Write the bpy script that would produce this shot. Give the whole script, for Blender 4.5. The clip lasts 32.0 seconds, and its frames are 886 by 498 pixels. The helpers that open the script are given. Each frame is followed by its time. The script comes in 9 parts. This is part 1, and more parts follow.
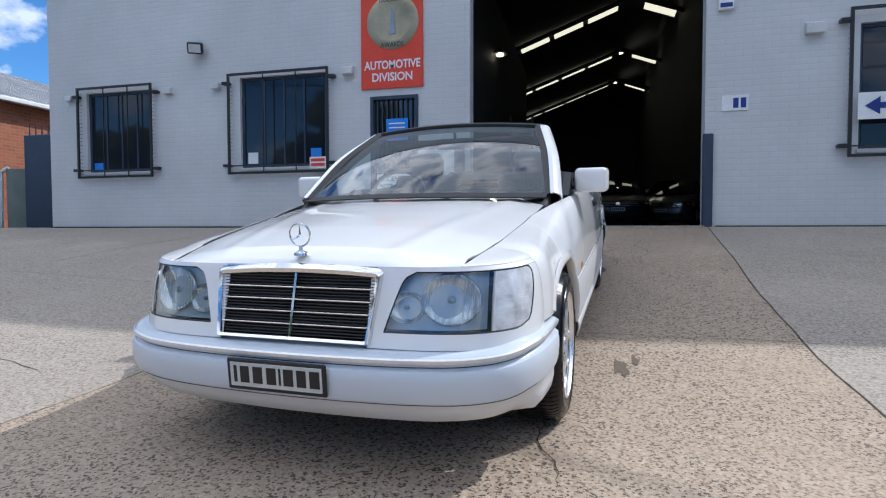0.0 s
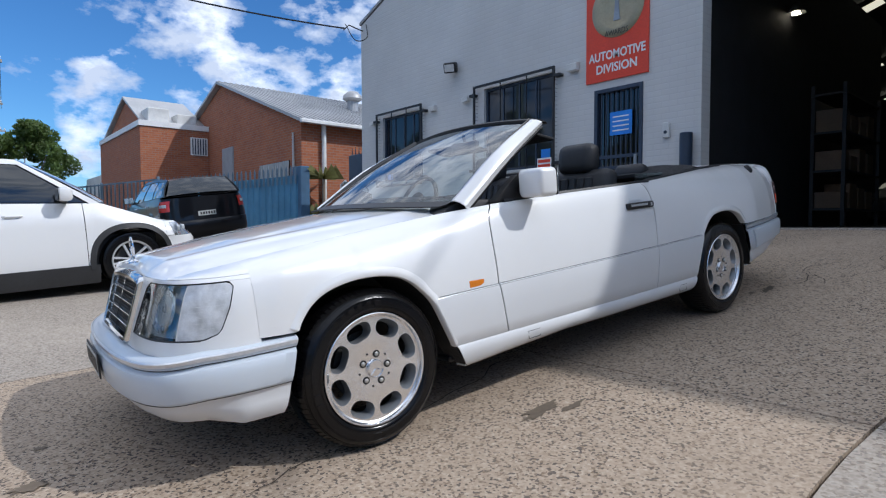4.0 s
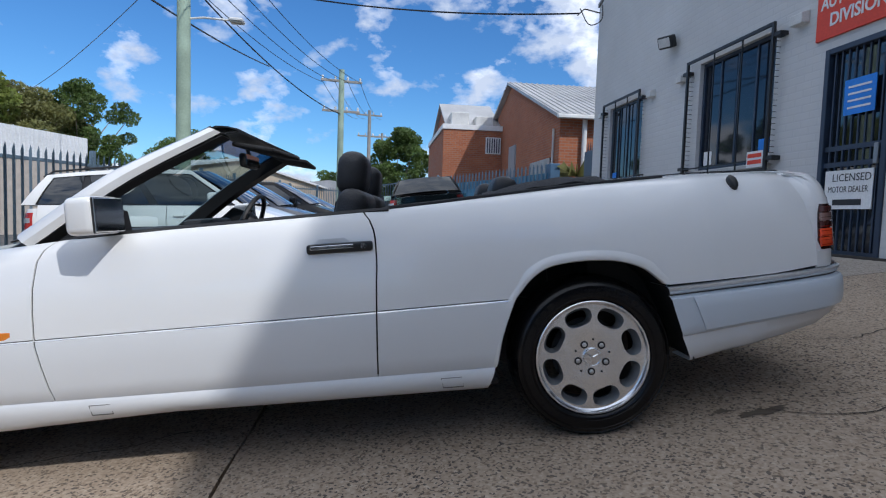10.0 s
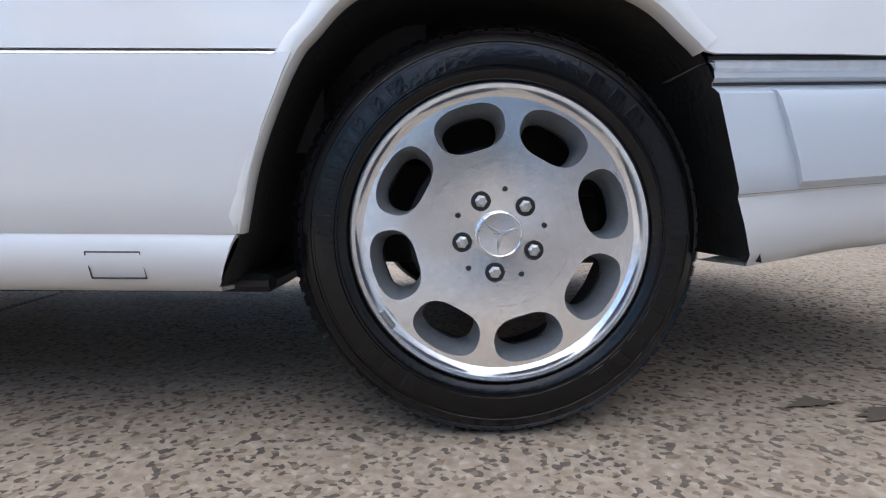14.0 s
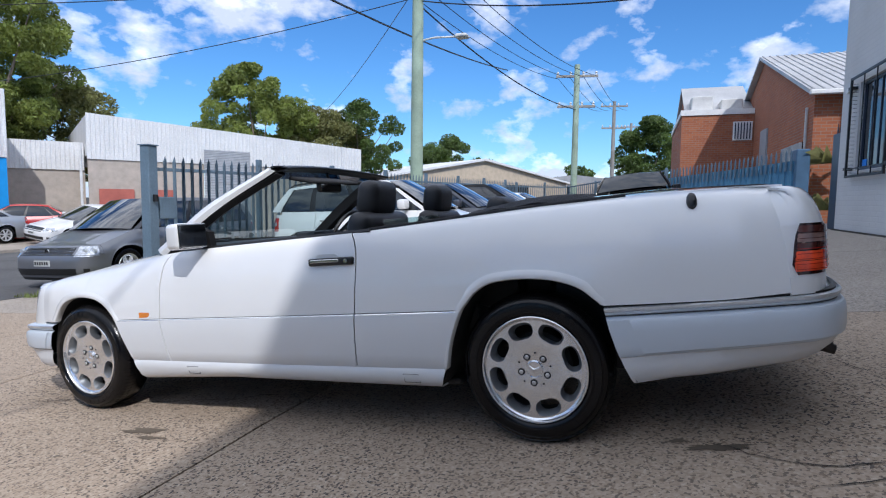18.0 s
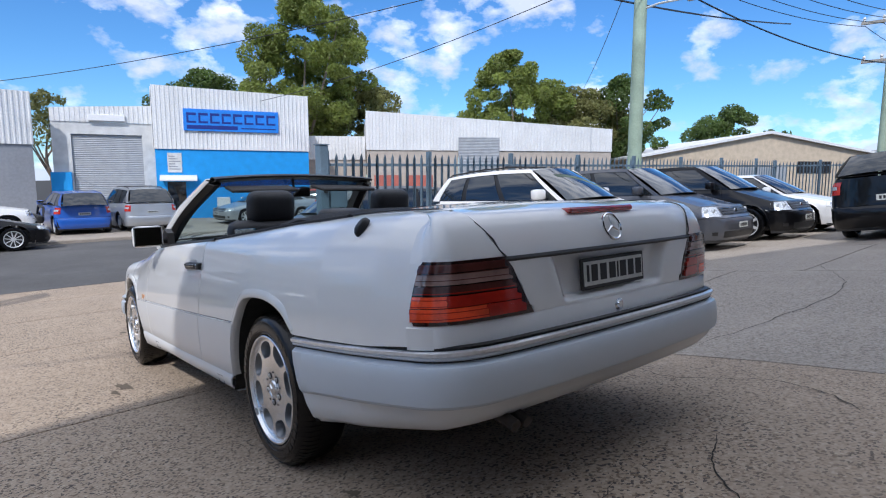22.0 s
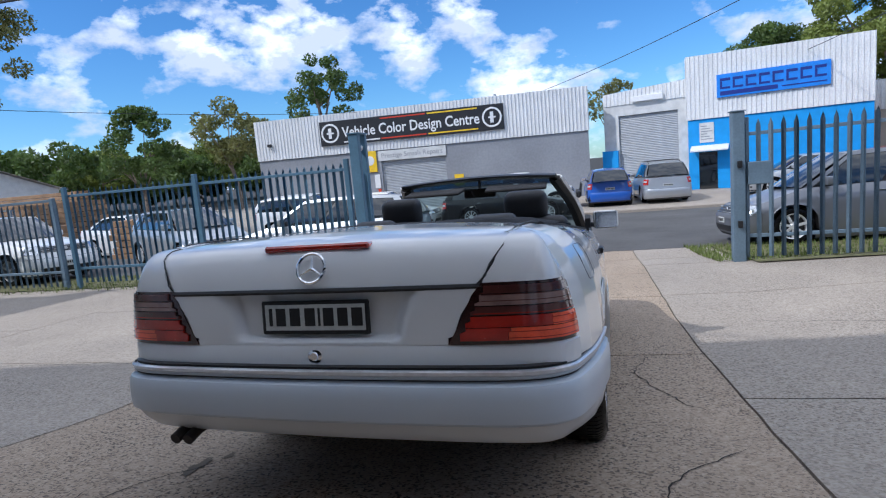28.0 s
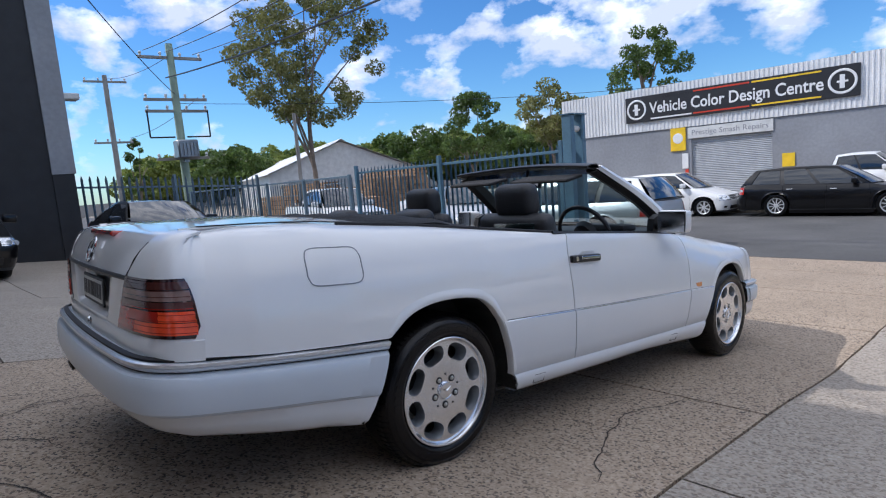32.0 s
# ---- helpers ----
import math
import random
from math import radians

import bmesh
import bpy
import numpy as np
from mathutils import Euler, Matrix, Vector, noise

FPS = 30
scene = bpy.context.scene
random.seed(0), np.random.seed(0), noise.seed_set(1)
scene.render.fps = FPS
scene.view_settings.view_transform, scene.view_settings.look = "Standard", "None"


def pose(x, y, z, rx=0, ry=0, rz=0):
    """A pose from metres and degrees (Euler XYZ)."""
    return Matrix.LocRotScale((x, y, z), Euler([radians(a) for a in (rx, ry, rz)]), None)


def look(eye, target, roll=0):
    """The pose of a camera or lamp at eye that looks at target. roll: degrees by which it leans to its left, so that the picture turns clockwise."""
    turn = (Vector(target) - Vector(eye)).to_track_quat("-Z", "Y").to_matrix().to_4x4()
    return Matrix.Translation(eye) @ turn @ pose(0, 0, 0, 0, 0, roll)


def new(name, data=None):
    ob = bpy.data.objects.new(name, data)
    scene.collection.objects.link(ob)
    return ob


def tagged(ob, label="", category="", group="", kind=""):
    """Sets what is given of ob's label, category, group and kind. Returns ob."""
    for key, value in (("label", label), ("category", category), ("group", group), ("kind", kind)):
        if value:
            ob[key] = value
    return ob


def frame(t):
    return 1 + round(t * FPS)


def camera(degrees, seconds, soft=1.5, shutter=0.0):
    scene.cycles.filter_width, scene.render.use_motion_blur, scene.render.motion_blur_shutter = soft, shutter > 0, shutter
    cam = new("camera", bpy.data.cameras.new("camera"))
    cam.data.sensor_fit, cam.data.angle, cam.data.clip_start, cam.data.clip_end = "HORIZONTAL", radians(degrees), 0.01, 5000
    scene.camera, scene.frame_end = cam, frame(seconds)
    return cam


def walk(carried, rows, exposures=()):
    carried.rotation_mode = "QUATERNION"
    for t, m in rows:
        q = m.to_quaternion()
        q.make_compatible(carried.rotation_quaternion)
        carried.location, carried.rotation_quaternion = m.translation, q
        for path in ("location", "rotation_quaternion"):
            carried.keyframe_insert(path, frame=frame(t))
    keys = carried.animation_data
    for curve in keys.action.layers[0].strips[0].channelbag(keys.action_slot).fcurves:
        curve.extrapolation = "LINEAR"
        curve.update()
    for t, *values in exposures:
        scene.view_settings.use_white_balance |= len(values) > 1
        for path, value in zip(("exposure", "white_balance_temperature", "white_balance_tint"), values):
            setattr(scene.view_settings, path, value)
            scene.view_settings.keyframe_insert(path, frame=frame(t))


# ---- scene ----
cam = camera(75.9, 32.0, soft=1.15)
PATH = [
    (0, (0.85, -0.835, 1.173), (0.352, 1.101, 1.096), -0.1),
    (0.5, (1.115, -0.73, 1.175), (0.476, 1.164, 1.104), -0.2),
    (1, (1.363, -0.607, 1.179), (0.601, 1.241, 1.11), -0.2),
    (1.5, (1.589, -0.472, 1.185), (0.717, 1.327, 1.114), -0.3),
    (2, (1.782, -0.319, 1.195), (0.796, 1.419, 1.119), -0.2),
    (2.5, (2.036, -0.177, 1.21), (0.922, 1.482, 1.122), -0.2),
    (3, (2.259, -0.033, 1.221), (1.007, 1.525, 1.126), -0.1),
    (3.5, (2.433, 0.15, 1.225), (1.043, 1.585, 1.135), -0.0),
    (5.5, (3.007, 1.108, 1.293), (1.257, 2.075, 1.223), -0.9),
    (6, (3.109, 1.373, 1.306), (1.307, 2.238, 1.241), -0.8),
    (6.5, (3.169, 1.648, 1.336), (1.323, 2.415, 1.271), -0.6),
    (7, (3.26, 1.944, 1.363), (1.374, 2.607, 1.298), -0.1),
    (7.5, (3.301, 2.236, 1.388), (1.383, 2.796, 1.321), 0.4),
    (8, (3.318, 2.494, 1.421), (1.373, 2.955, 1.347), 0.8),
    (8.5, (3.355, 2.76, 1.455), (1.389, 3.114, 1.366), 1.1),
    (9, (3.336, 3.03, 1.485), (1.357, 3.296, 1.379), 1.3),
    (9.5, (3.222, 3.277, 1.492), (1.238, 3.505, 1.376), 1.6),
    (10, (3.023, 3.473, 1.489), (1.04, 3.694, 1.361), 1.9),
    (10.5, (2.811, 3.631, 1.462), (0.827, 3.848, 1.332), 2.0),
    (11, (2.626, 3.726, 1.42), (0.643, 3.946, 1.286), 2.2),
    (11.5, (2.425, 3.861, 1.383), (0.445, 4.072, 1.188), 2.4),
    (12, (2.175, 3.975, 1.28), (0.199, 4.196, 1.071), 2.3),
    (12.5, (2.007, 4.043, 1.136), (0.028, 4.248, 0.931), 2.8),
    (13, (1.876, 4.103, 0.966), (-0.113, 4.285, 0.854), 3.9),
    (13.5, (1.771, 4.112, 0.952), (-0.212, 4.326, 0.8), 5.3),
    (14, (1.773, 4.128, 0.984), (-0.21, 4.342, 0.833), 6.3),
    (14.5, (1.879, 4.136, 1.033), (-0.109, 4.328, 0.933), 6.1),
    (16.5, (2.776, 4.124, 1.526), (0.791, 3.954, 1.351), 0.7),
    (17, (2.985, 4.232, 1.556), (1.029, 3.848, 1.389), 0.1),
    (17.5, (3.134, 4.409, 1.6), (1.212, 3.883, 1.432), 0.4),
    (18, (3.219, 4.688, 1.638), (1.336, 4.037, 1.468), 0.7),
    (18.5, (3.207, 4.893, 1.655), (1.362, 4.139, 1.485), 0.9),
    (19, (3.15, 5.139, 1.687), (1.35, 4.283, 1.515), 1.2),
    (19.5, (2.985, 5.431, 1.72), (1.235, 4.479, 1.542), 1.3),
    (20, (2.85, 5.682, 1.737), (1.153, 4.639, 1.553), 1.4),
    (20.5, (2.67, 5.911, 1.766), (1.036, 4.775, 1.57), 1.3),
    (21, (2.448, 6.142, 1.79), (0.883, 4.915, 1.581), 1.1),
    (21.5, (2.204, 6.293, 1.791), (0.729, 4.962, 1.563), 0.5),
    (22, (1.951, 6.42, 1.807), (0.598, 4.967, 1.561), -0.0),
    (22.5, (1.709, 6.601, 1.839), (0.496, 5.033, 1.575), -0.4),
    (23, (1.484, 6.706, 1.849), (0.409, 5.042, 1.572), -0.8),
    (23.5, (1.229, 6.78, 1.871), (0.311, 5.028, 1.58), -1.6),
    (24, (0.999, 6.901, 1.884), (0.241, 5.074, 1.59), -2.3),
    (24.5, (0.808, 6.979, 1.883), (0.209, 5.094, 1.591), -2.8),
    (25, (0.603, 7.009, 1.881), (0.156, 5.081, 1.595), -3.3),
    (25.5, (0.417, 7.039, 1.898), (0.117, 5.082, 1.615), -3.6),
    (27.5, (-0.364, 7.039, 1.9), (-0.123, 5.072, 1.633), -4.7),
    (28, (-0.609, 6.984, 1.91), (-0.182, 5.049, 1.634), -5.0),
    (28.5, (-0.829, 6.916, 1.889), (-0.211, 5.035, 1.604), -5.0),
    (29, (-1.057, 6.86, 1.892), (-0.267, 5.046, 1.6), -4.9),
    (29.5, (-1.303, 6.774, 1.892), (-0.365, 5.032, 1.6), -5.0),
    (30, (-1.499, 6.628, 1.86), (-0.434, 4.959, 1.573), -4.9),
    (30.5, (-1.728, 6.463, 1.843), (-0.554, 4.868, 1.563), -4.9),
    (31, (-1.973, 6.318, 1.835), (-0.715, 4.787, 1.562), -4.7),
    (31.5, (-2.143, 6.153, 1.815), (-0.81, 4.686, 1.552), -4.6),
    (32, (-2.33, 5.946, 1.818), (-0.919, 4.553, 1.561), -4.5),
]
EXPOSURE = [(0, 0.66, 5950, 11), (1, 0.47, 5950, 11), (3.5, 0.34, 5950, 11), (5.5, 0.24, 5950, 11), (8, 0.17, 6100, 11), (10.5, 0.36, 6050, 11), (11.5, 0.55, 6050, 11), (12.3, 0.9, 6350, 12), (13, 1.47, 6400, 12), (14, 1.7, 6400, 12), (14.5, 1.68, 6400, 12), (15.5, 1.0, 6050, 12), (16.5, 0.55, 6000, 13), (19, 0.48, 6000, 13), (21, 0.5, 6050, 13), (22, 0.55, 6050, 13), (23, 0.38, 6050, 13), (25, 0.42, 6000, 13), (28, 0.5, 5850, 12), (30, 0.5, 6050, 14), (32, 0.5, 6050, 14)]
walk(cam, [(t, look(eye, target, roll)) for t, eye, target, roll in PATH], EXPOSURE)
# ---- world ----
SUN_EL, SUN_AZ = 45.7, 55.0          # degrees; azimuth from +y towards +x
world = bpy.data.worlds.new("world")
scene.world = world
world.use_nodes = True
wn, wl = world.node_tree.nodes, world.node_tree.links
wn.clear()
w_out = wn.new("ShaderNodeOutputWorld")
w_bg = wn.new("ShaderNodeBackground")
w_sky = wn.new("ShaderNodeTexSky")
w_sky.sky_type, w_sky.sun_disc = "NISHITA", False
w_sky.sun_elevation, w_sky.sun_rotation = radians(SUN_EL), radians(SUN_AZ)
w_sky.air_density, w_sky.dust_density, w_sky.ozone_density = 1.0, 0.3, 2.5
w_co = wn.new("ShaderNodeTexCoord")
w_map = wn.new("ShaderNodeMapping")
w_map.inputs["Scale"].default_value = (1.0, 1.0, 1.75)
w_map.inputs["Location"].default_value = (0.35, 0.1, 0.2)
w_low = wn.new("ShaderNodeVectorMath")         # a little lower, for the grey undersides
w_low.inputs[1].default_value = (0.0, 0.0, -0.055)


def cloud_field(vec):
    """Puffy heaps: broad cover plus billowed detail."""
    big, fine_ = wn.new("ShaderNodeTexNoise"), wn.new("ShaderNodeTexNoise")
    big.inputs["Scale"].default_value, big.inputs["Detail"].default_value = 4.4, 2.0
    fine_.inputs["Scale"].default_value, fine_.inputs["Detail"].default_value = 13.0, 9.0
    fine_.inputs["Roughness"].default_value = 0.56
    mx = wn.new("ShaderNodeMix")
    mx.inputs["Factor"].default_value = 0.52
    wl.new(vec, big.inputs["Vector"])
    wl.new(vec, fine_.inputs["Vector"])
    wl.new(big.outputs["Fac"], mx.inputs["A"])
    wl.new(fine_.outputs["Fac"], mx.inputs["B"])
    return mx.outputs["Result"]


w_r = wn.new("ShaderNodeValToRGB")
w_r.color_ramp.elements[0].position, w_r.color_ramp.elements[1].position = 0.497, 0.592
w_dif = wn.new("ShaderNodeMath")
w_dif.operation = "SUBTRACT"
w_r2 = wn.new("ShaderNodeValToRGB")
w_r2.color_ramp.elements[0].color = (5.2, 5.8, 6.9, 1)
w_r2.color_ramp.elements[1].color = (10.2, 10.4, 10.8, 1)
w_r2.color_ramp.elements[0].position, w_r2.color_ramp.elements[1].position = 0.44, 0.55
w_half = wn.new("ShaderNodeMath")
w_half.inputs[1].default_value = 0.5
w_sat = wn.new("ShaderNodeHueSaturation")
w_sat.inputs["Saturation"].default_value, w_sat.inputs["Value"].default_value = 1.15, 0.88
w_tint = wn.new("ShaderNodeMix")
w_tint.data_type, w_tint.blend_type = "RGBA", "MULTIPLY"
w_tint.inputs["Factor"].default_value = 1.0
w_tint.inputs["B"].default_value = (0.62, 0.92, 1.16, 1)
w_mix = wn.new("ShaderNodeMix")
w_mix.data_type = "RGBA"
wl.new(w_co.outputs["Generated"], w_map.inputs["Vector"])
wl.new(w_map.outputs["Vector"], w_low.inputs[0])
w_here, w_under = cloud_field(w_map.outputs["Vector"]), cloud_field(w_low.outputs["Vector"])
wl.new(w_under, w_dif.inputs[0])
wl.new(w_here, w_dif.inputs[1])
wl.new(w_dif.outputs["Value"], w_half.inputs[0])
w_sp = wn.new("ShaderNodeSeparateXYZ")      # more cloud overhead than low down, added out of view to fill the shade
w_up = wn.new("ShaderNodeMapRange")
w_up.inputs["From Min"].default_value, w_up.inputs["From Max"].default_value = 0.42, 0.8
w_up.inputs["To Max"].default_value = 0.17
w_add = wn.new("ShaderNodeMath")
wl.new(w_co.outputs["Generated"], w_sp.inputs["Vector"])
wl.new(w_sp.outputs["Z"], w_up.inputs["Value"])
wl.new(w_here, w_add.inputs[0])
wl.new(w_up.outputs["Result"], w_add.inputs[1])
wl.new(w_add.outputs["Value"], w_r.inputs["Fac"])
wl.new(w_half.outputs["Value"], w_r2.inputs["Fac"])
wl.new(w_sky.outputs["Color"], w_sat.inputs["Color"])
wl.new(w_r.outputs["Color"], w_mix.inputs["Factor"])
wl.new(w_sat.outputs["Color"], w_tint.inputs["A"])
wl.new(w_tint.outputs["Result"], w_mix.inputs["A"])
wl.new(w_r2.outputs["Color"], w_mix.inputs["B"])
wl.new(w_mix.outputs["Result"], w_bg.inputs["Color"])
w_bg.inputs["Strength"].default_value = 0.1
wl.new(w_bg.outputs["Background"], w_out.inputs["Surface"])

sun_data = bpy.data.lights.new("sun", "SUN")
sun_data.energy, sun_data.angle, sun_data.color = 2.1, radians(0.53), (1.0, 0.965, 0.91)
sun = new("sun", sun_data)
sun.matrix_world = look((20 * math.sin(radians(SUN_AZ)), 20 * math.cos(radians(SUN_AZ)), 20 * math.tan(radians(SUN_EL))), (0, 0, 0))

# ---- materials ----
def mat(name, color, rough=0.6, metal=0.0, var=0.12, scale=3.0, bump=0.0, bscale=60.0, coat=0.0, fine=0.08, spec=0.5):
    """A surface with two scales of tone and a fine relief."""
    m = bpy.data.materials.new(name)
    m.use_nodes = True
    n, l = m.node_tree.nodes, m.node_tree.links
    b = n["Principled BSDF"]
    b.inputs["Roughness"].default_value, b.inputs["Metallic"].default_value = rough, metal
    b.inputs["Coat Weight"].default_value, b.inputs["Coat Roughness"].default_value = coat, 0.04
    b.inputs["Specular IOR Level"].default_value = spec
    co = n.new("ShaderNodeTexCoord")
    col = (*color, 1)
    if var or fine:
        a = n.new("ShaderNodeTexNoise")
        a.inputs["Scale"].default_value, a.inputs["Detail"].default_value = scale, 5
        c = n.new("ShaderNodeTexNoise")
        c.inputs["Scale"].default_value, c.inputs["Detail"].default_value = scale * 17, 3
        l.new(co.outputs["Object"], a.inputs["Vector"])
        l.new(co.outputs["Object"], c.inputs["Vector"])
        m1 = n.new("ShaderNodeMapRange")
        m1.inputs["From Min"].default_value, m1.inputs["From Max"].default_value = 0.3, 0.7
        m1.inputs["To Min"].default_value, m1.inputs["To Max"].default_value = 1 - var, 1 + var
        m2 = n.new("ShaderNodeMapRange")
        m2.inputs["From Min"].default_value, m2.inputs["From Max"].default_value = 0.3, 0.7
        m2.inputs["To Min"].default_value, m2.inputs["To Max"].default_value = 1 - fine, 1 + fine
        mu = n.new("ShaderNodeMath")
        mu.operation = "MULTIPLY"
        l.new(a.outputs["Fac"], m1.inputs["Value"])
        l.new(c.outputs["Fac"], m2.inputs["Value"])
        l.new(m1.outputs["Result"], mu.inputs[0])
        l.new(m2.outputs["Result"], mu.inputs[1])
        vm = n.new("ShaderNodeVectorMath")
        vm.operation = "SCALE"
        vm.inputs[0].default_value = color
        l.new(mu.outputs["Value"], vm.inputs["Scale"])
        l.new(vm.outputs["Vector"], b.inputs["Base Color"])
    else:
        b.inputs["Base Color"].default_value = col
    if bump:
        bn = n.new("ShaderNodeTexNoise")
        bn.inputs["Scale"].default_value, bn.inputs["Detail"].default_value = bscale, 4
        l.new(co.outputs["Object"], bn.inputs["Vector"])
        bu = n.new("ShaderNodeBump")
        bu.inputs["Strength"].default_value, bu.inputs["Distance"].default_value = bump, 0.01
        l.new(bn.outputs["Fac"], bu.inputs["Height"])
        l.new(bu.outputs["Normal"], b.inputs["Normal"])
    return m


def glass_mat(name, color, rough=0.02):
    """A thin tinted pane: part clear, part mirror by Fresnel."""
    m = bpy.data.materials.new(name)
    m.use_nodes = True
    n, l = m.node_tree.nodes, m.node_tree.links
    n.clear()
    o, t, g, x, fr, pw, ml = (n.new("ShaderNode" + k) for k in ("OutputMaterial", "BsdfTransparent", "BsdfGlossy", "MixShader", "LayerWeight", "Math", "Math"))
    t.inputs["Color"].default_value = (*color, 1)
    g.inputs["Roughness"].default_value = rough
    fr.inputs["Blend"].default_value = 0.5
    pw.operation, pw.inputs[1].default_value = "POWER", 3.0
    ml.operation, ml.inputs[1].default_value, ml.inputs[2].default_value = "MULTIPLY_ADD", 0.9, 0.07
    l.new(fr.outputs["Facing"], pw.inputs[0])
    l.new(pw.outputs["Value"], ml.inputs[0])
    l.new(ml.outputs["Value"], x.inputs["Fac"])
    l.new(t.outputs["BSDF"], x.inputs[1])
    l.new(g.outputs["BSDF"], x.inputs[2])
    l.new(x.outputs["Shader"], o.inputs["Surface"])
    return m


def emit_mat(name, color, power):
    m = bpy.data.materials.new(name)
    m.use_nodes = True
    b = m.node_tree.nodes["Principled BSDF"]
    b.inputs["Base Color"].default_value = (*color, 1)
    b.inputs["Emission Color"].default_value, b.inputs["Emission Strength"].default_value = (*color, 1), power
    return m


def concrete_mat(name, base, speck, dark=(0.10, 0.085, 0.07), agg=85.0):
    """Worn exposed-aggregate concrete: pebbles, stains, fine grit."""
    m = mat(name, base, 0.85, var=0.34, scale=0.7, bump=0.0, fine=0.16)
    n, l = m.node_tree.nodes, m.node_tree.links
    b = n["Principled BSDF"]
    src = b.inputs["Base Color"].links[0].from_socket
    co = n.new("ShaderNodeTexCoord")
    vo = n.new("ShaderNodeTexVoronoi")
    vo.inputs["Scale"].default_value, vo.inputs["Randomness"].default_value = agg, 1.0
    n1 = n.new("ShaderNodeTexNoise")
    n1.inputs["Scale"].default_value, n1.inputs["Detail"].default_value = agg * 0.55, 4
    wv = n.new("ShaderNodeVectorMath")
    wv.operation = "MULTIPLY_ADD"
    wv.inputs[1].default_value = (0.03, 0.03, 0.03)
    l.new(co.outputs["Object"], vo.inputs["Vector"])
    l.new(co.outputs["Object"], n1.inputs["Vector"])
    sep = n.new("ShaderNodeSeparateColor")
    l.new(vo.outputs["Color"], sep.inputs["Color"])
    r1 = n.new("ShaderNodeValToRGB")
    e = r1.color_ramp.elements
    e[0].position, e[1].position = 0.0, 1.0
    e[0].color, e[1].color = (*dark, 1), (*speck, 1)
    k = e.new(0.125)
    k.color = (*dark, 1)
    k = e.new(0.15)
    k.color = (base[0] * 0.52, base[1] * 0.48, base[2] * 0.44, 1)
    k = e.new(0.25)
    k.color = (base[0] * 0.60, base[1] * 0.57, base[2] * 0.54, 1)
    k = e.new(0.28)
    k.color = (*base, 1)
    k = e.new(0.8)
    k.color = (*base, 1)
    l.new(sep.outputs["Red"], r1.inputs["Fac"])
    worn = n.new("ShaderNodeTexNoise")
    worn.inputs["Scale"].default_value, worn.inputs["Detail"].default_value = 0.9, 6
    l.new(co.outputs["Object"], worn.inputs["Vector"])
    wr = n.new("ShaderNodeMapRange")
    wr.inputs["From Min"].default_value, wr.inputs["From Max"].default_value = 0.35, 0.6
    wr.inputs["To Min"].default_value, wr.inputs["To Max"].default_value = 0.5, 1.0
    l.new(worn.outputs["Fac"], wr.inputs["Value"])
    mx = n.new("ShaderNodeMix")
    mx.data_type = "RGBA"
    l.new(wr.outputs["Result"], mx.inputs["Factor"])
    l.new(src, mx.inputs["A"])
    l.new(r1.outputs["Color"], mx.inputs["B"])
    gm = n.new("ShaderNodeMix")
    gm.data_type, gm.blend_type = "RGBA", "MULTIPLY"
    gm.inputs["Factor"].default_value = 0.55
    gr = n.new("ShaderNodeValToRGB")
    gr.color_ramp.elements[0].position, gr.color_ramp.elements[1].position = 0.36, 0.6
    gr.color_ramp.elements[0].color = (0.58, 0.54, 0.49, 1)
    l.new(n1.outputs["Fac"], gr.inputs["Fac"])
    l.new(mx.outputs["Result"], gm.inputs["A"])
    l.new(gr.outputs["Color"], gm.inputs["B"])
    l.new(gm.outputs["Result"], b.inputs["Base Color"])
    bu = n.new("ShaderNodeBump")
    bu.inputs["Strength"].default_value, bu.inputs["Distance"].default_value = 0.35, 0.006
    l.new(n1.outputs["Fac"], bu.inputs["Height"])
    l.new(bu.outputs["Normal"], b.inputs["Normal"])
    return m


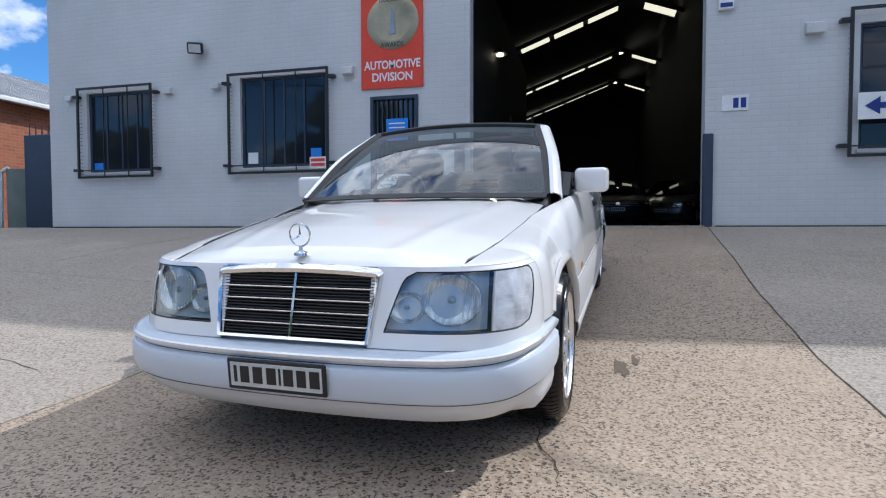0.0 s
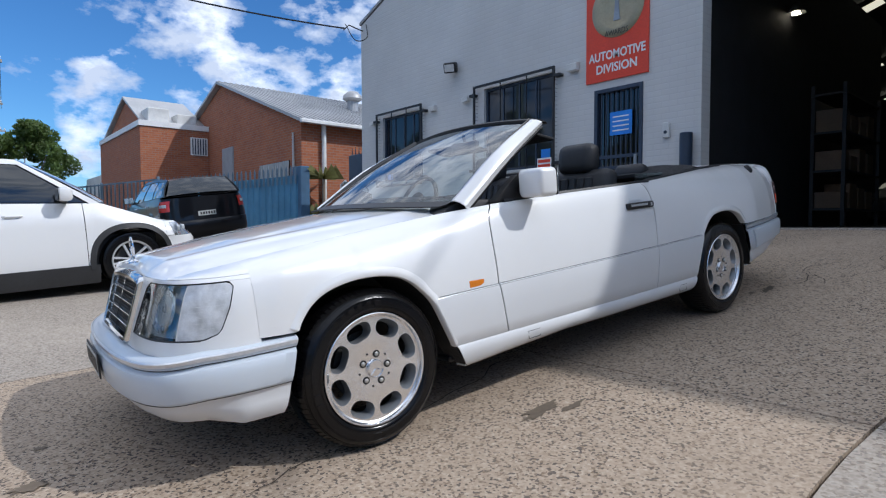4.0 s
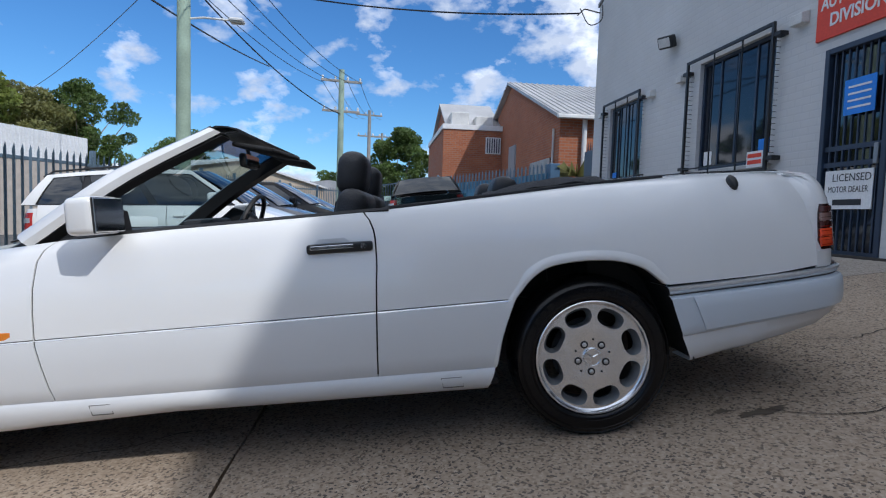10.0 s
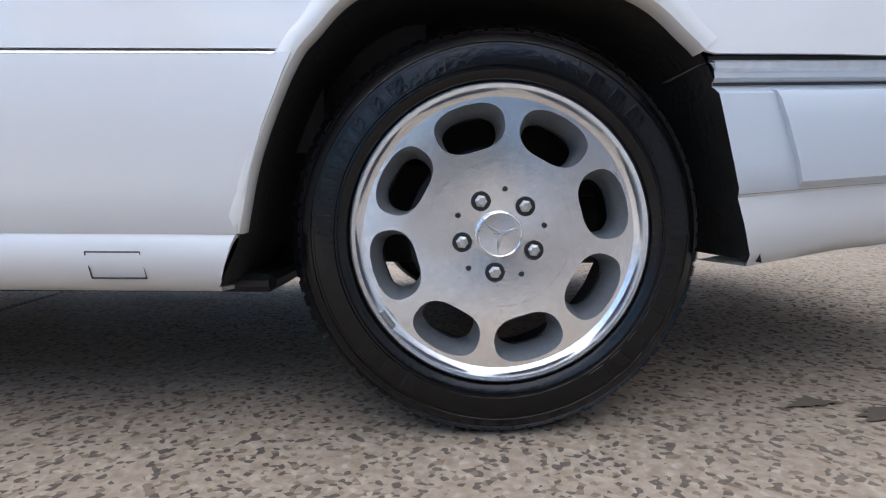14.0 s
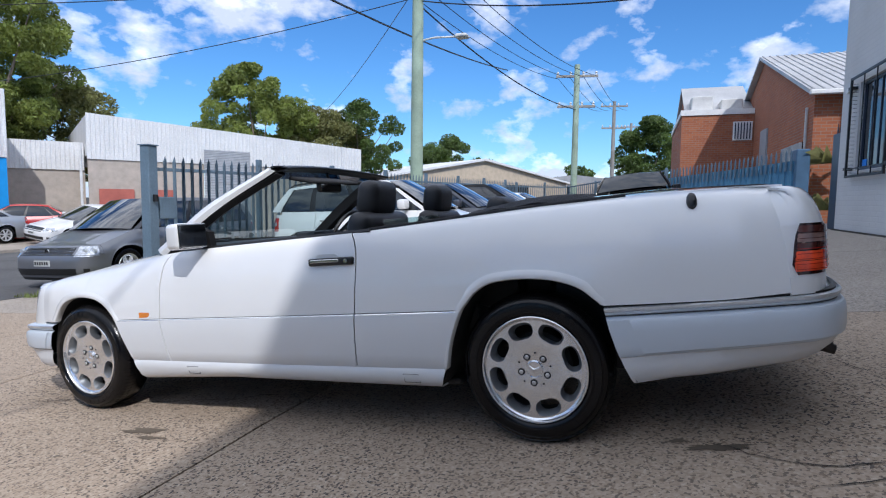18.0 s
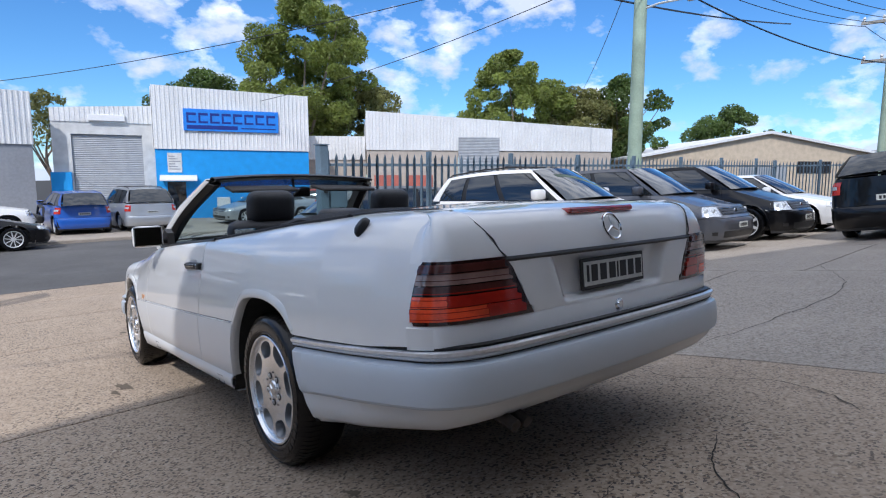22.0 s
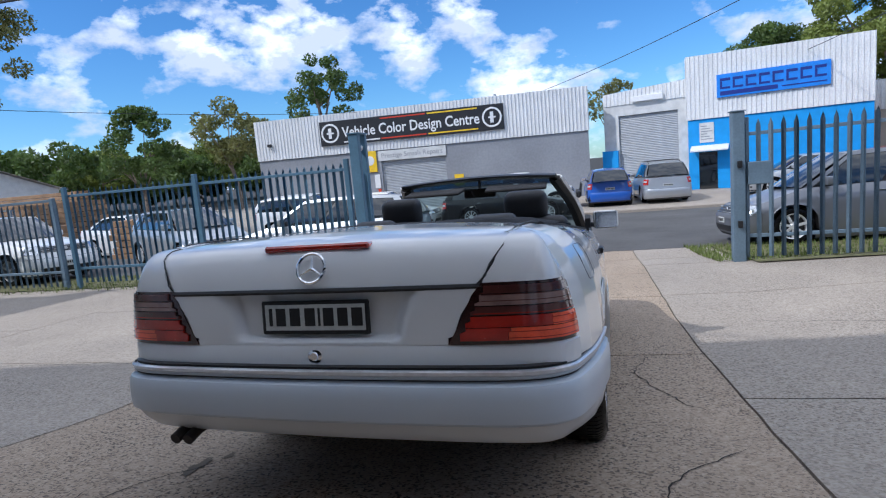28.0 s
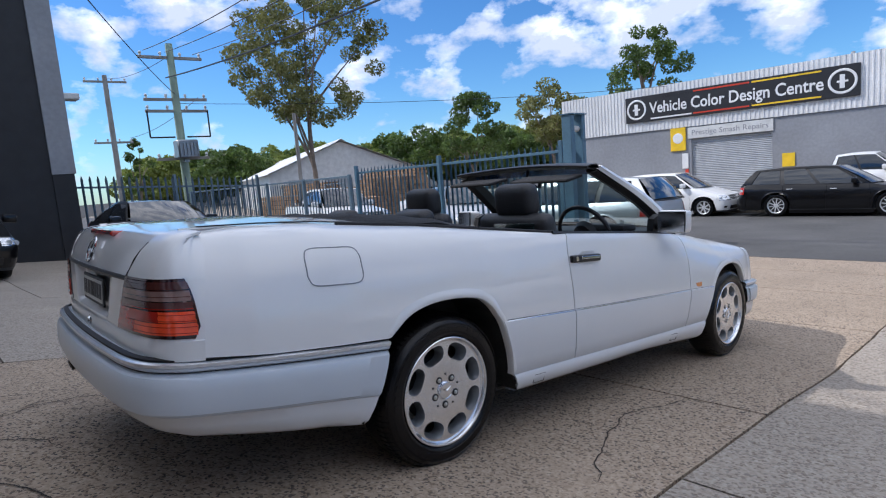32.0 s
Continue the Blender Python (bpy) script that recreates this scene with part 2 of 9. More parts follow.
def brick_mat(name, c1, c2, mortar, rough=0.85, bump=0.5, joint=0.010):
    m = mat(name, c1, rough, var=0.1, scale=1.0)
    n, l = m.node_tree.nodes, m.node_tree.links
    b = n["Principled BSDF"]
    src = b.inputs["Base Color"].links[0].from_socket
    co = n.new("ShaderNodeTexCoord")
    sp = n.new("ShaderNodeSeparateXYZ")
    ad = n.new("ShaderNodeMath")
    cb = n.new("ShaderNodeCombineXYZ")
    l.new(co.outputs["Object"], sp.inputs["Vector"])
    l.new(sp.outputs["X"], ad.inputs[0])
    l.new(sp.outputs["Y"], ad.inputs[1])
    l.new(ad.outputs["Value"], cb.inputs["X"])
    l.new(sp.outputs["Z"], cb.inputs["Y"])
    br = n.new("ShaderNodeTexBrick")
    br.inputs["Scale"].default_value = 1.0
    br.inputs["Brick Width"].default_value, br.inputs["Row Height"].default_value = 0.24, 0.086
    br.inputs["Mortar Size"].default_value, br.inputs["Mortar Smooth"].default_value = joint, 0.3
    br.inputs["Color1"].default_value, br.inputs["Color2"].default_value, br.inputs["Mortar"].default_value = (*c1, 1), (*c2, 1), (*mortar, 1)
    l.new(cb.outputs["Vector"], br.inputs["Vector"])
    mx = n.new("ShaderNodeMix")
    mx.data_type, mx.blend_type = "RGBA", "MULTIPLY"
    mx.inputs["Factor"].default_value = 0.6
    nz = n.new("ShaderNodeTexNoise")
    nz.inputs["Scale"].default_value, nz.inputs["Detail"].default_value = 0.8, 6
    l.new(co.outputs["Object"], nz.inputs["Vector"])
    rp = n.new("ShaderNodeMapRange")
    rp.inputs["To Min"].default_value, rp.inputs["To Max"].default_value = 0.7, 1.25
    l.new(nz.outputs["Fac"], rp.inputs["Value"])
    l.new(br.outputs["Color"], mx.inputs["A"])
    l.new(rp.outputs["Result"], mx.inputs["B"])
    l.new(mx.outputs["Result"], b.inputs["Base Color"])
    bu = n.new("ShaderNodeBump")
    bu.inputs["Strength"].default_value, bu.inputs["Distance"].default_value = bump, 0.006
    bu.invert = True
    l.new(br.outputs["Fac"], bu.inputs["Height"])
    l.new(bu.outputs["Normal"], b.inputs["Normal"])
    return m


WALL = brick_mat("painted_brick", (0.60, 0.60, 0.59), (0.585, 0.585, 0.575), (0.565, 0.565, 0.56), 0.7, 0.3)
BRICK = brick_mat("red_brick", (0.42, 0.14, 0.06), (0.33, 0.10, 0.045), (0.30, 0.20, 0.15))
CONC = concrete_mat("drive_concrete", (0.405, 0.318, 0.235), (0.50, 0.415, 0.32), (0.080, 0.064, 0.054), 105.0)
CONC2 = concrete_mat("yard_concrete", (0.385, 0.335, 0.28), (0.43, 0.385, 0.33), (0.25, 0.22, 0.19), 90)
ASPH = mat("asphalt", (0.085, 0.082, 0.08), 0.9, var=0.25, scale=0.5, bump=0.4, bscale=80)
DIRT = mat("crack_dirt", (0.035, 0.03, 0.025), 1.0)
GRASS = mat("grass", (0.135, 0.13, 0.055), 0.9, var=0.4, scale=4, bump=0.8)
GRASSB = mat("grass_blade", (0.14, 0.18, 0.045), 0.8, var=0.35, scale=6)
PAINT = mat("white_paint", (0.80, 0.80, 0.79), 0.30, coat=1.0, var=0.012, fine=0.0)
CLAD = mat("cladding_paint", (0.70, 0.71, 0.715), 0.38, coat=0.4, var=0.015, fine=0.0)
BUMP = mat("bumper_paint", (0.56, 0.61, 0.66), 0.38, coat=0.35, var=0.02, fine=0.0)
RUBBER = mat("tyre_rubber", (0.0035, 0.0035, 0.0042), 0.21, spec=0.34, var=0.25, scale=9, bump=0.10, bscale=90)
BLACK = mat("black_trim", (0.012, 0.012, 0.013), 0.45, var=0.1)
LEATHER = mat("black_leather", (0.022, 0.022, 0.024), 0.5, var=0.2, bump=0.25, bscale=140)
CLOTH = mat("black_canvas", (0.018, 0.018, 0.02), 0.85, var=0.2, bump=0.5, bscale=260)
ALLOY = mat("alloy", (0.74, 0.75, 0.77), 0.28, metal=0.75, var=0.05)
CHROME = mat("chrome", (0.78, 0.79, 0.8), 0.08, metal=1.0, var=0.0, fine=0.0)
STEEL = mat("dull_steel", (0.30, 0.31, 0.32), 0.4, metal=0.8)
LENS = mat("clear_lens", (0.42, 0.45, 0.47), 0.12, coat=1.0, var=0.15, scale=14)
LENSIN = mat("lamp_reflector", (0.62, 0.64, 0.66), 0.16, metal=0.9, var=0.2, scale=25)
AMBER = mat("amber_lens", (0.75, 0.22, 0.01), 0.2, coat=0.8)
REDL = mat("red_lens", (0.44, 0.020, 0.010), 0.15, coat=1.0, var=0.25, scale=16)
REDB = mat("red_reflector", (0.92, 0.10, 0.03), 0.12, coat=1.0, var=0.3, scale=12)
SMOKE = mat("smoked_lens", (0.10, 0.032, 0.027), 0.12, coat=1.0, var=0.3, scale=14)
SMOKEC = mat("smoked_clear_lens", (0.30, 0.19, 0.165), 0.12, coat=1.0, var=0.3, scale=20)
GLASS = glass_mat("tinted_glass", (0.62, 0.76, 0.76))
DGLASS = mat("dark_glass", (0.012, 0.016, 0.02), 0.04, coat=1.0, var=0.0, fine=0.0)
WGLASS = mat("window_glass", (0.012, 0.016, 0.024), 0.04, var=0.0, fine=0.0, spec=0.45)
NAVY = mat("navy_steel", (0.025, 0.04, 0.07), 0.4, var=0.15)
SIGNRED = mat("sign_red", (0.70, 0.055, 0.02), 0.5, var=0.05)
WHITE = mat("white_plain", (0.78, 0.78, 0.77), 0.5, var=0.05)
GOLD = mat("medal_gold", (0.36, 0.31, 0.20), 0.35, metal=0.4, var=0.25, scale=2)
GREYP = mat("pale_grey_plastic", (0.62, 0.62, 0.6), 0.5)
GATEB = mat("gate_steel", (0.075, 0.155, 0.225), 0.45, var=0.15, scale=2)
FENCE = mat("fence_steel", (0.125, 0.185, 0.24), 0.45, var=0.15, scale=2)
FBLUE = mat("blue_sheet", (0.085, 0.24, 0.38), 0.5, var=0.15, scale=2)
TIN = mat("pale_cladding", (0.72, 0.72, 0.71), 0.5, var=0.07, scale=0.8)
ROOF = mat("roof_sheet", (0.42, 0.42, 0.42), 0.5, metal=0.3, var=0.15, scale=0.7)
RENDER = mat("grey_render", (0.27, 0.28, 0.30), 0.85, var=0.12, scale=0.5)
SKYB = mat("blue_wall_paint", (0.012, 0.30, 0.72), 0.6, var=0.08)
BEIGE = mat("beige_render", (0.46, 0.40, 0.34), 0.85, var=0.12)
ROLL = mat("roller_door_grey", (0.34, 0.36, 0.38), 0.5, var=0.1)
BLACKS = mat("sign_black", (0.02, 0.02, 0.022), 0.5)
REDS = mat("sign_stripe_red", (0.6, 0.05, 0.02), 0.5)
YEL = mat("sign_yellow", (0.85, 0.55, 0.02), 0.5)
SBLUE = mat("sign_blue", (0.02, 0.22, 0.72), 0.5)
SNAVY = mat("sign_navy", (0.01, 0.03, 0.22), 0.5)
POLE = mat("weathered_pole", (0.33, 0.42, 0.32), 0.85, var=0.2, scale=1.5, bump=0.6, bscale=25)
POLE2 = mat("grey_pole", (0.30, 0.28, 0.25), 0.85, var=0.2, scale=1.5)
BARK = mat("bark", (0.22, 0.17, 0.13), 0.9, var=0.3, bump=0.8, bscale=14)
def leaf_mat(name, color):
    """Foliage: matt leaf with some light coming through it."""
    m = mat(name, color, 0.55, var=0.4, scale=0.9, fine=0.15)
    n, l = m.node_tree.nodes, m.node_tree.links
    b, o = n["Principled BSDF"], n["Material Output"]
    tr_, mx = n.new("ShaderNodeBsdfTranslucent"), n.new("ShaderNodeMixShader")
    mx.inputs["Fac"].default_value = 0.38
    src = b.inputs["Base Color"].links[0].from_socket
    l.new(src, tr_.inputs["Color"])
    l.new(b.outputs["BSDF"], mx.inputs[1])
    l.new(tr_.outputs["BSDF"], mx.inputs[2])
    l.new(mx.outputs["Shader"], o.inputs["Surface"])
    return m


LEAF = leaf_mat("leaf_green", (0.20, 0.24, 0.05))
LEAF2 = leaf_mat("leaf_dark", (0.095, 0.145, 0.032))
LEAF3 = leaf_mat("leaf_olive", (0.20, 0.20, 0.065))
# the neighbour's dark paint; in the bay this near-black stands for shade
DARKW = mat("dark_and_shaded_wall", (0.022, 0.023, 0.026), 0.7, var=0.2)
# daylight through translucent roof sheets, given to the panels as emission
SKYL = emit_mat("skylight_panel", (1.0, 0.93, 0.68), 0.6)
LAMPW = emit_mat("lamp_glow", (1.0, 0.85, 0.6), 5.0)
# floor grey kept dark to carry the shade of the bay
FLOORI = mat("shaded_shed_floor", (0.10, 0.10, 0.10), 0.6, var=0.2)


# ---- mesh helpers ----
def thing(name, label, category, m=None, group="", kind=""):
    ob = new(name)
    ob.empty_display_size = 0.1
    if m is not None:
        ob.matrix_world = m
    return tagged(ob, label, category, group, kind)


def part(name, bm, material, parent=None, label="", smooth=False):
    me = bpy.data.meshes.new(name)
    bm.normal_update()
    bm.to_mesh(me)
    bm.free()
    me.materials.append(material)
    if smooth:
        me.shade_smooth()
        me.set_sharp_from_angle(angle=radians(38))
    ob = new(name, me)
    if parent is not None:
        ob.parent = parent
    if label:
        ob["label"] = label
    return ob


def solid(name, bm, material, label, category, kind="", group="", smooth=False):
    return tagged(part(name, bm, material, None, "", smooth), label, category, group, kind)


def again(ob, parent, m):
    """The same mesh once more, as a part of its own."""
    o = new(ob.name.split(".")[0], ob.data)
    o.parent, o.matrix_local = parent, m
    return o


def B(x0, x1, y0, y1, z0, z1, bev=0.0, bm=None, seg=1):
    t = bmesh.new()
    bmesh.ops.create_cube(t, size=1, matrix=Matrix.Translation(((x0 + x1) / 2, (y0 + y1) / 2, (z0 + z1) / 2)) @ Matrix.Diagonal((abs(x1 - x0), abs(y1 - y0), abs(z1 - z0), 1)))
    if bev:
        bmesh.ops.bevel(t, geom=t.edges[:], offset=bev, segments=seg, affect="EDGES", profile=0.5)
    return join(bm, t)


def join(bm, t, m=None):
    if m is not None:
        t.transform(m)
    if bm is None:
        return t
    vs = [bm.verts.new(v.co) for v in t.verts]
    t.verts.index_update()
    for fc in t.faces:
        bm.faces.new([vs[v.index] for v in fc.verts])
    t.free()
    return bm


def C(p, q, r, r2=None, seg=12, bm=None, caps=True):
    p, q = Vector(p), Vector(q)
    d = q - p
    t = bmesh.new()
    bmesh.ops.create_cone(t, cap_ends=caps, segments=seg, radius1=r, radius2=r if r2 is None else r2, depth=d.length)
    t.transform(Matrix.Translation((p + q) / 2) @ d.to_track_quat("Z", "Y").to_matrix().to_4x4())
    return join(bm, t)


def tube(pts, r, seg=6, bm=None):
    """A round bar along a line of points."""
    t = bmesh.new()
    pts = [Vector(p) for p in pts]
    rings = []
    for i, p in enumerate(pts):
        d = (pts[min(i + 1, len(pts) - 1)] - pts[max(i - 1, 0)]).normalized()
        q = d.to_track_quat("Z", "Y")
        rings.append([t.verts.new(p + q @ Vector((r * math.cos(2 * math.pi * k / seg), r * math.sin(2 * math.pi * k / seg), 0))) for k in range(seg)])
    for a, b in zip(rings, rings[1:]):
        for k in range(seg):
            t.faces.new((a[k], a[(k + 1) % seg], b[(k + 1) % seg], b[k]))
    t.faces.new(rings[0][::-1])
    t.faces.new(rings[-1])
    return join(bm, t)


def sheet(rows, bm=None, flip=False, thick=0.0):
    """Quads over a grid of points; thick gives it a back."""
    t = bmesh.new()
    v = [[t.verts.new(p) for p in r] for r in rows]
    for a, b in zip(v, v[1:]):
        for i in range(len(a) - 1):
            q = (a[i], a[i + 1], b[i + 1], b[i])
            if len({tuple(w.co) for w in q}) > 2:
                t.faces.new(q[::-1] if flip else q)
    if thick:
        t.normal_update()
        bmesh.ops.solidify(t, geom=t.faces[:], thickness=thick)
    return join(bm, t)


def prism(poly, axis, a, b, bm=None, bev=0.0):
    """A polygon in the two other axes, drawn out along one from a to b."""
    put = {"x": lambda u, v, w: (w, u, v), "y": lambda u, v, w: (u, w, v), "z": lambda u, v, w: (u, v, w)}[axis]
    t = bmesh.new()
    lo = [t.verts.new(put(u, v, a)) for u, v in poly]
    hi = [t.verts.new(put(u, v, b)) for u, v in poly]
    t.faces.new(lo)
    t.faces.new(hi[::-1])
    for i in range(len(poly)):
        j = (i + 1) % len(poly)
        t.faces.new((lo[j], lo[i], hi[i], hi[j]))
    bmesh.ops.recalc_face_normals(t, faces=t.faces[:])
    if bev:
        bmesh.ops.bevel(t, geom=t.edges[:], offset=bev, segments=2, affect="EDGES", profile=0.5)
    return join(bm, t)


def lathe(prof, seg=40, bm=None, m=None):
    """Points (r, h) turned about the x axis; h runs along x."""
    rows = []
    for k in range(seg + 1):
        a = 2 * math.pi * k / seg
        rows.append([(h, r * math.cos(a), r * math.sin(a)) for r, h in prof])
    t = sheet(rows)
    bmesh.ops.remove_doubles(t, verts=t.verts[:], dist=1e-5)
    bmesh.ops.recalc_face_normals(t, faces=t.faces[:])
    return join(bm, t, m) if (bm is not None or m is None) else join(None, t, m)


def spline(pts, n):
    """n points on a smooth line through pts."""
    P = [Vector(p) for p in pts]
    P = [2 * P[0] - P[1]] + P + [2 * P[-1] - P[-2]]
    out = []
    k = len(P) - 3
    for i in range(n):
        u = i / (n - 1) * k
        j = min(int(u), k - 1)
        u -= j
        a, b, c, d = P[j : j + 4]
        out.append(0.5 * ((2 * b) + (c - a) * u + (2 * a - 5 * b + 4 * c - d) * u * u + (3 * b - a - 3 * c + d) * u ** 3))
    return out


def lerp(xs, ys, x):
    return float(np.interp(x, xs, ys))


def text(body, size, material, parent, m, name="lettering", depth=0.004, bold=0.0, wide=None):
    cu = bpy.data.curves.new(name, "FONT")
    cu.body, cu.size, cu.extrude, cu.offset = body, size, depth, bold
    cu.align_x, cu.align_y = "CENTER", "CENTER"
    cu.resolution_u = 3
    tmp = bpy.data.objects.new("tmp", cu)
    scene.collection.objects.link(tmp)
    bpy.context.view_layer.update()
    me = bpy.data.meshes.new_from_object(tmp.evaluated_get(bpy.context.evaluated_depsgraph_get()))
    bpy.data.objects.remove(tmp)
    me.materials.clear()
    me.materials.append(material)
    ob = new(name, me)
    ob.parent = parent
    if wide:
        xs = [v.co.x for v in me.vertices]
        m = m @ Matrix.Diagonal((wide / (max(xs) - min(xs)), 1, 1, 1))
    ob.matrix_local = m
    return ob


def upright(x, y, z, yaw):
    """Lettering on a wall whose outer side looks along yaw (degrees from -y, turning left)."""
    return Matrix.Translation((x, y, z)) @ Euler((radians(90), 0, radians(yaw))).to_matrix().to_4x4()

# ---- ground ----
GY = (-400, -60, -24, -15.2, -15.0, -9, -4.5, -4.3, -3, -1.9, -0.3, 1.7, 3, 4.3, 5.5, 8.2, 40, 400)
GZ = (0.2, 0.1, -0.08, -0.14, -0.26, -0.10, 0.05, 0.07, 0.12, 0.217, 0.28, 0.36, 0.5, 0.632, 0.83, 1.178, 1.25, 1.3)


def ground_z(x, y):
    s = min(max((-x - 2.5) / 2.5, 0), 1)
    k = min(max((y + 2.5) / 3, 0), 1) * min(max((7.5 - y) / 3, 0), 1)
    return lerp(GY, GZ, y) + 0.12 * s * k


def edge(x, y):
    """Small unevenness of a broken slab edge."""
    return 0.012 * noise.noise((x * 3.1, y * 3.1, 0.3)) + 0.02 * noise.noise((x * 0.6, y * 0.6, 5.0))


xs = [-600, -200, -80, -40, -25] + [-20 + i for i in range(41)] + [25, 40, 80, 200, 600]
ys = [-600, -200, -80, -40, -30, -24, -20, -15.2, -15, -12, -9, -6, -4.5, -4.3, -3.6, -3, -2.4, -1.9] + [-1.5 + 0.5 * i for i in range(20)] + [9, 12, 20, 40, 100, 300, 600]
tagged(part("ground", sheet([[(x, y, ground_z(x, y) - 0.035) for x in xs] for y in ys]), DIRT, smooth=True), "dusty bare ground under slabs and verge", "ground", kind="structure")
rx = [-90, -60, -40, -30] + list(range(-24, 25, 3)) + [30, 40, 60, 90]
road = solid("road", sheet([[(x, y, ground_z(x, y)) for x in rx] for y in (-15.0, -12, -9, -6.5, -4.5, -4.3)], flip=False), ASPH, "grey weathered asphalt street", "road", "structure", smooth=True)
solid("pavement", sheet([[(x, y, ground_z(x, y)) for x in rx] for y in (-40, -30, -24, -20, -15.25)], thick=0.1), CONC2, "pale concrete forecourt across the street", "pavement", "structure", smooth=True)
solid("kerb", sheet([[(x, y, ground_z(x, -15.2) + dz) for x in rx] for y, dz in ((-15.25, 0.002), (-15.08, 0.0), (-15.03, -0.03), (-15.02, -0.16))]), CONC2, "worn concrete kerb", "kerb", "structure")

slabs = thing("driveway", "concrete slab yard with dirt-filled joints and worn aggregate", "driveway", kind="structure")
XL = lambda y: -1.50 + 0.045 * (y - 3)
XR = lambda y: 2.05 + 0.085 * max(0, y - 2.5)
COLS = [lambda y: -19.0, lambda y: -13.0, lambda y: -9.0, lambda y: -5.2, XL, XR, lambda y: 6.1 + 0.04 * y, lambda y: 10.5, lambda y: 14.8]


def slab(c, y0, y1, material, step=0.25):
    rows = []
    ny = max(2, int((y1 - y0) / step))
    a, b = COLS[c], COLS[c + 1]
    nx = max(2, int((b(y0) - a(y0)) / 0.4))
    for j in range(ny + 1):
        y = y0 + (y1 - y0) * j / ny
        row = []
        for i in range(nx + 1):
            x = a(y) + (b(y) - a(y)) * i / nx
            dx = (0.007 if i == 0 else -0.007 if i == nx else 0) + (edge(x, y) if i in (0, nx) else 0)
            dy = (0.006 if j == 0 else -0.006 if j == ny else 0) + (edge(y, x) if j in (0, ny) else 0)
            row.append((x + dx, y + dy, ground_z(x, y) + 0.002 * noise.noise((x, y, 2))))
        rows.append(row)
    rows = [[(p[0], p[1], p[2] - 0.03) for p in rows[0]]] + rows + [[(p[0], p[1], p[2] - 0.03) for p in rows[-1]]]
    rows = [[(r[0][0], r[0][1], r[0][2] - 0.03)] + r + [(r[-1][0], r[-1][1], r[-1][2] - 0.03)] for r in rows]
    part("slab", sheet(rows), material, slabs, smooth=True)


for c, cuts in enumerate(((-1.9, 1.5, 5, 8.19), (-1.9, 1.5, 5, 8.19), (-1.9, 1.2, 4.6, 8.19), (-1.9, 0.4, 3.9, 8.19), (-4.28, -2.95, -1.17, 0.45, 2.92, 8.17), (-4.28, -1.9, 0.2, 2.9, 5.5, 8.19), (-2.42, -1.9, 1.2, 4.6, 8.19), (-2.42, -1.9, 1.2, 4.6, 8.19))):
    for y0, y1 in zip(cuts, cuts[1:]):
        slab(c, y0, y1, CONC if c == 4 else CONC2)


COLS += [lambda y: -3.2, XL]
slab(9, -4.28, -2.95, CONC2)
slab(9, -2.95, -1.92, CONC2)


def crack(pts, w=0.0045):
    """A thin open crack wandering over the slab."""
    rows = []
    P = spline([(x, y, 0) for x, y in pts], 40)
    for i, p in enumerate(P):
        d = (P[min(i + 1, 39)] - P[max(i - 1, 0)]).normalized()
        n = Vector((-d.y, d.x, 0))
        p = p + n * 0.05 * noise.noise((p.x * 4, p.y * 4, 1)) + n * 0.02 * noise.noise((p.x * 17, p.y * 17, 3))
        k = w * (0.5 + 0.7 * abs(noise.noise((p.x * 9, p.y * 9, 8)))) * min(1, i / 4, (39 - i) / 4)
        rows.append([(*(p + n * k).xy, ground_z(p.x, p.y) + 0.0045), (*(p - n * k).xy, ground_z(p.x, p.y) + 0.0045)])
    part("crack", sheet(rows), DIRT, slabs)


for c in (((1.3, 5.4), (1.5, 5.9), (1.4, 6.5), (1.7, 7.2)), ((0.9, 4.9), (1.15, 5.3), (1.0, 5.8), (1.2, 6.2)), ((-0.2, 5.6), (0.3, 5.9), (0.2, 6.3)), ((0.35, 5.5), (0.8, 5.75), (1.1, 5.55), (1.3, 5.2)),
          ((-1.3, 4.6), (-0.9, 5.1), (-1.0, 5.6), (-0.7, 6.0)), ((-1.1, 2.9), (-1.0, 3.5), (-1.25, 4.2)), ((-4.8, 2.0), (-3.5, 2.1), (-2.0, 1.6)), ((2.3, 3.0), (3.4, 2.95), (5.8, 3.1)), ((-6, 4.5), (-4, 5.2), (-1.6, 4.9)), ((0.4, 2.85), (0.6, 1.9), (0.75, 1.0))):
    crack(c)

STAIN = mat("oil_stain", (0.13, 0.10, 0.07), 0.8, var=0.3)
for i, (x, y, r, e) in enumerate(((0.15, 0.55, 0.04, 1.4), (-0.25, 0.62, 0.022, 1.2), (1.02, 2.30, 0.035, 3.2), (1.10, 2.42, 0.022, 3.0), (0.55, 0.3, 0.03, 1.4), (0.98, 4.98, 0.035, 2.6), (0.92, 4.86, 0.02, 2.0))):
    t = bmesh.new()
    ring = []
    for k in range(44):
        a = 2 * math.pi * k / 44
        q = r * (1 + 0.75 * noise.noise((2.2 * math.cos(a), 2.2 * math.sin(a), i * 3.7)) + 0.45 * noise.noise((6 * math.cos(a), 6 * math.sin(a), i * 5.1)))
        px, py = x + q * math.cos(a) * 0.9, y + q * math.sin(a) * e
        ring.append(t.verts.new((px, py, ground_z(px, py) + 0.0035)))
    t.faces.new(ring)
    part("stain", t, STAIN, slabs)

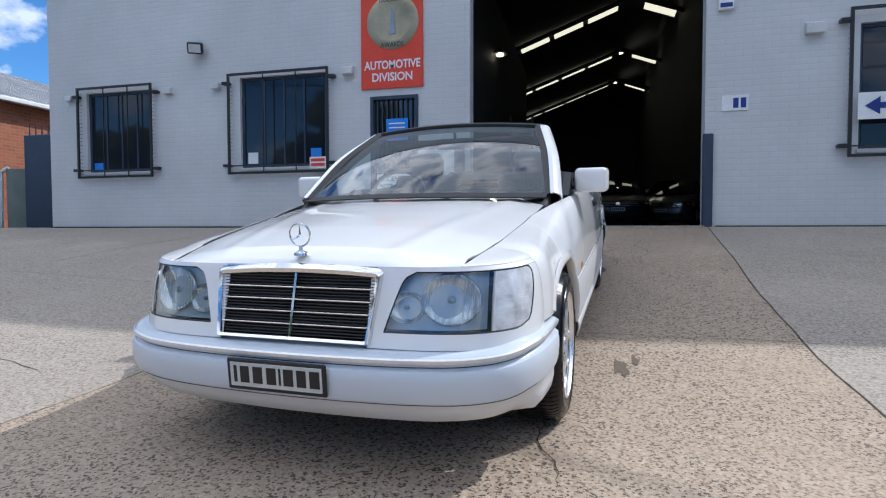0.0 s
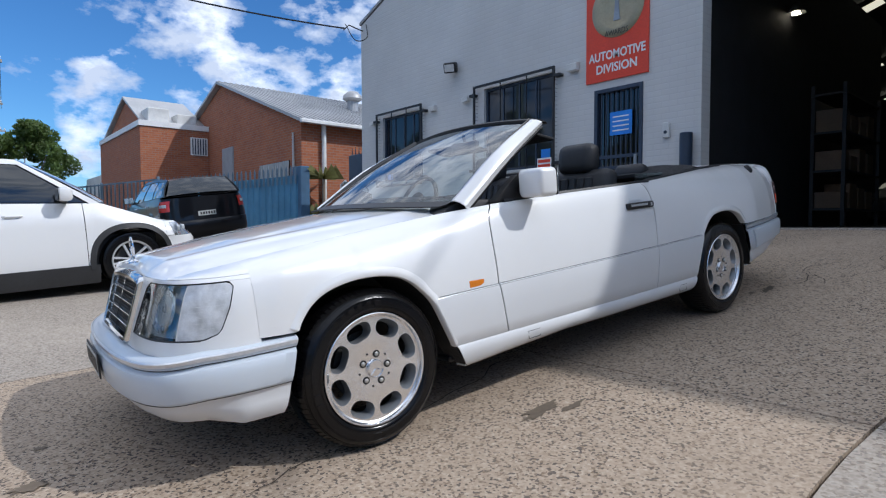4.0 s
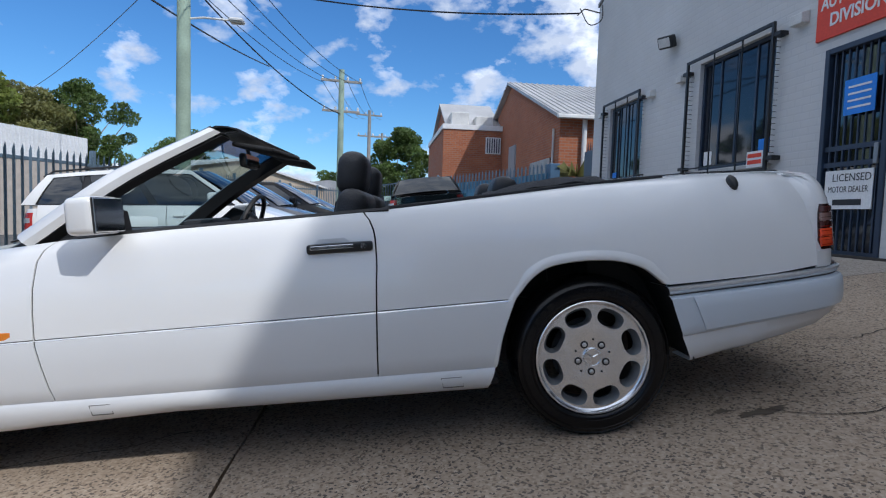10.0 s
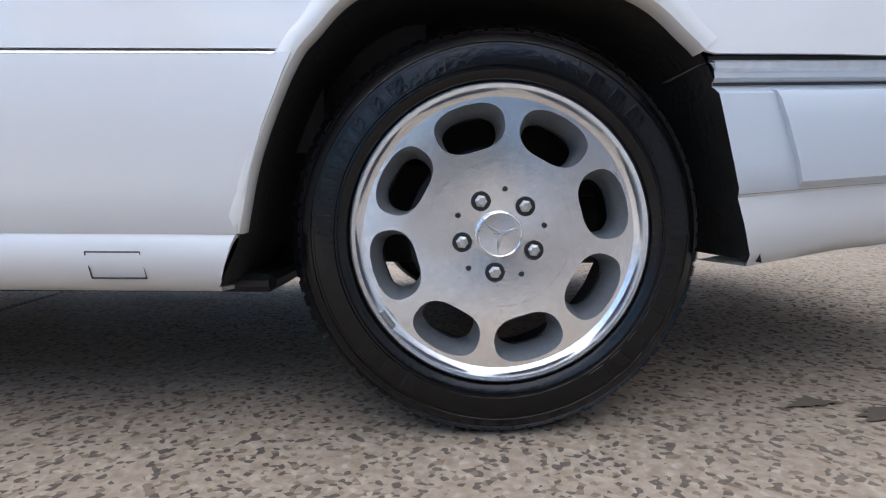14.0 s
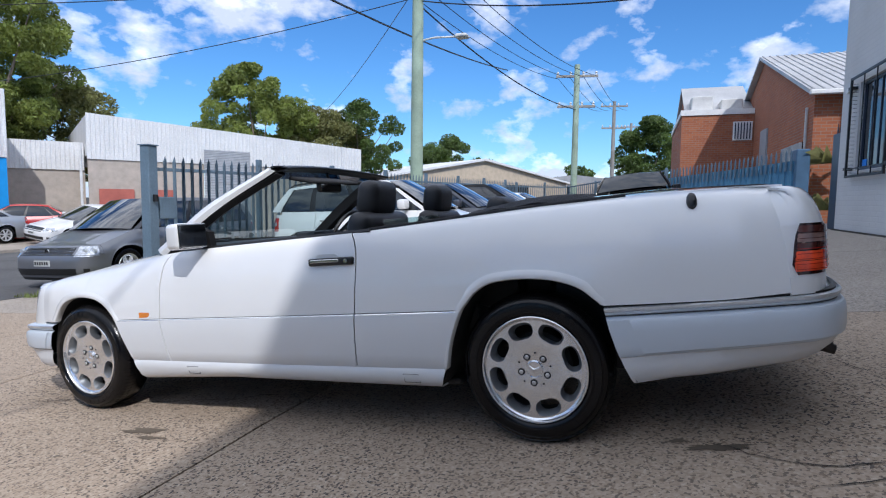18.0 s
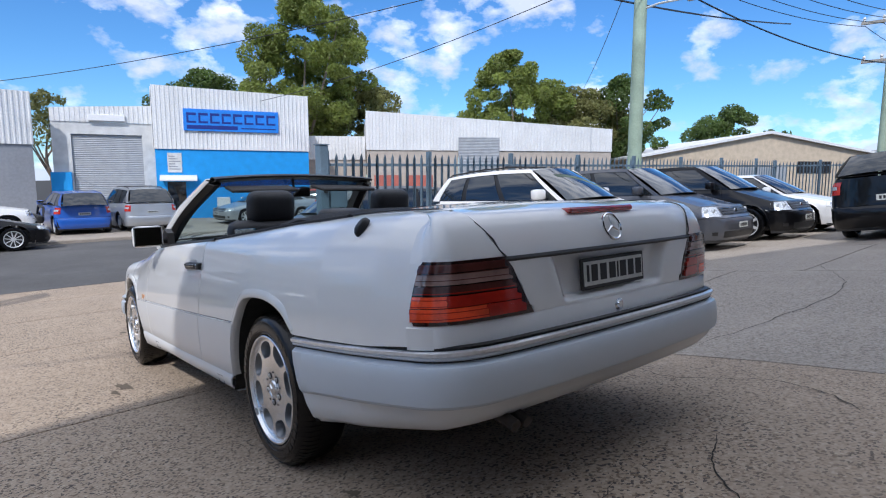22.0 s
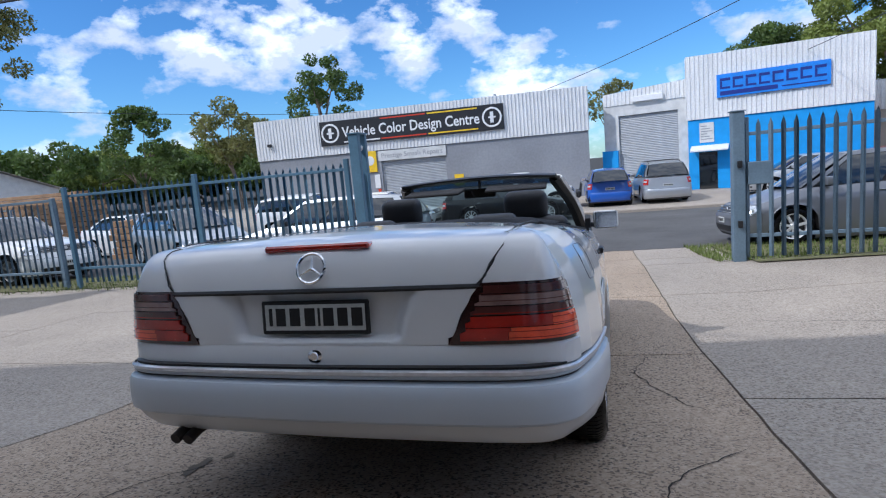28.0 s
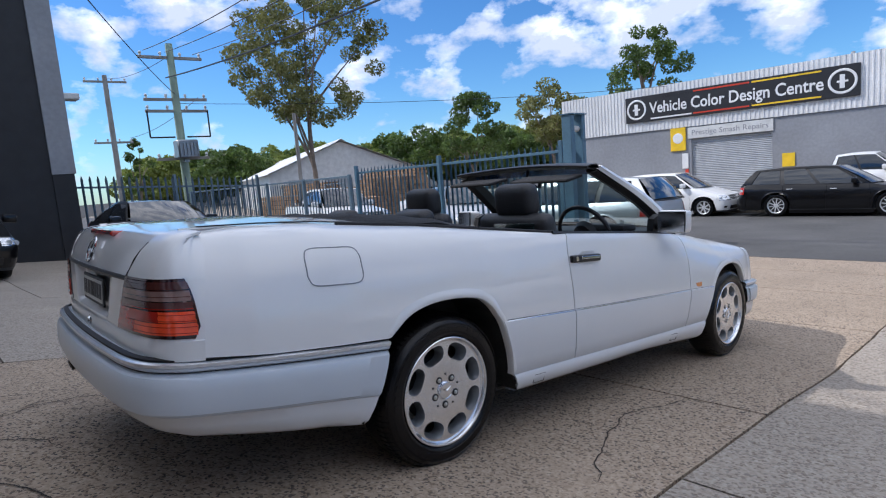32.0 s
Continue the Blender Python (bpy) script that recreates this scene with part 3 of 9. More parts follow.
# grass verge between the fence and the street
vx = [-3.2 - 1.2 * i for i in range(14)]
solid("grass_verge", sheet([[(x, y, ground_z(x, y) + 0.02) for x in vx] for y in (-1.55, -2.2, -3.2, -4.32)], flip=True), GRASS, "patchy green grass verge beside the driveway", "grass", "structure")
vx = [2.5 + 1.2 * i for i in range(12)]
solid("grass_verge_far", sheet([[(x, y, ground_z(x, y) + 0.02) for x in vx] for y in (-2.4, -3.2, -4.32)]), GRASS, "patchy green grass verge outside the gate", "grass", "structure")
rng = np.random.default_rng(4)
gv, gf = [], []
for k in range(9000):
    left = k % 3 > 0
    x = -2.75 - 9 * rng.random() ** 1.6 if left else 2.4 + 8 * rng.random()
    y = -4.3 + 2.5 * rng.random()
    h, a = 0.03 + 0.06 * rng.random(), rng.random() * 6.28
    z = ground_z(x, y) + 0.015
    dx, dy = 0.008 * math.cos(a), 0.008 * math.sin(a)
    gv += [(x - dx, y - dy, z), (x + dx, y + dy, z), (x + dy * 3, y - dx * 3, z + h)]
    gf.append((3 * k, 3 * k + 1, 3 * k + 2))
gm = bpy.data.meshes.new("grass_blades")
gm.from_pydata(gv, [], gf)
gm.materials.append(GRASSB)
tagged(new("grass_blades", gm), "short rough grass blades on the verge", "grass", kind="stuff")


# ---- the workshop ----
def holed_wall(u0, u1, z0, z1, holes, w0, w1, put, bm=None):
    """A wall of real thickness with openings; put(u, w, z) gives the place."""
    t = bm or bmesh.new()
    us = sorted({u0, u1, *(h[0] for h in holes), *(h[1] for h in holes)})
    zs = sorted({z0, z1, *(h[2] for h in holes), *(h[3] for h in holes)})
    q = lambda *p: t.faces.new([t.verts.new(put(*c)) for c in p])
    solid_at = lambda u, z: u0 < u < u1 and z0 < z < z1 and not any(h[0] < u < h[1] and h[2] < z < h[3] for h in holes)
    for a, b in zip(us, us[1:]):
        for c, d in zip(zs, zs[1:]):
            m, n = (a + b) / 2, (c + d) / 2
            if not solid_at(m, n):
                continue
            q((a, w0, c), (b, w0, c), (b, w0, d), (a, w0, d))
            q((a, w1, d), (b, w1, d), (b, w1, c), (a, w1, c))
            if not solid_at(a - 1e-3, n):
                q((a, w1, c), (a, w0, c), (a, w0, d), (a, w1, d))
            if not solid_at(b + 1e-3, n):
                q((b, w0, c), (b, w1, c), (b, w1, d), (b, w0, d))
            if not solid_at(m, c - 1e-3):
                q((a, w1, c), (b, w1, c), (b, w0, c), (a, w0, c))
            if not solid_at(m, d + 1e-3):
                q((a, w0, d), (b, w0, d), (b, w1, d), (a, w1, d))
    bmesh.ops.remove_doubles(t, verts=t.verts[:], dist=1e-4)
    return t


FY = 8.2
WIN = ((-8.60, -7.10, 2.24, 3.76), (-5.22, -3.55, 2.24, 3.84), (4.42, 6.0, 2.24, 3.95))
DOOR, BAY = (-2.73, -1.89, 1.15, 3.36), (-1.02, 2.47, 1.0, 5.6)
tagged(part("wall_front", holed_wall(-9.5, 14.0, 0.9, 6.15, (*WIN, DOOR, BAY), FY, FY + 0.26, lambda u, w, z: (u, w, z)), WALL), "pale grey painted brick workshop facade", "wall", kind="structure")
tagged(part("wall_side", B(-9.5, -9.26, FY + 0.26, 44, 0.9, 6.1), WALL), "pale grey painted brick side wall", "wall", kind="structure")
tagged(part("wall_east", B(14.0, 14.2, FY, 44, 0.9, 9.0), WALL), "pale grey painted brick end wall", "wall", kind="structure")
# bay surfaces: the gloom of the interior is put into their colour
tagged(part("wall_rear", prism([(-9.26, 0.9), (14, 0.9), (14, 9.1), (4, 10.75), (-9.26, 6.1)], "y", 43.8, 44), DARKW), "back wall inside the workshop, shade painted in as near-black", "wall", kind="structure")
GABLE = [(-9.5, 6.15), (14, 6.15), (14, 9.2), (4, 10.85)]
tagged(part("wall_gable", prism(GABLE, "y", FY, FY + 0.26), WALL), "pale grey painted brick gable", "wall", kind="structure")
cap = bmesh.new()
for (x0, z0), (x1, z1) in (((-9.53, 6.16), (4, 10.87)), ((4, 10.87), (14.03, 9.2))):
    prism([(x0, z0), (x0, z0 + 0.07), (x1, z1 + 0.07), (x1, z1)], "y", FY - 0.03, FY + 0.3, cap)
tagged(part("gable_cap", cap, RENDER), "grey metal gable capping", "trim", kind="structure")
tagged(part("floor", B(-9.26, 14, FY + 0.005, 43.8, 1.0, 1.18), FLOORI), "workshop floor, shade painted in as dark grey", "floor", kind="structure")
tagged(part("threshold", B(-1.02, 2.47, FY - 0.10, FY + 0.26, 1.02, 1.19, 0.01), CONC2), "pale concrete threshold strip", "floor", kind="structure")
roofm = bmesh.new()
prism([(4, 10.72), (4, 10.8), (-9.4, 6.13), (-9.4, 6.05)], "y", FY + 0.27, 44, roofm)
prism([(4, 10.72), (4, 10.8), (14, 9.15), (14, 9.07)], "y", FY + 0.27, 44, roofm)
tagged(part("ceiling", roofm, DARKW), "workshop roof lining, shade painted in as near-black", "ceiling", kind="structure")
tagged(part("wall_lining", B(4.2, 4.3, FY + 0.27, 43.79, 1.19, 10.6), DARKW), "inner wall of the bay, shade painted in as near-black", "wall", kind="structure")
tagged(part("wall_partition", B(-1.35, -1.27, FY + 0.27, 19, 1.19, 6.4), DARKW), "partition wall inside the bay, shade painted in as near-black", "wall", kind="structure")

rafters = thing("roof_trusses", "dark steel roof rafters with strips of glowing skylight panels", "rafters", kind="structure")
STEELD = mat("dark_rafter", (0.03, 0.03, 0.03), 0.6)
for i, y in enumerate((15.0, 22.3, 29.0, 35.0, 41.0)):
    for s in (-1, 1):
        part("rafter", tube([(2.4, y, 9.95), (2.4 + s * 8.0, y, 9.95 - 8.0 * 0.37)], 0.09, 4), STEELD, rafters)
    if 0 < i < 4:
        for s in (-1, 1):
            for k in range(5):
                a, b = 0.5 + k * 1.35, 1.65 + k * 1.35
                z = lambda d: 10.1 - d * 0.37
                part("skylight", sheet([[(2.4 + s * a, y + 0.6, z(a)), (2.4 + s * b, y + 0.6, z(b))], [(2.4 + s * a, y + 1.25, z(a)), (2.4 + s * b, y + 1.25, z(b))]], thick=0.02), SKYL, rafters)
for i, (x, y, z) in enumerate(((2.2, 22.0, 9.78), (2.3, 29.0, 9.78), (2.3, 35.0, 9.78), (-1.15, 12.2, 5.10), (-1.15, 16.0, 4.0))):
    l = thing("bay_lamp", "small round hanging bay lamp, lit white", "lamp", Matrix.Translation((x, y, z)), group="bay lamps")
    part("shade", lathe([(0.05, 0.16), (0.08, 0.1), (0.16, 0.0)], 16, m=pose(0, 0, 0, 0, -90, 0)), STEEL, l)
    part("bulb", C((0, 0, -0.02), (0, 0, 0.03), 0.08, 0.06, 14), LAMPW, l, "glowing white bulb")

# bay contents, far inside
shelf = thing("storage_rack", "tall dark steel rack with boxes inside the bay", "rack", Matrix.Translation((-0.95, 12.6, 1.19)))
for x in (0, 0.5):
    for y in (0, 2.4):
        part("post", B(x - 0.03, x + 0.03, y - 0.03, y + 0.03, 0, 2.6), STEELD, shelf)
CARD = mat("cardboard", (0.20, 0.13, 0.08), 0.8)
for z in (0.3, 1.0, 1.7, 2.4):
    part("shelf", B(-0.03, 0.53, -0.05, 2.45, z, z + 0.04), STEELD, shelf)
for i, z in enumerate((0.34, 1.04, 1.74)):
    for k in range(4):
        tagged(part("carton", B(-0.93, -0.50, 12.68 + k * 0.58, 13.12 + k * 0.58, 1.19 + z + 0.002, 1.19 + z + 0.30 + 0.06 * ((k * 3 + i) % 4), 0.01), CARD), "brown cardboard carton on the rack", "box", "cartons on the rack")

# guards beside the bay
for i, (x, lab) in enumerate(((-1.17, "dark blue corner guard on the bay edge"), (2.51, "dark blue steel edge guard on the bay jamb"))):
    g = B(x - 0.07, x + 0.07, FY - 0.07, FY + 0.07 - 0.072, 1.16, 2.52, 0.01) if i else C((x, FY - 0.12, 1.14), (x, FY - 0.12, 2.5), 0.085, seg=16)
    solid("corner_guard", g, NAVY, lab, "guard", smooth=True)


def barred_window(i, x0, x1, z0, z1, gx0, gx1, gz0, gz1):
    w = tagged(new("window_%d" % i), "dark window with white frame behind a dark security grille", "window", kind="structure")
    fr = bmesh.new()
    for a in ((x0, x1, z0, z0 + 0.05), (x0, x1, z1 - 0.05, z1), (x0, x0 + 0.05, z0 + 0.05, z1 - 0.05), (x1 - 0.05, x1, z0 + 0.05, z1 - 0.05)):
        B(a[0], a[1], FY + 0.06, FY + 0.12, a[2], a[3], 0.004, fr)
    part("window_frame", fr, NAVY, w)
    n = 4
    for k in range(n):
        a, b = x0 + 0.05 + (x1 - x0 - 0.1) * k / n, x0 + 0.05 + (x1 - x0 - 0.1) * (k + 1) / n
        part("pane", B(a + 0.015, b - 0.015, FY + 0.085, FY + 0.095, z0 + 0.05, z1 - 0.05), WGLASS, w)
        if k:
            part("mullion", B(a - 0.015, a + 0.015, FY + 0.07, FY + 0.11, z0 + 0.05, z1 - 0.05), NAVY, w)
    part("window_sill", B(x0 - 0.03, x1 + 0.03, FY - 0.04, FY + 0.06, z0 - 0.06, z0 - 0.003, 0.008), WALL, w)
    g = thing("window_grille", "dark steel security grille standing off the wall with mesh sides", "grille")
    gy = FY - 0.10
    for z in (gz0, gz1):
        part("rail", B(gx0, gx1, gy - 0.015, gy + 0.015, z - 0.02, z + 0.02), BLACK, g)
    for x in (gx0, gx1):
        part("stile", B(x - 0.02, x + 0.02, gy - 0.017, gy + 0.017, gz0 - 0.02, gz1 + 0.02), BLACK, g)
    for x in (gx0 + (gx1 - gx0) * 0.36, gx0 + (gx1 - gx0) * 0.69):
        part("bar", B(x - 0.008, x + 0.008, gy - 0.008, gy + 0.008, gz0 + 0.02, gz1 - 0.02), BLACK, g)
    part("bar", B(gx0 + 0.02, gx1 - 0.02, gy - 0.010, gy + 0.010, gz0 + 0.12, gz0 + 0.14), BLACK, g)
    for x in (gx0 - 0.13, gx1 + 0.13):
        for z in (gz0 + 0.14, gz1 - 0.14):
            part("bracket", B(min(x, gx0 if x < gx0 else gx1), max(x, gx0 if x < gx0 else gx1), gy - 0.012, FY, z - 0.025, z + 0.025, 0.004), BLACK, g)
    for x in (gx0, gx1):
        wire = None
        for k in range(1, int((gz1 - gz0) / 0.07)):
            if wire is None:
                wire = part("wire", B(-0.003, 0.003, gy + 0.017, FY, -0.003, 0.003), BLACK, g)
                wire.location = (x, 0, gz0 + k * 0.07)
            else:
                again(wire, g, Matrix.Translation((x, 0, gz0 + k * 0.07)))
    return w


barred_window(1, *WIN[0], -8.71, -7.04, 2.14, 3.83)
barred_window(2, *WIN[1], -5.39, -3.475, 2.14, 3.88)
barred_window(3, *WIN[2], 4.28, 6.15, 2.14, 4.12)
stick = thing("window_sticker", "small notices stuck inside the window", "sticker")
for x, z, c in ((-5.02, 2.42, WHITE), (-8.42, 2.33, SBLUE), (-3.78, 2.46, SBLUE), (-3.72, 2.28, WHITE)):
    part("notice", B(x - 0.1, x + 0.1, FY + 0.078, FY + 0.084, z - 0.1, z + 0.1), c, stick)
no = thing("warning_sign", "white sign with red bars on the grille", "sign")
part("panel", B(-3.80, -3.50, FY - 0.122, FY - 0.117, 2.18, 2.38), WHITE, no)
for z in (2.22, 2.30):
    part("bar", B(-3.78, -3.52, FY - 0.126, FY - 0.1225, z, z + 0.05), SIGNRED, no)
pk = thing("arrow_sign", "white sign with a blue arrow and Parking lettering in the window", "sign")
part("panel", B(4.36, 5.6, FY - 0.124, FY - 0.119, 2.62, 2.98), WHITE, pk)
part("arrow", prism([(4.44, 2.80), (4.62, 2.92), (4.62, 2.84), (4.8, 2.84), (4.8, 2.76), (4.62, 2.76), (4.62, 2.68)], "y", FY - 0.129, FY - 0.1245), SNAVY, pk)
text("Parking", 0.2, SNAVY, pk, upright(5.2, FY - 0.127, 2.80, 0), depth=0.002)

d1 = tagged(new("door_1"), "dark blue barred security door under the red sign", "door", kind="structure")
fr = bmesh.new()
B(DOOR[0], DOOR[0] + 0.06, FY - 0.02, FY + 0.1, DOOR[2], DOOR[3], 0.005, fr)
B(DOOR[1] - 0.06, DOOR[1], FY - 0.02, FY + 0.1, DOOR[2], DOOR[3], 0.005, fr)
B(DOOR[0] + 0.06, DOOR[1] - 0.06, FY - 0.02, FY + 0.1, DOOR[3] - 0.06, DOOR[3], 0.005, fr)
part("door_frame", fr, NAVY, d1)
part("door_leaf", B(DOOR[0] + 0.06, DOOR[1] - 0.06, FY + 0.06, FY + 0.1, DOOR[2], DOOR[3] - 0.06), DGLASS, d1)
for k in range(8):
    x = DOOR[0] + 0.12 + k * 0.086
    part("bar", B(x - 0.009, x + 0.009, FY + 0.01, FY + 0.03, DOOR[2] + 0.05, DOOR[3] - 0.06), NAVY, d1)
for z in (DOOR[2] + 0.03, DOOR[2] + 0.95, DOOR[2] + 1.12):
    part("rail", B(DOOR[0] + 0.06, DOOR[1] - 0.06, FY + 0.008, FY + 0.032, z, z + 0.05), NAVY, d1)
part("door_handle", B(DOOR[1] - 0.14, DOOR[1] - 0.09, FY - 0.02, FY + 0.008, 2.1, 2.3, 0.006), STEEL, d1)
nt = thing("door_notice", "blue notice with pale lines on the barred door", "sign")
part("panel", B(-2.45, -2.07, FY - 0.003, FY + 0.006, 2.62, 2.98), SBLUE, nt)
for k in range(4):
    part("bar", B(-2.40, -2.12, FY - 0.006, FY - 0.0035, 2.68 + k * 0.07, 2.70 + k * 0.07), WHITE, nt)
ld = thing("dealer_sign", "white LICENSED MOTOR DEALER sign on the door", "sign")
part("panel", B(-2.62, -2.02, FY - 0.004, FY + 0.006, 1.66, 2.06), WHITE, ld)
text("LICENSED", 0.11, BLACKS, ld, upright(-2.28, FY - 0.005, 1.98, 0), depth=0.001)
text("MOTOR DEALER", 0.09, BLACKS, ld, upright(-2.32, FY - 0.005, 1.86, 0), depth=0.001, wide=0.5)
part("bar", B(-2.5, -2.14, FY - 0.006, FY - 0.0045, 1.70, 1.76), BLACKS, ld)

sg = thing("wall_sign", "tall red sign with a gold award medal reading AUTOMOTIVE DIVISION", "sign")
part("panel", B(-2.88, -1.80, FY - 0.03, FY, 3.48, 5.12, 0.004), SIGNRED, sg)
mm = Matrix.Translation((-2.32, FY - 0.03, 4.56)) @ pose(0, 0, 0, 0, 0, 90)
part("medal", lathe([(0.0, -0.012), (0.28, -0.012), (0.30, -0.02), (0.34, -0.022), (0.43, -0.018), (0.45, -0.003)], 48, m=mm), GOLD, sg, "grey gold round medal", True)
part("statuette", prism([(-2.38, 4.36), (-2.26, 4.36), (-2.28, 4.5), (-2.29, 4.74), (-2.34, 4.80), (-2.36, 4.5)], "y", FY - 0.052, FY - 0.04), STEEL, sg)
text("AUTOMOTIVE", 0.19, WHITE, sg, upright(-2.33, FY - 0.034, 3.86, 0), depth=0.002, bold=0.004, wide=0.98)
text("DIVISION", 0.19, WHITE, sg, upright(-2.33, FY - 0.034, 3.66, 0), depth=0.002, bold=0.004, wide=0.70)
text("AWARDS", 0.12, BLACKS, sg, upright(-2.32, FY - 0.056, 4.18, 0), depth=0.001, wide=0.4)
text("LOCAL BUSINESS", 0.085, BLACKS, sg, upright(-2.32, FY - 0.056, 4.91, 0), depth=0.001, wide=0.44)

fl = thing("flood_lamp", "small black floodlight on the facade", "lamp", Matrix.Translation((-6.1, FY, 4.45)))
part("bracket", B(-0.02, 0.02, -0.12, 0, -0.02, 0.02), BLACK, fl)
part("head", B(-0.13, 0.13, -0.26, -0.10, -0.10, 0.10, 0.03, seg=2), BLACK, fl).rotation_euler = (0.35, 0, 0.5)
part("lens", B(-0.10, 0.10, -0.268, -0.262, -0.07, 0.07), GREYP, fl).rotation_euler = (0.35, 0, 0.5)
for x, z, s in ((-6.7, 3.70, 0.09), (-5.68, 3.72, 0.08), (-3.12, 3.82, 0.10), (3.85, 3.92, 0.12), (-8.95, 3.68, 0.07)):
    v = thing("wall_vent", "small pale box vent on the painted brick", "vent", group="wall vents")
    part("hood", prism([(FY, z + s * 0.8), (FY - 0.1, z + s * 0.45), (FY - 0.1, z - s * 0.7), (FY, z - s * 0.7)], "x", x - s, x + s, bev=0.008), GREYP, v)
nb = thing("number_plaque", "white plaque with dark bars beside the bay", "sign")
part("panel", B(2.69, 3.04, FY - 0.014, FY, 2.84, 3.06, 0.003), WHITE, nb)
for x in (2.84, 2.94):
    part("bar", B(x, x + 0.07, FY - 0.018, FY - 0.0145, 2.88, 3.02), SNAVY, nb)
ib = thing("intercom", "small grey intercom box beside the door", "intercom")
part("box", B(-1.56, -1.46, FY - 0.05, FY, 2.48, 2.70, 0.012), GREYP, ib)
part("button", C((-1.51, FY - 0.056, 2.56), (-1.51, FY - 0.045, 2.56), 0.025), NAVY, ib)
cam2 = thing("alarm_box", "small blue and white alarm box high on the facade", "alarm")
part("box", B(2.62, 2.82, FY - 0.07, FY, 4.27, 4.46, 0.01), WHITE, cam2)
part("strip", B(2.64, 2.80, FY - 0.074, FY - 0.0705, 4.30, 4.36), SNAVY, cam2)
wb = thing("cable_bracket", "black cable bracket and loops on the wall corner", "bracket")
part("arm", tube([(-9.4, FY - 0.02, 6.0), (-9.5, FY - 0.35, 6.1), (-9.5, FY - 0.5, 5.95)], 0.015), BLACK, wb)
part("loop", tube(spline([(-9.5, FY - 0.45, 6.1), (-9.3, FY - 0.3, 5.7), (-9.1, FY - 0.1, 5.75), (-9.2, FY - 0.05, 6.1)], 14), 0.012), BLACK, wb)
PIPE = mat("white_pipe", (0.7, 0.7, 0.68), 0.5)
solid("rubble_strip", B(-9.5, -1.1, FY - 0.07, FY - 0.002, 1.14, 1.195, 0.015), DIRT, "dirt and weeds along the foot of the wall", "dirt", "structure")
solid("rubble_strip_b", B(2.62, 14, FY - 0.06, FY - 0.002, 1.14, 1.19, 0.015), DIRT, "dirt along the foot of the wall", "dirt", "structure")

# ---- brick house and yard end ----
bh = thing("brick_house", "orange red brick workshop with a grey tin roof", "building")
GX0, GX1, GAX, GEZ, GAZ = -27.5, -13.9, -20.7, 4.5, 6.87
part("wall", prism([(GX0, 0.9), (GX1, 0.9), (GX1, GEZ), (GAX, GAZ), (GX0, GEZ)], "y", 8.8, 30), BRICK, bh, "orange brick gable wall")
part("roof", prism([(GX0 - 0.3, GEZ - 0.06), (GAX, GAZ + 0.03), (GX1 + 0.3, GEZ - 0.06), (GX1 + 0.3, GEZ + 0.05), (GAX, GAZ + 0.14), (GX0 - 0.3, GEZ + 0.05)], "y", 8.6, 30.2), ROOF, bh, "grey corrugated roof")
ribs = bmesh.new()
for k in range(90):
    y = 8.7 + k * 0.23
    prism([(GAX, GAZ + 0.14), (GX1 + 0.3, GEZ + 0.05), (GX1 + 0.3, GEZ + 0.08), (GAX, GAZ + 0.17)], "y", y - 0.025, y + 0.025, ribs)
part("roof_ribs", ribs, ROOF, bh)
part("gutter", B(GX1 + 0.28, GX1 + 0.42, 8.6, 30, GEZ - 0.10, GEZ + 0.02, 0.02), PIPE, bh)
part("downpipe", C((GX1 + 0.10, 9.54, 1.2), (GX1 + 0.10, 9.54, GEZ - 0.05), 0.075), PIPE, bh, "white downpipe")
part("door", B(-20.6, -19.5, 8.74, 8.797, 1.0, 4.3), ROLL, bh, "grey roller door")
gw = part("window", B(-16.9, -14.7, 8.76, 8.797, 2.3, 3.35), DGLASS, bh, "window behind a pale grille")
for k in range(16):
    part("bar", B(-16.88 + k * 0.143, -16.84 + k * 0.143, 8.70, 8.755, 2.32, 3.33), GREYP, gw)
part("pipe", C((-14.35, 8.74, 2.2), (-14.35, 8.74, 4.2), 0.035), GREYP, bh)
part("wall", B(-30, -22.3, 6.15, 8.797, 0.6, 5.2), BRICK, bh, "lower flat-roofed brick wing")
part("cap", B(-30, -22.25, 6.10, 8.797, 5.203, 5.42), WHITE, bh, "pale parapet cap")
bw = part("window", B(-22.297, -22.25, 8.05, 8.74, 4.17, 4.91), WHITE, bh)
for k in range(6):
    part("bar", B(-22.247, -22.22, 8.11 + k * 0.105, 8.15 + k * 0.105, 4.22, 4.86), NAVY, bw)
for x, y in ((-17.6, 13.0), (-17.4, 18.5)):
    tv = thing("roof_vent", "round turbine vent on the tin roof", "vent", group="roof vents")
    part("stem", C((x, y, 5.7), (x, y, 6.35), 0.22), ROOF, tv)
    part("turbine", lathe([(0.0, 0.40), (0.22, 0.37), (0.37, 0.22), (0.40, 0.09), (0.28, 0.0)], 18, m=Matrix.Translation((x, y, 6.3)) @ pose(0, 0, 0, 0, -90, 0)), ROOF, tv, "", True)
part("wall", prism([(-29.4, 5.425), (-25.6, 6.75), (-22.9, 5.425)], "y", 6.4, 8.79), BRICK, bh, "brick gable over the lower wing")
part("roof", prism([(-29.6, 5.46), (-25.6, 6.80), (-22.7, 5.43), (-22.7, 5.50), (-25.6, 6.90), (-29.6, 5.56)], "y", 6.25, 8.79), ROOF, bh, "grey sheet roof over the lower wing")
ac = thing("roof_plant", "air conditioning units on the flat roof", "air conditioner")
part("unit", B(-23.6, -22.5, 6.5, 7.3, 5.425, 6.0, 0.03), GREYP, ac)
part("unit", B(-23.4, -22.5, 7.6, 8.4, 5.425, 5.85, 0.03), GREYP, ac)
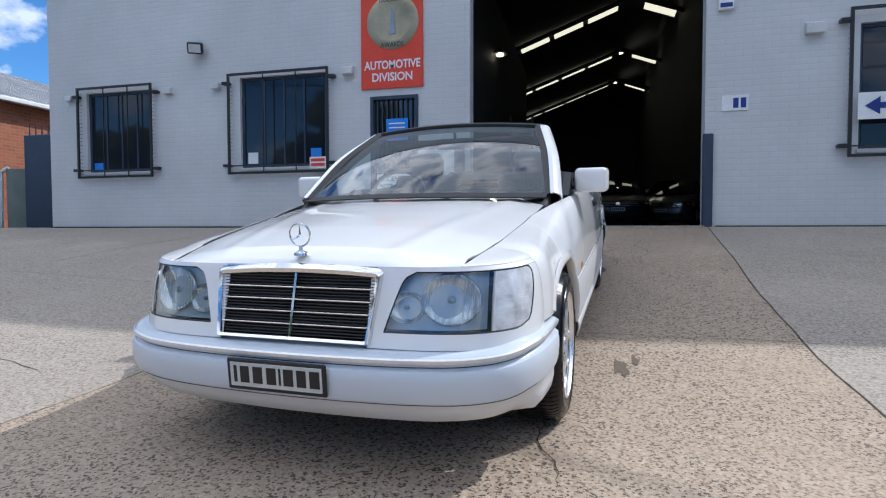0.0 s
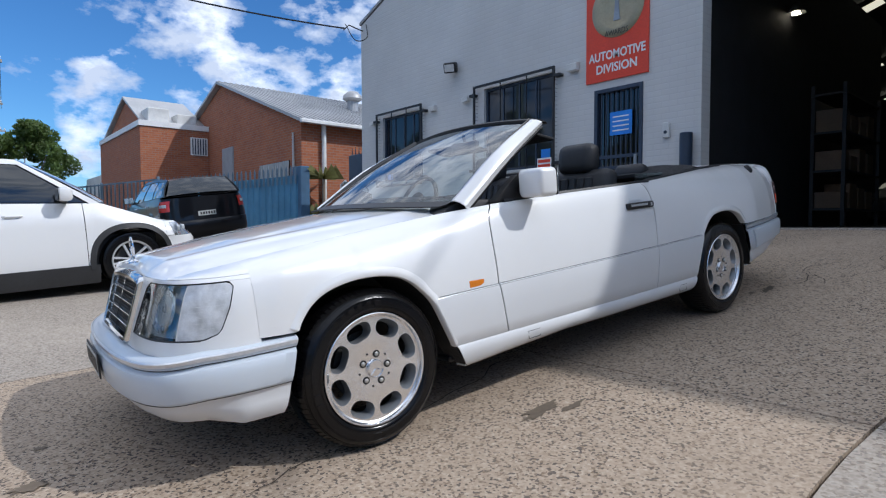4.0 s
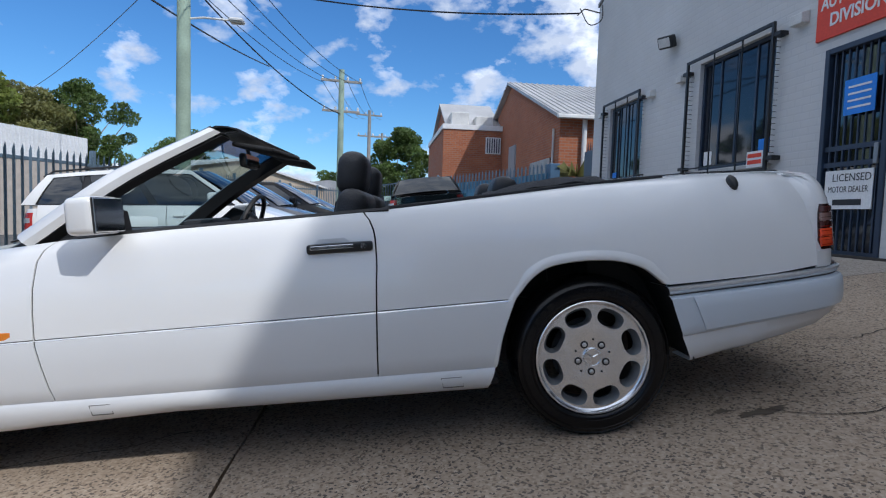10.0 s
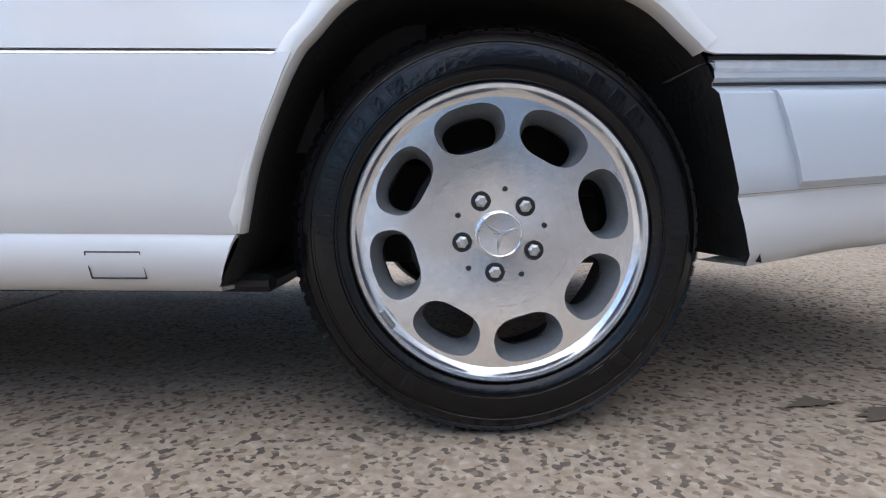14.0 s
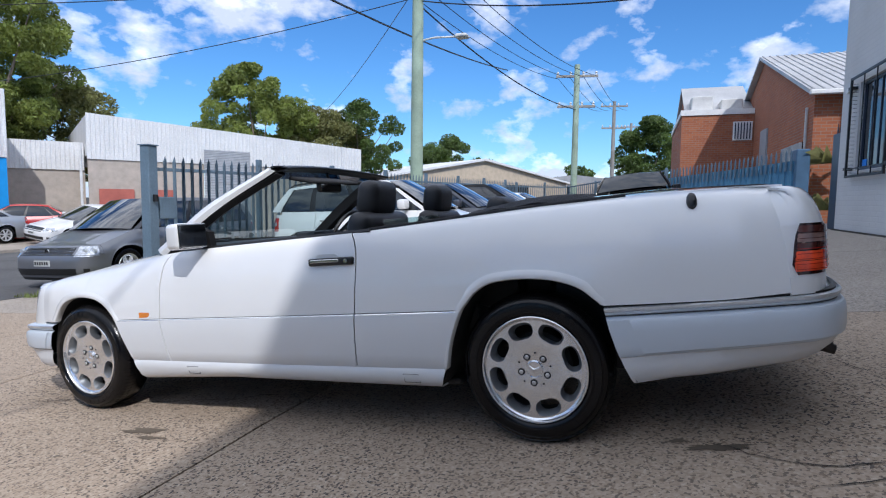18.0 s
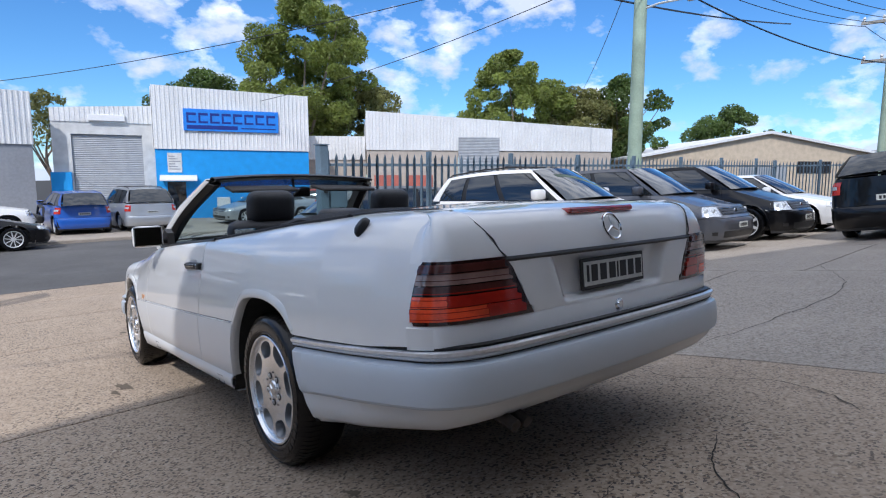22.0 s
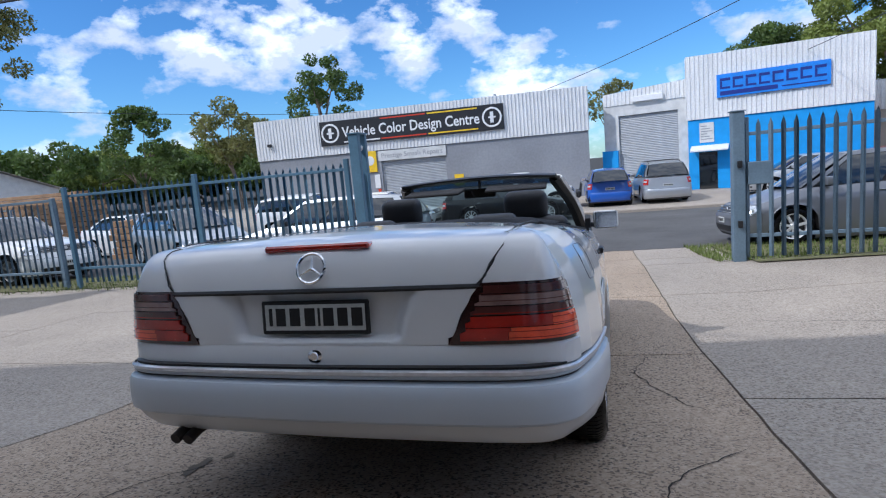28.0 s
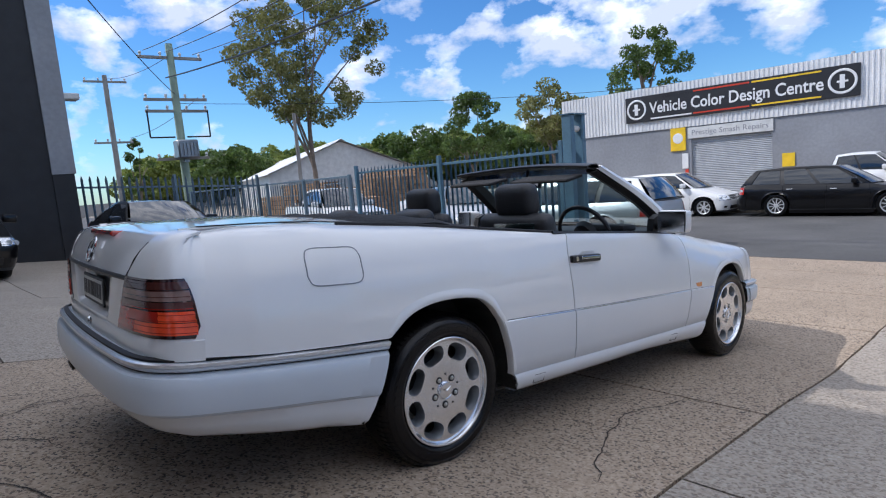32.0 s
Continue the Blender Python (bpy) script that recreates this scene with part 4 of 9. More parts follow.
tk = thing("rain_tank", "tall grey slimline rain tank beside the wall", "tank")
part("body", C((-11.35, 9.2, 1.1), (-11.35, 9.2, 2.46), 0.36, 0.36, 24), mat("tank_green", (0.16, 0.19, 0.17), 0.5), tk, "", True)
part("pipe", tube([(-11.9, 8.95, 1.15), (-11.78, 8.95, 1.2), (-11.76, 8.95, 2.4), (-11.6, 9.0, 2.5)], 0.045), PIPE, tk)
gp = thing("steel_gate", "narrow dark blue steel gate by the wall corner", "gate")
part("panel", B(-10.3, -9.55, 8.3, 8.4, 1.13, 3.05, 0.01), NAVY, gp)
for k in range(4):
    part("spike", C((-10.2 + k * 0.16, 8.35, 3.05), (-10.2 + k * 0.16, 8.35, 3.26), 0.02, 0.004, 5), NAVY, gp)

bf = thing("sheet_fence", "blue corrugated steel fence with spiked palisade top", "fence")
FBOX = mat("faded_blue_box", (0.06, 0.13, 0.22), 0.5, var=0.15)
FA, FB = Vector((-17.06, 5.43)), Vector((-13.0, 8.3))
n_ = 96
prof = []
for k in range(n_ + 1):
    p = FA.lerp(FB, k / n_)
    prof.append((p.x + (0.02 if k % 4 < 2 else -0.02), p.y))
part("sheet", sheet([[(x, y, ground_z(x, y) + 0.02) for x, y in prof], [(x, y, ground_z(x, y) + 1.55) for x, y in prof]], thick=0.004), FBLUE, bf)
for k in range(34):
    p = FA.lerp(FB, k / 33)
    g0 = ground_z(p.x, p.y)
    part("pale", prism([(-0.03, 1.3), (0.03, 1.3), (0.03, 1.75), (0, 1.84), (-0.03, 1.75)], "x", 0.03, 0.04), FENCE, bf).matrix_local = Matrix.Translation((p.x, p.y, g0)) @ Matrix.Rotation(math.atan2(FB.y - FA.y, FB.x - FA.x) - math.pi / 2, 4, "Z")
part("post", B(-13.45, -12.9, 8.25, 8.55, 1.12, 3.0, 0.02), FBOX, bf, "tall blue steel gate box")
part("post_foot", B(-13.4, -12.95, 8.3, 8.5, 0.95, 1.118), NAVY, bf)

# ---- palisade fences ----
def pale_mesh(h, w=0.062):
    t = bmesh.new()
    pts = [(-w / 2, 0), (w / 2, 0), (w / 2, h - 0.10), (w * 0.28, h - 0.05), (0, h), (-w * 0.28, h - 0.05), (-w / 2, h - 0.10)]
    a = [t.verts.new((u, 0.006 if i in (0, 1, 2, 6) else 0, v)) for i, (u, v) in enumerate(pts)]
    c0, c1 = t.verts.new((0, -0.012, 0)), t.verts.new((0, -0.012, h - 0.06))
    t.faces.new((a[0], c0, c1, a[6]))
    t.faces.new((c0, a[1], a[2], c1))
    t.faces.new((a[6], c1, a[5]))
    t.faces.new((c1, a[2], a[3]))
    t.faces.new((a[5], c1, a[3], a[4]))
    bmesh.ops.solidify(t, geom=t.faces[:], thickness=0.004)
    return t


def palisade(name, label, p, q, h, step, postgap, lift=0.06, zfun=ground_z, rails=(0.3, 1.75), group="", steel=None):
    p, q = Vector(p), Vector(q)
    steel = steel or FENCE
    L = (q - p).length
    yaw = math.degrees(math.atan2(q.y - p.y, q.x - p.x))
    fz = thing(name, label, "fence", group=group)
    base = part("pale", pale_mesh(h), steel, fz)
    n = int(L / step)
    z0, z1 = zfun(p.x, p.y), zfun(q.x, q.y)
    for k in range(n + 1):
        c = p.lerp(q, k / n)
        m = pose(c.x, c.y, z0 + (z1 - z0) * k / n + lift, 0, 0, yaw)
        if k == 0:
            base.matrix_local = m
        else:
            again(base, fz, m)
    d = (q - p).normalized()
    nrm = Vector((-d.y, d.x))
    for r in rails:
        a, b = p + nrm * 0.03, q + nrm * 0.03
        t = bmesh.new()
        B(0, L, -0.02, 0.02, -0.025, 0.025, 0.004, t)
        part("rail", t, steel, fz).matrix_local = Matrix.Translation((a.x, a.y, z0 + lift + r)) @ Vector((q.x - p.x, q.y - p.y, z1 - z0)).to_track_quat("X", "Z").to_matrix().to_4x4()
    k = 0
    while k * postgap <= L + 0.01:
        c = p.lerp(q, k * postgap / L) + nrm * 0.07
        zz = zfun(c.x, c.y)
        part("post", B(c.x - 0.04, c.x + 0.04, c.y - 0.04, c.y + 0.04, zz - 0.05, zz + h + lift + 0.04, 0.006), steel, fz)
        k += 1
    return fz


palisade("palisade_fence", "pale blue-grey steel palisade fence with pointed pales", (-3.15, -1.86), (-18.7, 0.15), 1.95, 0.155, 2.07)
palisade("palisade_fence", "blue-grey steel palisade fence with pointed pales", (-18.7, 0.15), (-22.5, 1.6), 1.9, 0.16, 2.2)
palisade("palisade_fence", "blue-grey steel palisade fence at the yard end", (-22.5, 1.6), (-17.1, 5.40), 1.8, 0.16, 2.2)
palisade("palisade_fence", "dark blue-grey steel palisade fence", (9.3, -2.55), (22.0, -3.4), 1.75, 0.16, 2.4)
palisade("palisade_fence", "dark blue-grey steel palisade fence beside the dark building", (14.5, 2.25), (14.5, -2.75), 2.05, 0.18, 2.5)
gt = palisade("sliding_gate", "blue-grey steel palisade sliding gate, slid open", (2.95, -2.25), (9.0, -2.55), 1.88, 0.135, 3.02, lift=0.12, steel=GATEB)
gt["category"] = "gate"
gp2 = thing("gate_post", "tall square blue-grey gate post with hinges", "post", Matrix.Translation((-3.04, -1.87, ground_z(-3.04, -1.87))))
part("post", B(-0.08, 0.08, -0.08, 0.08, -0.05, 2.13, 0.01), FENCE, gp2)
part("cap", B(-0.095, 0.095, -0.095, 0.095, 2.131, 2.145), FENCE, gp2)
for z in (0.55, 1.4):
    part("hinge", B(-0.03, 0.03, 0.081, 0.13, z - 0.05, z + 0.05, 0.008), BLACK, gp2)
part("lock_box", B(-0.42, -0.12, -0.02, 0.06, 1.1, 1.42, 0.01), FENCE, gp2)
gp3 = thing("gate_post", "tall blue-grey steel guide post pair of the sliding gate", "post", Matrix.Translation((2.80, -2.2, ground_z(2.8, -2.2))))
part("post", B(-0.17, 0.0, -0.22, -0.12, -0.05, 2.42, 0.01), GATEB, gp3)
part("post", B(-0.17, 0.0, 0.10, 0.22, -0.05, 2.42, 0.01), GATEB, gp3)
part("top_plate", B(-0.19, 0.02, -0.24, 0.24, 2.421, 2.44), GATEB, gp3)
part("roller", C((-0.08, -0.11, 2.2), (-0.08, 0.09, 2.2), 0.05), GREYP, gp3)
mb = thing("gate_motor", "white sliding gate motor box beside the guide post", "motor", Matrix.Translation((3.1, -1.85, ground_z(3.1, -1.85))))
part("plinth", B(-0.2, 0.2, -0.15, 0.15, -0.03, 0.08, 0.01), CONC2, mb)
part("housing", B(-0.15, 0.15, -0.1, 0.1, 0.081, 0.36, 0.03, seg=2), GREYP, mb)
part("conduit", tube([(0.3, 0, -0.02), (0.3, 0, 0.3), (0.26, 0, 0.4)], 0.03), PIPE, mb)
# dark neighbour building
nbld = thing("dark_building", "tall dark painted building at the yard edge", "building")
part("wall", B(13.9, 26, 2.80, 8.19, 0.2, 8.0), DARKW, nbld)
part("gate_pier", B(13.87, 14.2, 2.34, 2.796, 0.2, 2.55), DARKW, nbld, "dark pier at the foot of the corner")
part("corner_trim", B(13.86, 14.2, 2.30, 2.796, 2.554, 8.0), RENDER, nbld, "lighter grey corner strip")
part("lamp", B(13.95, 14.35, 1.95, 2.297, 4.35, 4.5, 0.02), GREYP, nbld)

# ---- the white convertible ----
# Own axes: x to its left side, y to its tail from the front axle, z up from the ground.
CAR = Matrix.Translation((-0.0736, 1.693, 0.362)) @ Matrix.Rotation(radians(-3.78), 4, "Z") @ Matrix.Rotation(radians(5.79), 4, "X")
car = thing("convertible_car", "white two-door convertible with its black soft top folded down", "car", CAR)
HW_Y = (-0.84, -0.78, -0.70, -0.55, -0.35, 0, 0.6, 1.5, 2.6, 3.2, 3.5, 3.7, 3.8)
HW_X = (0.50, 0.64, 0.715, 0.778, 0.815, 0.845, 0.858, 0.87, 0.868, 0.85, 0.818, 0.776, 0.75)
half_w = lambda y: lerp(HW_Y, HW_X, y)
swage = lambda y: lerp((-0.5, -0.29, 0.33, 0.654, 1.9, 2.43, 3.02, 3.43, 3.7), (0.527, 0.522, 0.541, 0.546, 0.561, 0.569, 0.576, 0.584, 0.603), y)
TOP_Y = (-0.72, -0.55, -0.3, 0, 0.4, 0.72, 1.14, 1.97, 2.4, 2.75, 3.2, 3.5, 3.72)
TOP_Z = (0.742, 0.764, 0.798, 0.832, 0.873, 0.900, 0.914, 0.932, 0.956, 0.977, 0.990, 0.985, 0.968)
top_z = lambda y: lerp(TOP_Y, TOP_Z, y)
# inset of the side towards its top edge: nose, door, tail
FRAC = (0, 0.15, 0.35, 0.55, 0.72, 0.84, 0.92, 0.97, 1.0)
IN_F = (0, 0.003, 0.012, 0.030, 0.052, 0.078, 0.110, 0.142, 0.175)
IN_D = (0, 0.003, 0.010, 0.022, 0.036, 0.048, 0.060, 0.070, 0.084)
IN_R = (0, 0.003, 0.012, 0.030, 0.056, 0.086, 0.120, 0.155, 0.205)


IN_N = (0, 0, 0.003, 0.008, 0.016, 0.030, 0.060, 0.105, 0.175)


def inset(y, f):
    a, b, c = (lerp(FRAC, v, f) for v in (IN_F, IN_D, IN_R))
    a += (lerp(FRAC, IN_N, f) - a) * min(max((-y - 0.02) / 0.3, 0), 1)
    if y < 0.75:
        return a + (b - a) * min(max((y - 0.15) / 0.6, 0), 1)
    return b + (c - b) * min(max((y - 1.9) / 1.0, 0), 1)


# edge of the wheel openings, from one leg over the top to the other
ARCH_F = [(-0.372, 0.228), (-0.345, 0.385), (-0.297, 0.515), (-0.262, 0.577), (-0.215, 0.625), (-0.15, 0.658), (-0.06, 0.677), (0.03, 0.679), (0.12, 0.664), (0.185, 0.634), (0.24, 0.588), (0.295, 0.520), (0.345, 0.415), (0.395, 0.312), (0.45, 0.212)]
ARCH_R = [(2.305, 0.235), (2.338, 0.316), (2.366, 0.43), (2.417, 0.557), (2.447, 0.598), (2.49, 0.644), (2.553, 0.681), (2.628, 0.694), (2.71, 0.697), (2.80, 0.690), (2.874, 0.672), (2.928, 0.648), (2.971, 0.613), (3.012, 0.572), (3.047, 0.495), (3.08, 0.415), (3.103, 0.325), (3.115, 0.273)]
ARCH_F = [(p.x, p.y) for p in spline([(y, z, 0) for y, z in ARCH_F], 85)]
ARCH_R = [(p.x, p.y) for p in spline([(y, z, 0) for y, z in ARCH_R], 85)]
door_front = lambda z: lerp((0.31, 0.39, 0.55, 0.73, 0.83, 0.87, 0.905), (0.700, 0.680, 0.652, 0.652, 0.664, 0.684, 0.728), z)
door_rear = lambda z: lerp((0.31, 0.39, 0.55, 0.68, 0.74, 0.85, 0.90, 0.93), (1.889, 1.893, 1.902, 1.910, 1.916, 1.914, 1.897, 1.874), z)
leg_front = lambda z: lerp((0.212, 0.312, 0.415, 0.520, 0.545), (0.45, 0.395, 0.345, 0.295, 0.275), z)
leg_rear = lambda z: lerp((0.235, 0.316, 0.43, 0.557, 0.572), (2.305, 2.338, 2.366, 2.417, 2.427), z)


def arch(y):
    """Underside of the panel over the wheels, or 0."""
    for line in (ARCH_F, ARCH_R):
        if line[0][0] < y < line[-1][0]:
            return lerp([p[0] for p in line], [p[1] for p in line], y)
    return 0


def side_panel(y0, y1, lo, sgn, cut0=None, cut1=None):
    """Upper side skin from the swage or the wheel arch to the top edge; cut0 and cut1 bend its ends."""
    n = max(2, int((y1 - y0) / 0.014))
    rows = []
    for y in [y0 + (y1 - y0) * k / n for k in range(n + 1)]:
        zb = max(lo(y), arch(y))
        z1 = top_z(y)
        col = []
        for f in (0, 0.05, 0.12, 0.2, 0.3, 0.42, 0.54, 0.64, 0.73, 0.81, 0.87, 0.92, 0.96, 0.985, 1.0):
            z = zb + (z1 - zb) * f
            ff = (z - swage(y)) / (z1 - swage(y))
            x = half_w(y) - inset(y, max(ff, 0))
            yy = y
            if cut0:
                yy += (cut0(z) - y0) * max(0, 1 - (y - y0) / 0.25)
            if cut1:
                yy += (cut1(z) - y1) * max(0, 1 - (y1 - y) / 0.25)
            col.append((sgn * x, yy, z))
        rows.append(col)
    return rows


def arch_lip(line, z_in, z_out, sgn):
    """The rolled flange round a wheel opening, between two heights on its legs."""
    mid = len(line) // 2
    pts = [p for i, p in enumerate(line) if p[1] >= (z_in if i < mid else z_out)]
    rows = []
    for i, (y, z) in enumerate(pts):
        a, b = pts[max(i - 1, 0)], pts[min(i + 1, len(pts) - 1)]
        d = Vector((b[0] - a[0], b[1] - a[1])).normalized()
        n = Vector((-d.y, d.x))
        hw = half_w(y) + lerp((0.3145, 0.33, 0.375, 0.46, 0.535, 0.56, 0.60), (-0.011, -0.004, 0.001, 0.0045, 0.0055, 0.002, 0.0), z)
        rows.append([(sgn * (hw + o), y + n.x * q, z + n.y * q) for q, o in ((0.034, -0.005), (0.026, -0.0015), (0.018, 0.002), (0.009, 0.004), (0.003, 0.002), (0.0, -0.004), (0.002, -0.03))])
    return rows


def skin(name, rows, material, parent, sgn, label="", thick=0.006):
    """A panel with folded-in edges."""
    t = sheet(rows, flip=sgn < 0)
    t.normal_update()
    bmesh.ops.solidify(t, geom=t.faces[:], thickness=thick)
    bmesh.ops.recalc_face_normals(t, faces=t.faces[:])
    return part(name, t, material, parent, label, True)


LINER = mat("arch_liner", (0.022, 0.021, 0.02), 0.8, var=0.35, scale=12, bump=0.5, bscale=60)
for sgn in (1, -1):
    low = lambda y: swage(y) + 0.004
    skin("fender", side_panel(-0.423, 0.68, low, sgn, None, lambda z: door_front(z) - 0.0035), PAINT, car, sgn)
    skin("door", side_panel(0.684, 1.90, low, sgn, lambda z: door_front(z) + 0.0035, lambda z: door_rear(z) - 0.003), PAINT, car, sgn)
    skin("quarter_panel", side_panel(1.905, 3.652, low, sgn, lambda z: door_rear(z) + 0.003), PAINT, car, sgn)
    skin("arch_lip", arch_lip(ARCH_F, 0.524, 0.312, sgn), PAINT, car, -sgn, thick=0.004)
    skin("arch_lip", arch_lip(ARCH_R, 0.316, 0.58, sgn), PAINT, car, -sgn, thick=0.004)

    def lower(left, right, name):
        """Cladding below the swage between two edges given by height."""
        rows = []
        n = max(6, int((right(0.43) - left(0.43)) / 0.04))
        for k in range(n + 1):
            u = k / n
            yt = left(0.55) + (right(0.55) - left(0.55)) * u
            zt = swage(yt) - 0.001
            col = []
            for f, dx in ((0.0, -0.004), (0.02, 0.005), (0.10, 0.0085), (0.40, 0.0075), (0.75, 0.002), (0.97, -0.006), (1.0, -0.013)):
                z = zt + (0.3145 - zt) * f
                y = left(z) + (right(z) - left(z)) * u
                col.append((sgn * (half_w(y) + dx), y, z))
            rows.append(col)
        return skin(name, rows, CLAD, car, -sgn, thick=0.006)

    edges = (lambda z: leg_front(z) + 0.004, lambda z: door_front(z) - 0.0035, lambda z: door_front(z) + 0.0035, lambda z: door_rear(z) - 0.003, lambda z: door_rear(z) + 0.003, lambda z: leg_rear(z) - 0.004)
    for k in (0, 2, 4):
        lower(edges[k], edges[k + 1], "cladding")
        # bright bead on the swage
        y0, y1 = edges[k](0.552) + (0.03 if k == 0 else 0.002), edges[k + 1](0.56) - (0.02 if k == 4 else 0.002)
        part("chrome_strip", tube([(sgn * (half_w(y) + 0.008), y, swage(y) - 0.004) for y in np.linspace(y0, y1, 16)], 0.0034, 6), CHROME, car, "thin bright strip")
        # shadow along the ledge, put in as a thin dark bead
        part("strip_shadow", tube([(sgn * (half_w(y) + 0.004), y, swage(y) + 0.0012) for y in np.linspace(y0, y1, 16)], 0.0016, 5), STEELD, car, "dark line over the strip, drawn as its shadow")
    # sill, its ends cut by the wheel openings
    rows = []
    for k in range(31):
        u = k / 30
        ym = 0.42 + 1.89 * u
        zb = lerp((0.45, 0.6, 1.1, 2.30), (0.212, 0.220, 0.240, 0.235), ym)
        col = []
        for d, z in ((-0.03, 0.311), (-0.008, 0.3095), (-0.002, 0.300), (-0.004, 0.275), (-0.014, zb + 0.018), (-0.035, zb), (-0.09, zb - 0.004)):
            y = leg_front(z) + 0.003 + (leg_rear(z) - leg_front(z) - 0.006) * u
            col.append((sgn * (half_w(y) + d), y, z))
        rows.append(col)
    skin("sill", rows, CLAD, car, -sgn)
    for yj in (0.86, 2.165):
        x = half_w(yj) + 0.0005
        part("jack_cover", tube([(sgn * (x + dx), yj + dy, z) for dx, dy, z in ((0.002, -0.04, 0.290), (0.002, 0.036, 0.290), (-0.004, 0.042, 0.252), (-0.004, -0.034, 0.252), (0.002, -0.04, 0.290))], 0.0016, 5), STEELD, car, "seam of the square jacking cover")
    # wheel housings, dark
    for line, c, w in ((ARCH_F, 0, 0.37), (ARCH_R, 2.715, 0.36)):
        rows = [[(sgn * (half_w(y) - 0.014), y, z + 0.003), (sgn * 0.5, y, z + 0.003)] for y, z in line]
        part("wheel_housing", sheet(rows, flip=sgn < 0), LINER, car, "dark textured wheel arch liner")
        part("inner_well", B(sgn * 0.47, sgn * 0.50, c - w - 0.06, c + w + 0.06, 0.24, 0.76), BLACK, car)
    # door handle
    hx = half_w(1.8) - inset(1.8, 0.7)
    h = part("door_handle", B(sgn * (hx - 0.006), sgn * (hx + 0.028), 1.66, 1.905, 0.790, 0.826, 0.009, seg=2), BLACK, car, "black door handle with a chrome strip", True)
    part("handle_chrome", B(sgn * (hx + 0.0285), sgn * (hx + 0.033), 1.675, 1.835, 0.806, 0.820, 0.002), CHROME, h)
    part("handle_recess", prism([(1.705, 0.778), (1.80, 0.778), (1.82, 0.792), (1.82, 0.83), (1.80, 0.844), (1.705, 0.844), (1.69, 0.83), (1.69, 0.792)], "x", sgn * (hx - 0.012), sgn * (hx + 0.004)), CLAD, h)
    part("lock", C((sgn * (hx + 0.02), 1.872, 0.809), (sgn * (hx + 0.032), 1.872, 0.809), 0.011), CHROME, h)
    # side marker
    part("side_marker", B(sgn * (half_w(0.53) - 0.012), sgn * (half_w(0.53) + 0.006), 0.485, 0.57, 0.553, 0.585, 0.003), AMBER, car, "small amber side marker")
    # roof catch cover on the shoulder
    if sgn > 0:
        part("shoulder_cap", join(None, lathe([(0.0, 0.014), (0.016, 0.012), (0.024, 0.004), (0.026, -0.012)], 14), Matrix.Translation((0.738, 3.345, 0.957)) @ pose(0, 0, 0, 0, -42, 0) @ Matrix.Diagonal((1, 0.75, 1.45, 1))), BLACK, car, "black teardrop cap", True)
    # mirrors
    mi = part("side_mirror", B(-0.088, 0.088, -0.065, 0.045, -0.068, 0.068, 0.026, seg=4), PAINT, car, "white door mirror", True)
    mi.matrix_local = pose(sgn * 0.885, 0.935, 0.985, 0, 0, sgn * -8)
    part("mirror_glass", B(-0.078, 0.078, 0.0455, 0.05, -0.06, 0.06, 0.002), CHROME, mi)
    part("mirror_rim", B(-0.080, 0.080, 0.0385, 0.0452, -0.063, 0.063, 0.003), BLACK, mi)
    part("mirror_foot", prism([(0.74, 0.912), (0.98, 0.925), (0.97, 1.0), (0.9, 1.03)], "x", sgn * 0.735, sgn * 0.775), BLACK, car, "black mirror triangle")
    part("mirror_arm", B(sgn * 0.765, sgn * 0.83, 0.90, 0.955, 0.935, 0.97, 0.01), BLACK, car)
    # weather strip along door top
    part("belt_strip", tube([(sgn * (half_w(y) - 0.088), y, top_z(y) + 0.006) for y in np.linspace(0.80, 1.97, 14)], 0.011, 6), BLACK, car, "black belt strip")
    # A pillar
    P0, P1 = Vector((sgn * 0.735, 0.56, 0.905)), Vector((sgn * 0.580, 1.262, 1.308))
    mid = (P0 + P1) / 2 + Vector((sgn * 0.018, -0.012, 0.02))
    ax = spline([P0, mid, P1], 14)
    rows = []
    for i, p in enumerate(ax):
        k = 1 - 0.55 * max(0, i - 6) / 7
        rows.append([(p.x + sgn * dx, p.y + dy, p.z + dz * k) for dx, dy, dz in ((-0.030, -0.013, 0.023), (-0.012, -0.014, 0.026), (0.012, 0.0, 0.016), (0.02, 0.02, 0.0), (0.008, 0.038, -0.018))])
    skin("windscreen_pillar", rows, PAINT, car, -sgn)
    rows = []
    for p in ax:
        rows.append([(p.x + sgn * dx, p.y + dy, p.z + dz) for dx, dy, dz in ((0.008, 0.040, -0.019), (-0.02, 0.062, -0.03), (-0.06, 0.05, -0.02), (-0.060, -0.004, 0.014), (-0.031, -0.012, 0.0225))])
    skin("pillar_lining", rows, BLACK, car, -sgn)
    # door inner skin and panel
    rows = []
    for k in range(26):
        y = 0.80 + 1.62 * k / 25
        x = half_w(y) - inset(y, 1.0)
        rows.append([(sgn * x, y, top_z(y) + 0.001), (sgn * (x - 0.05), y, top_z(y) + 0.002), (sgn * (x - 0.075), y, top_z(y) - 0.03), (sgn * (x - 0.085), y, 0.45)])
    skin("door_lining", rows, LEATHER, car, -sgn)

# hood
def hood_z(x, y):
    e = top_z(y)
    c = lerp((-0.74, -0.6, -0.3, 0, 0.4, 0.66), (0.772, 0.806, 0.850, 0.884, 0.924, 0.945), y)
    u = min(abs(x) / max(half_w(y) - 0.18, 0.2), 1)
    crease = 0.006 * math.exp(-((abs(x) - lerp((-0.74, 0.6), (0.31, 0.56), y)) / 0.035) ** 2)
    return c + (e - c) * (u ** 2.6) + crease


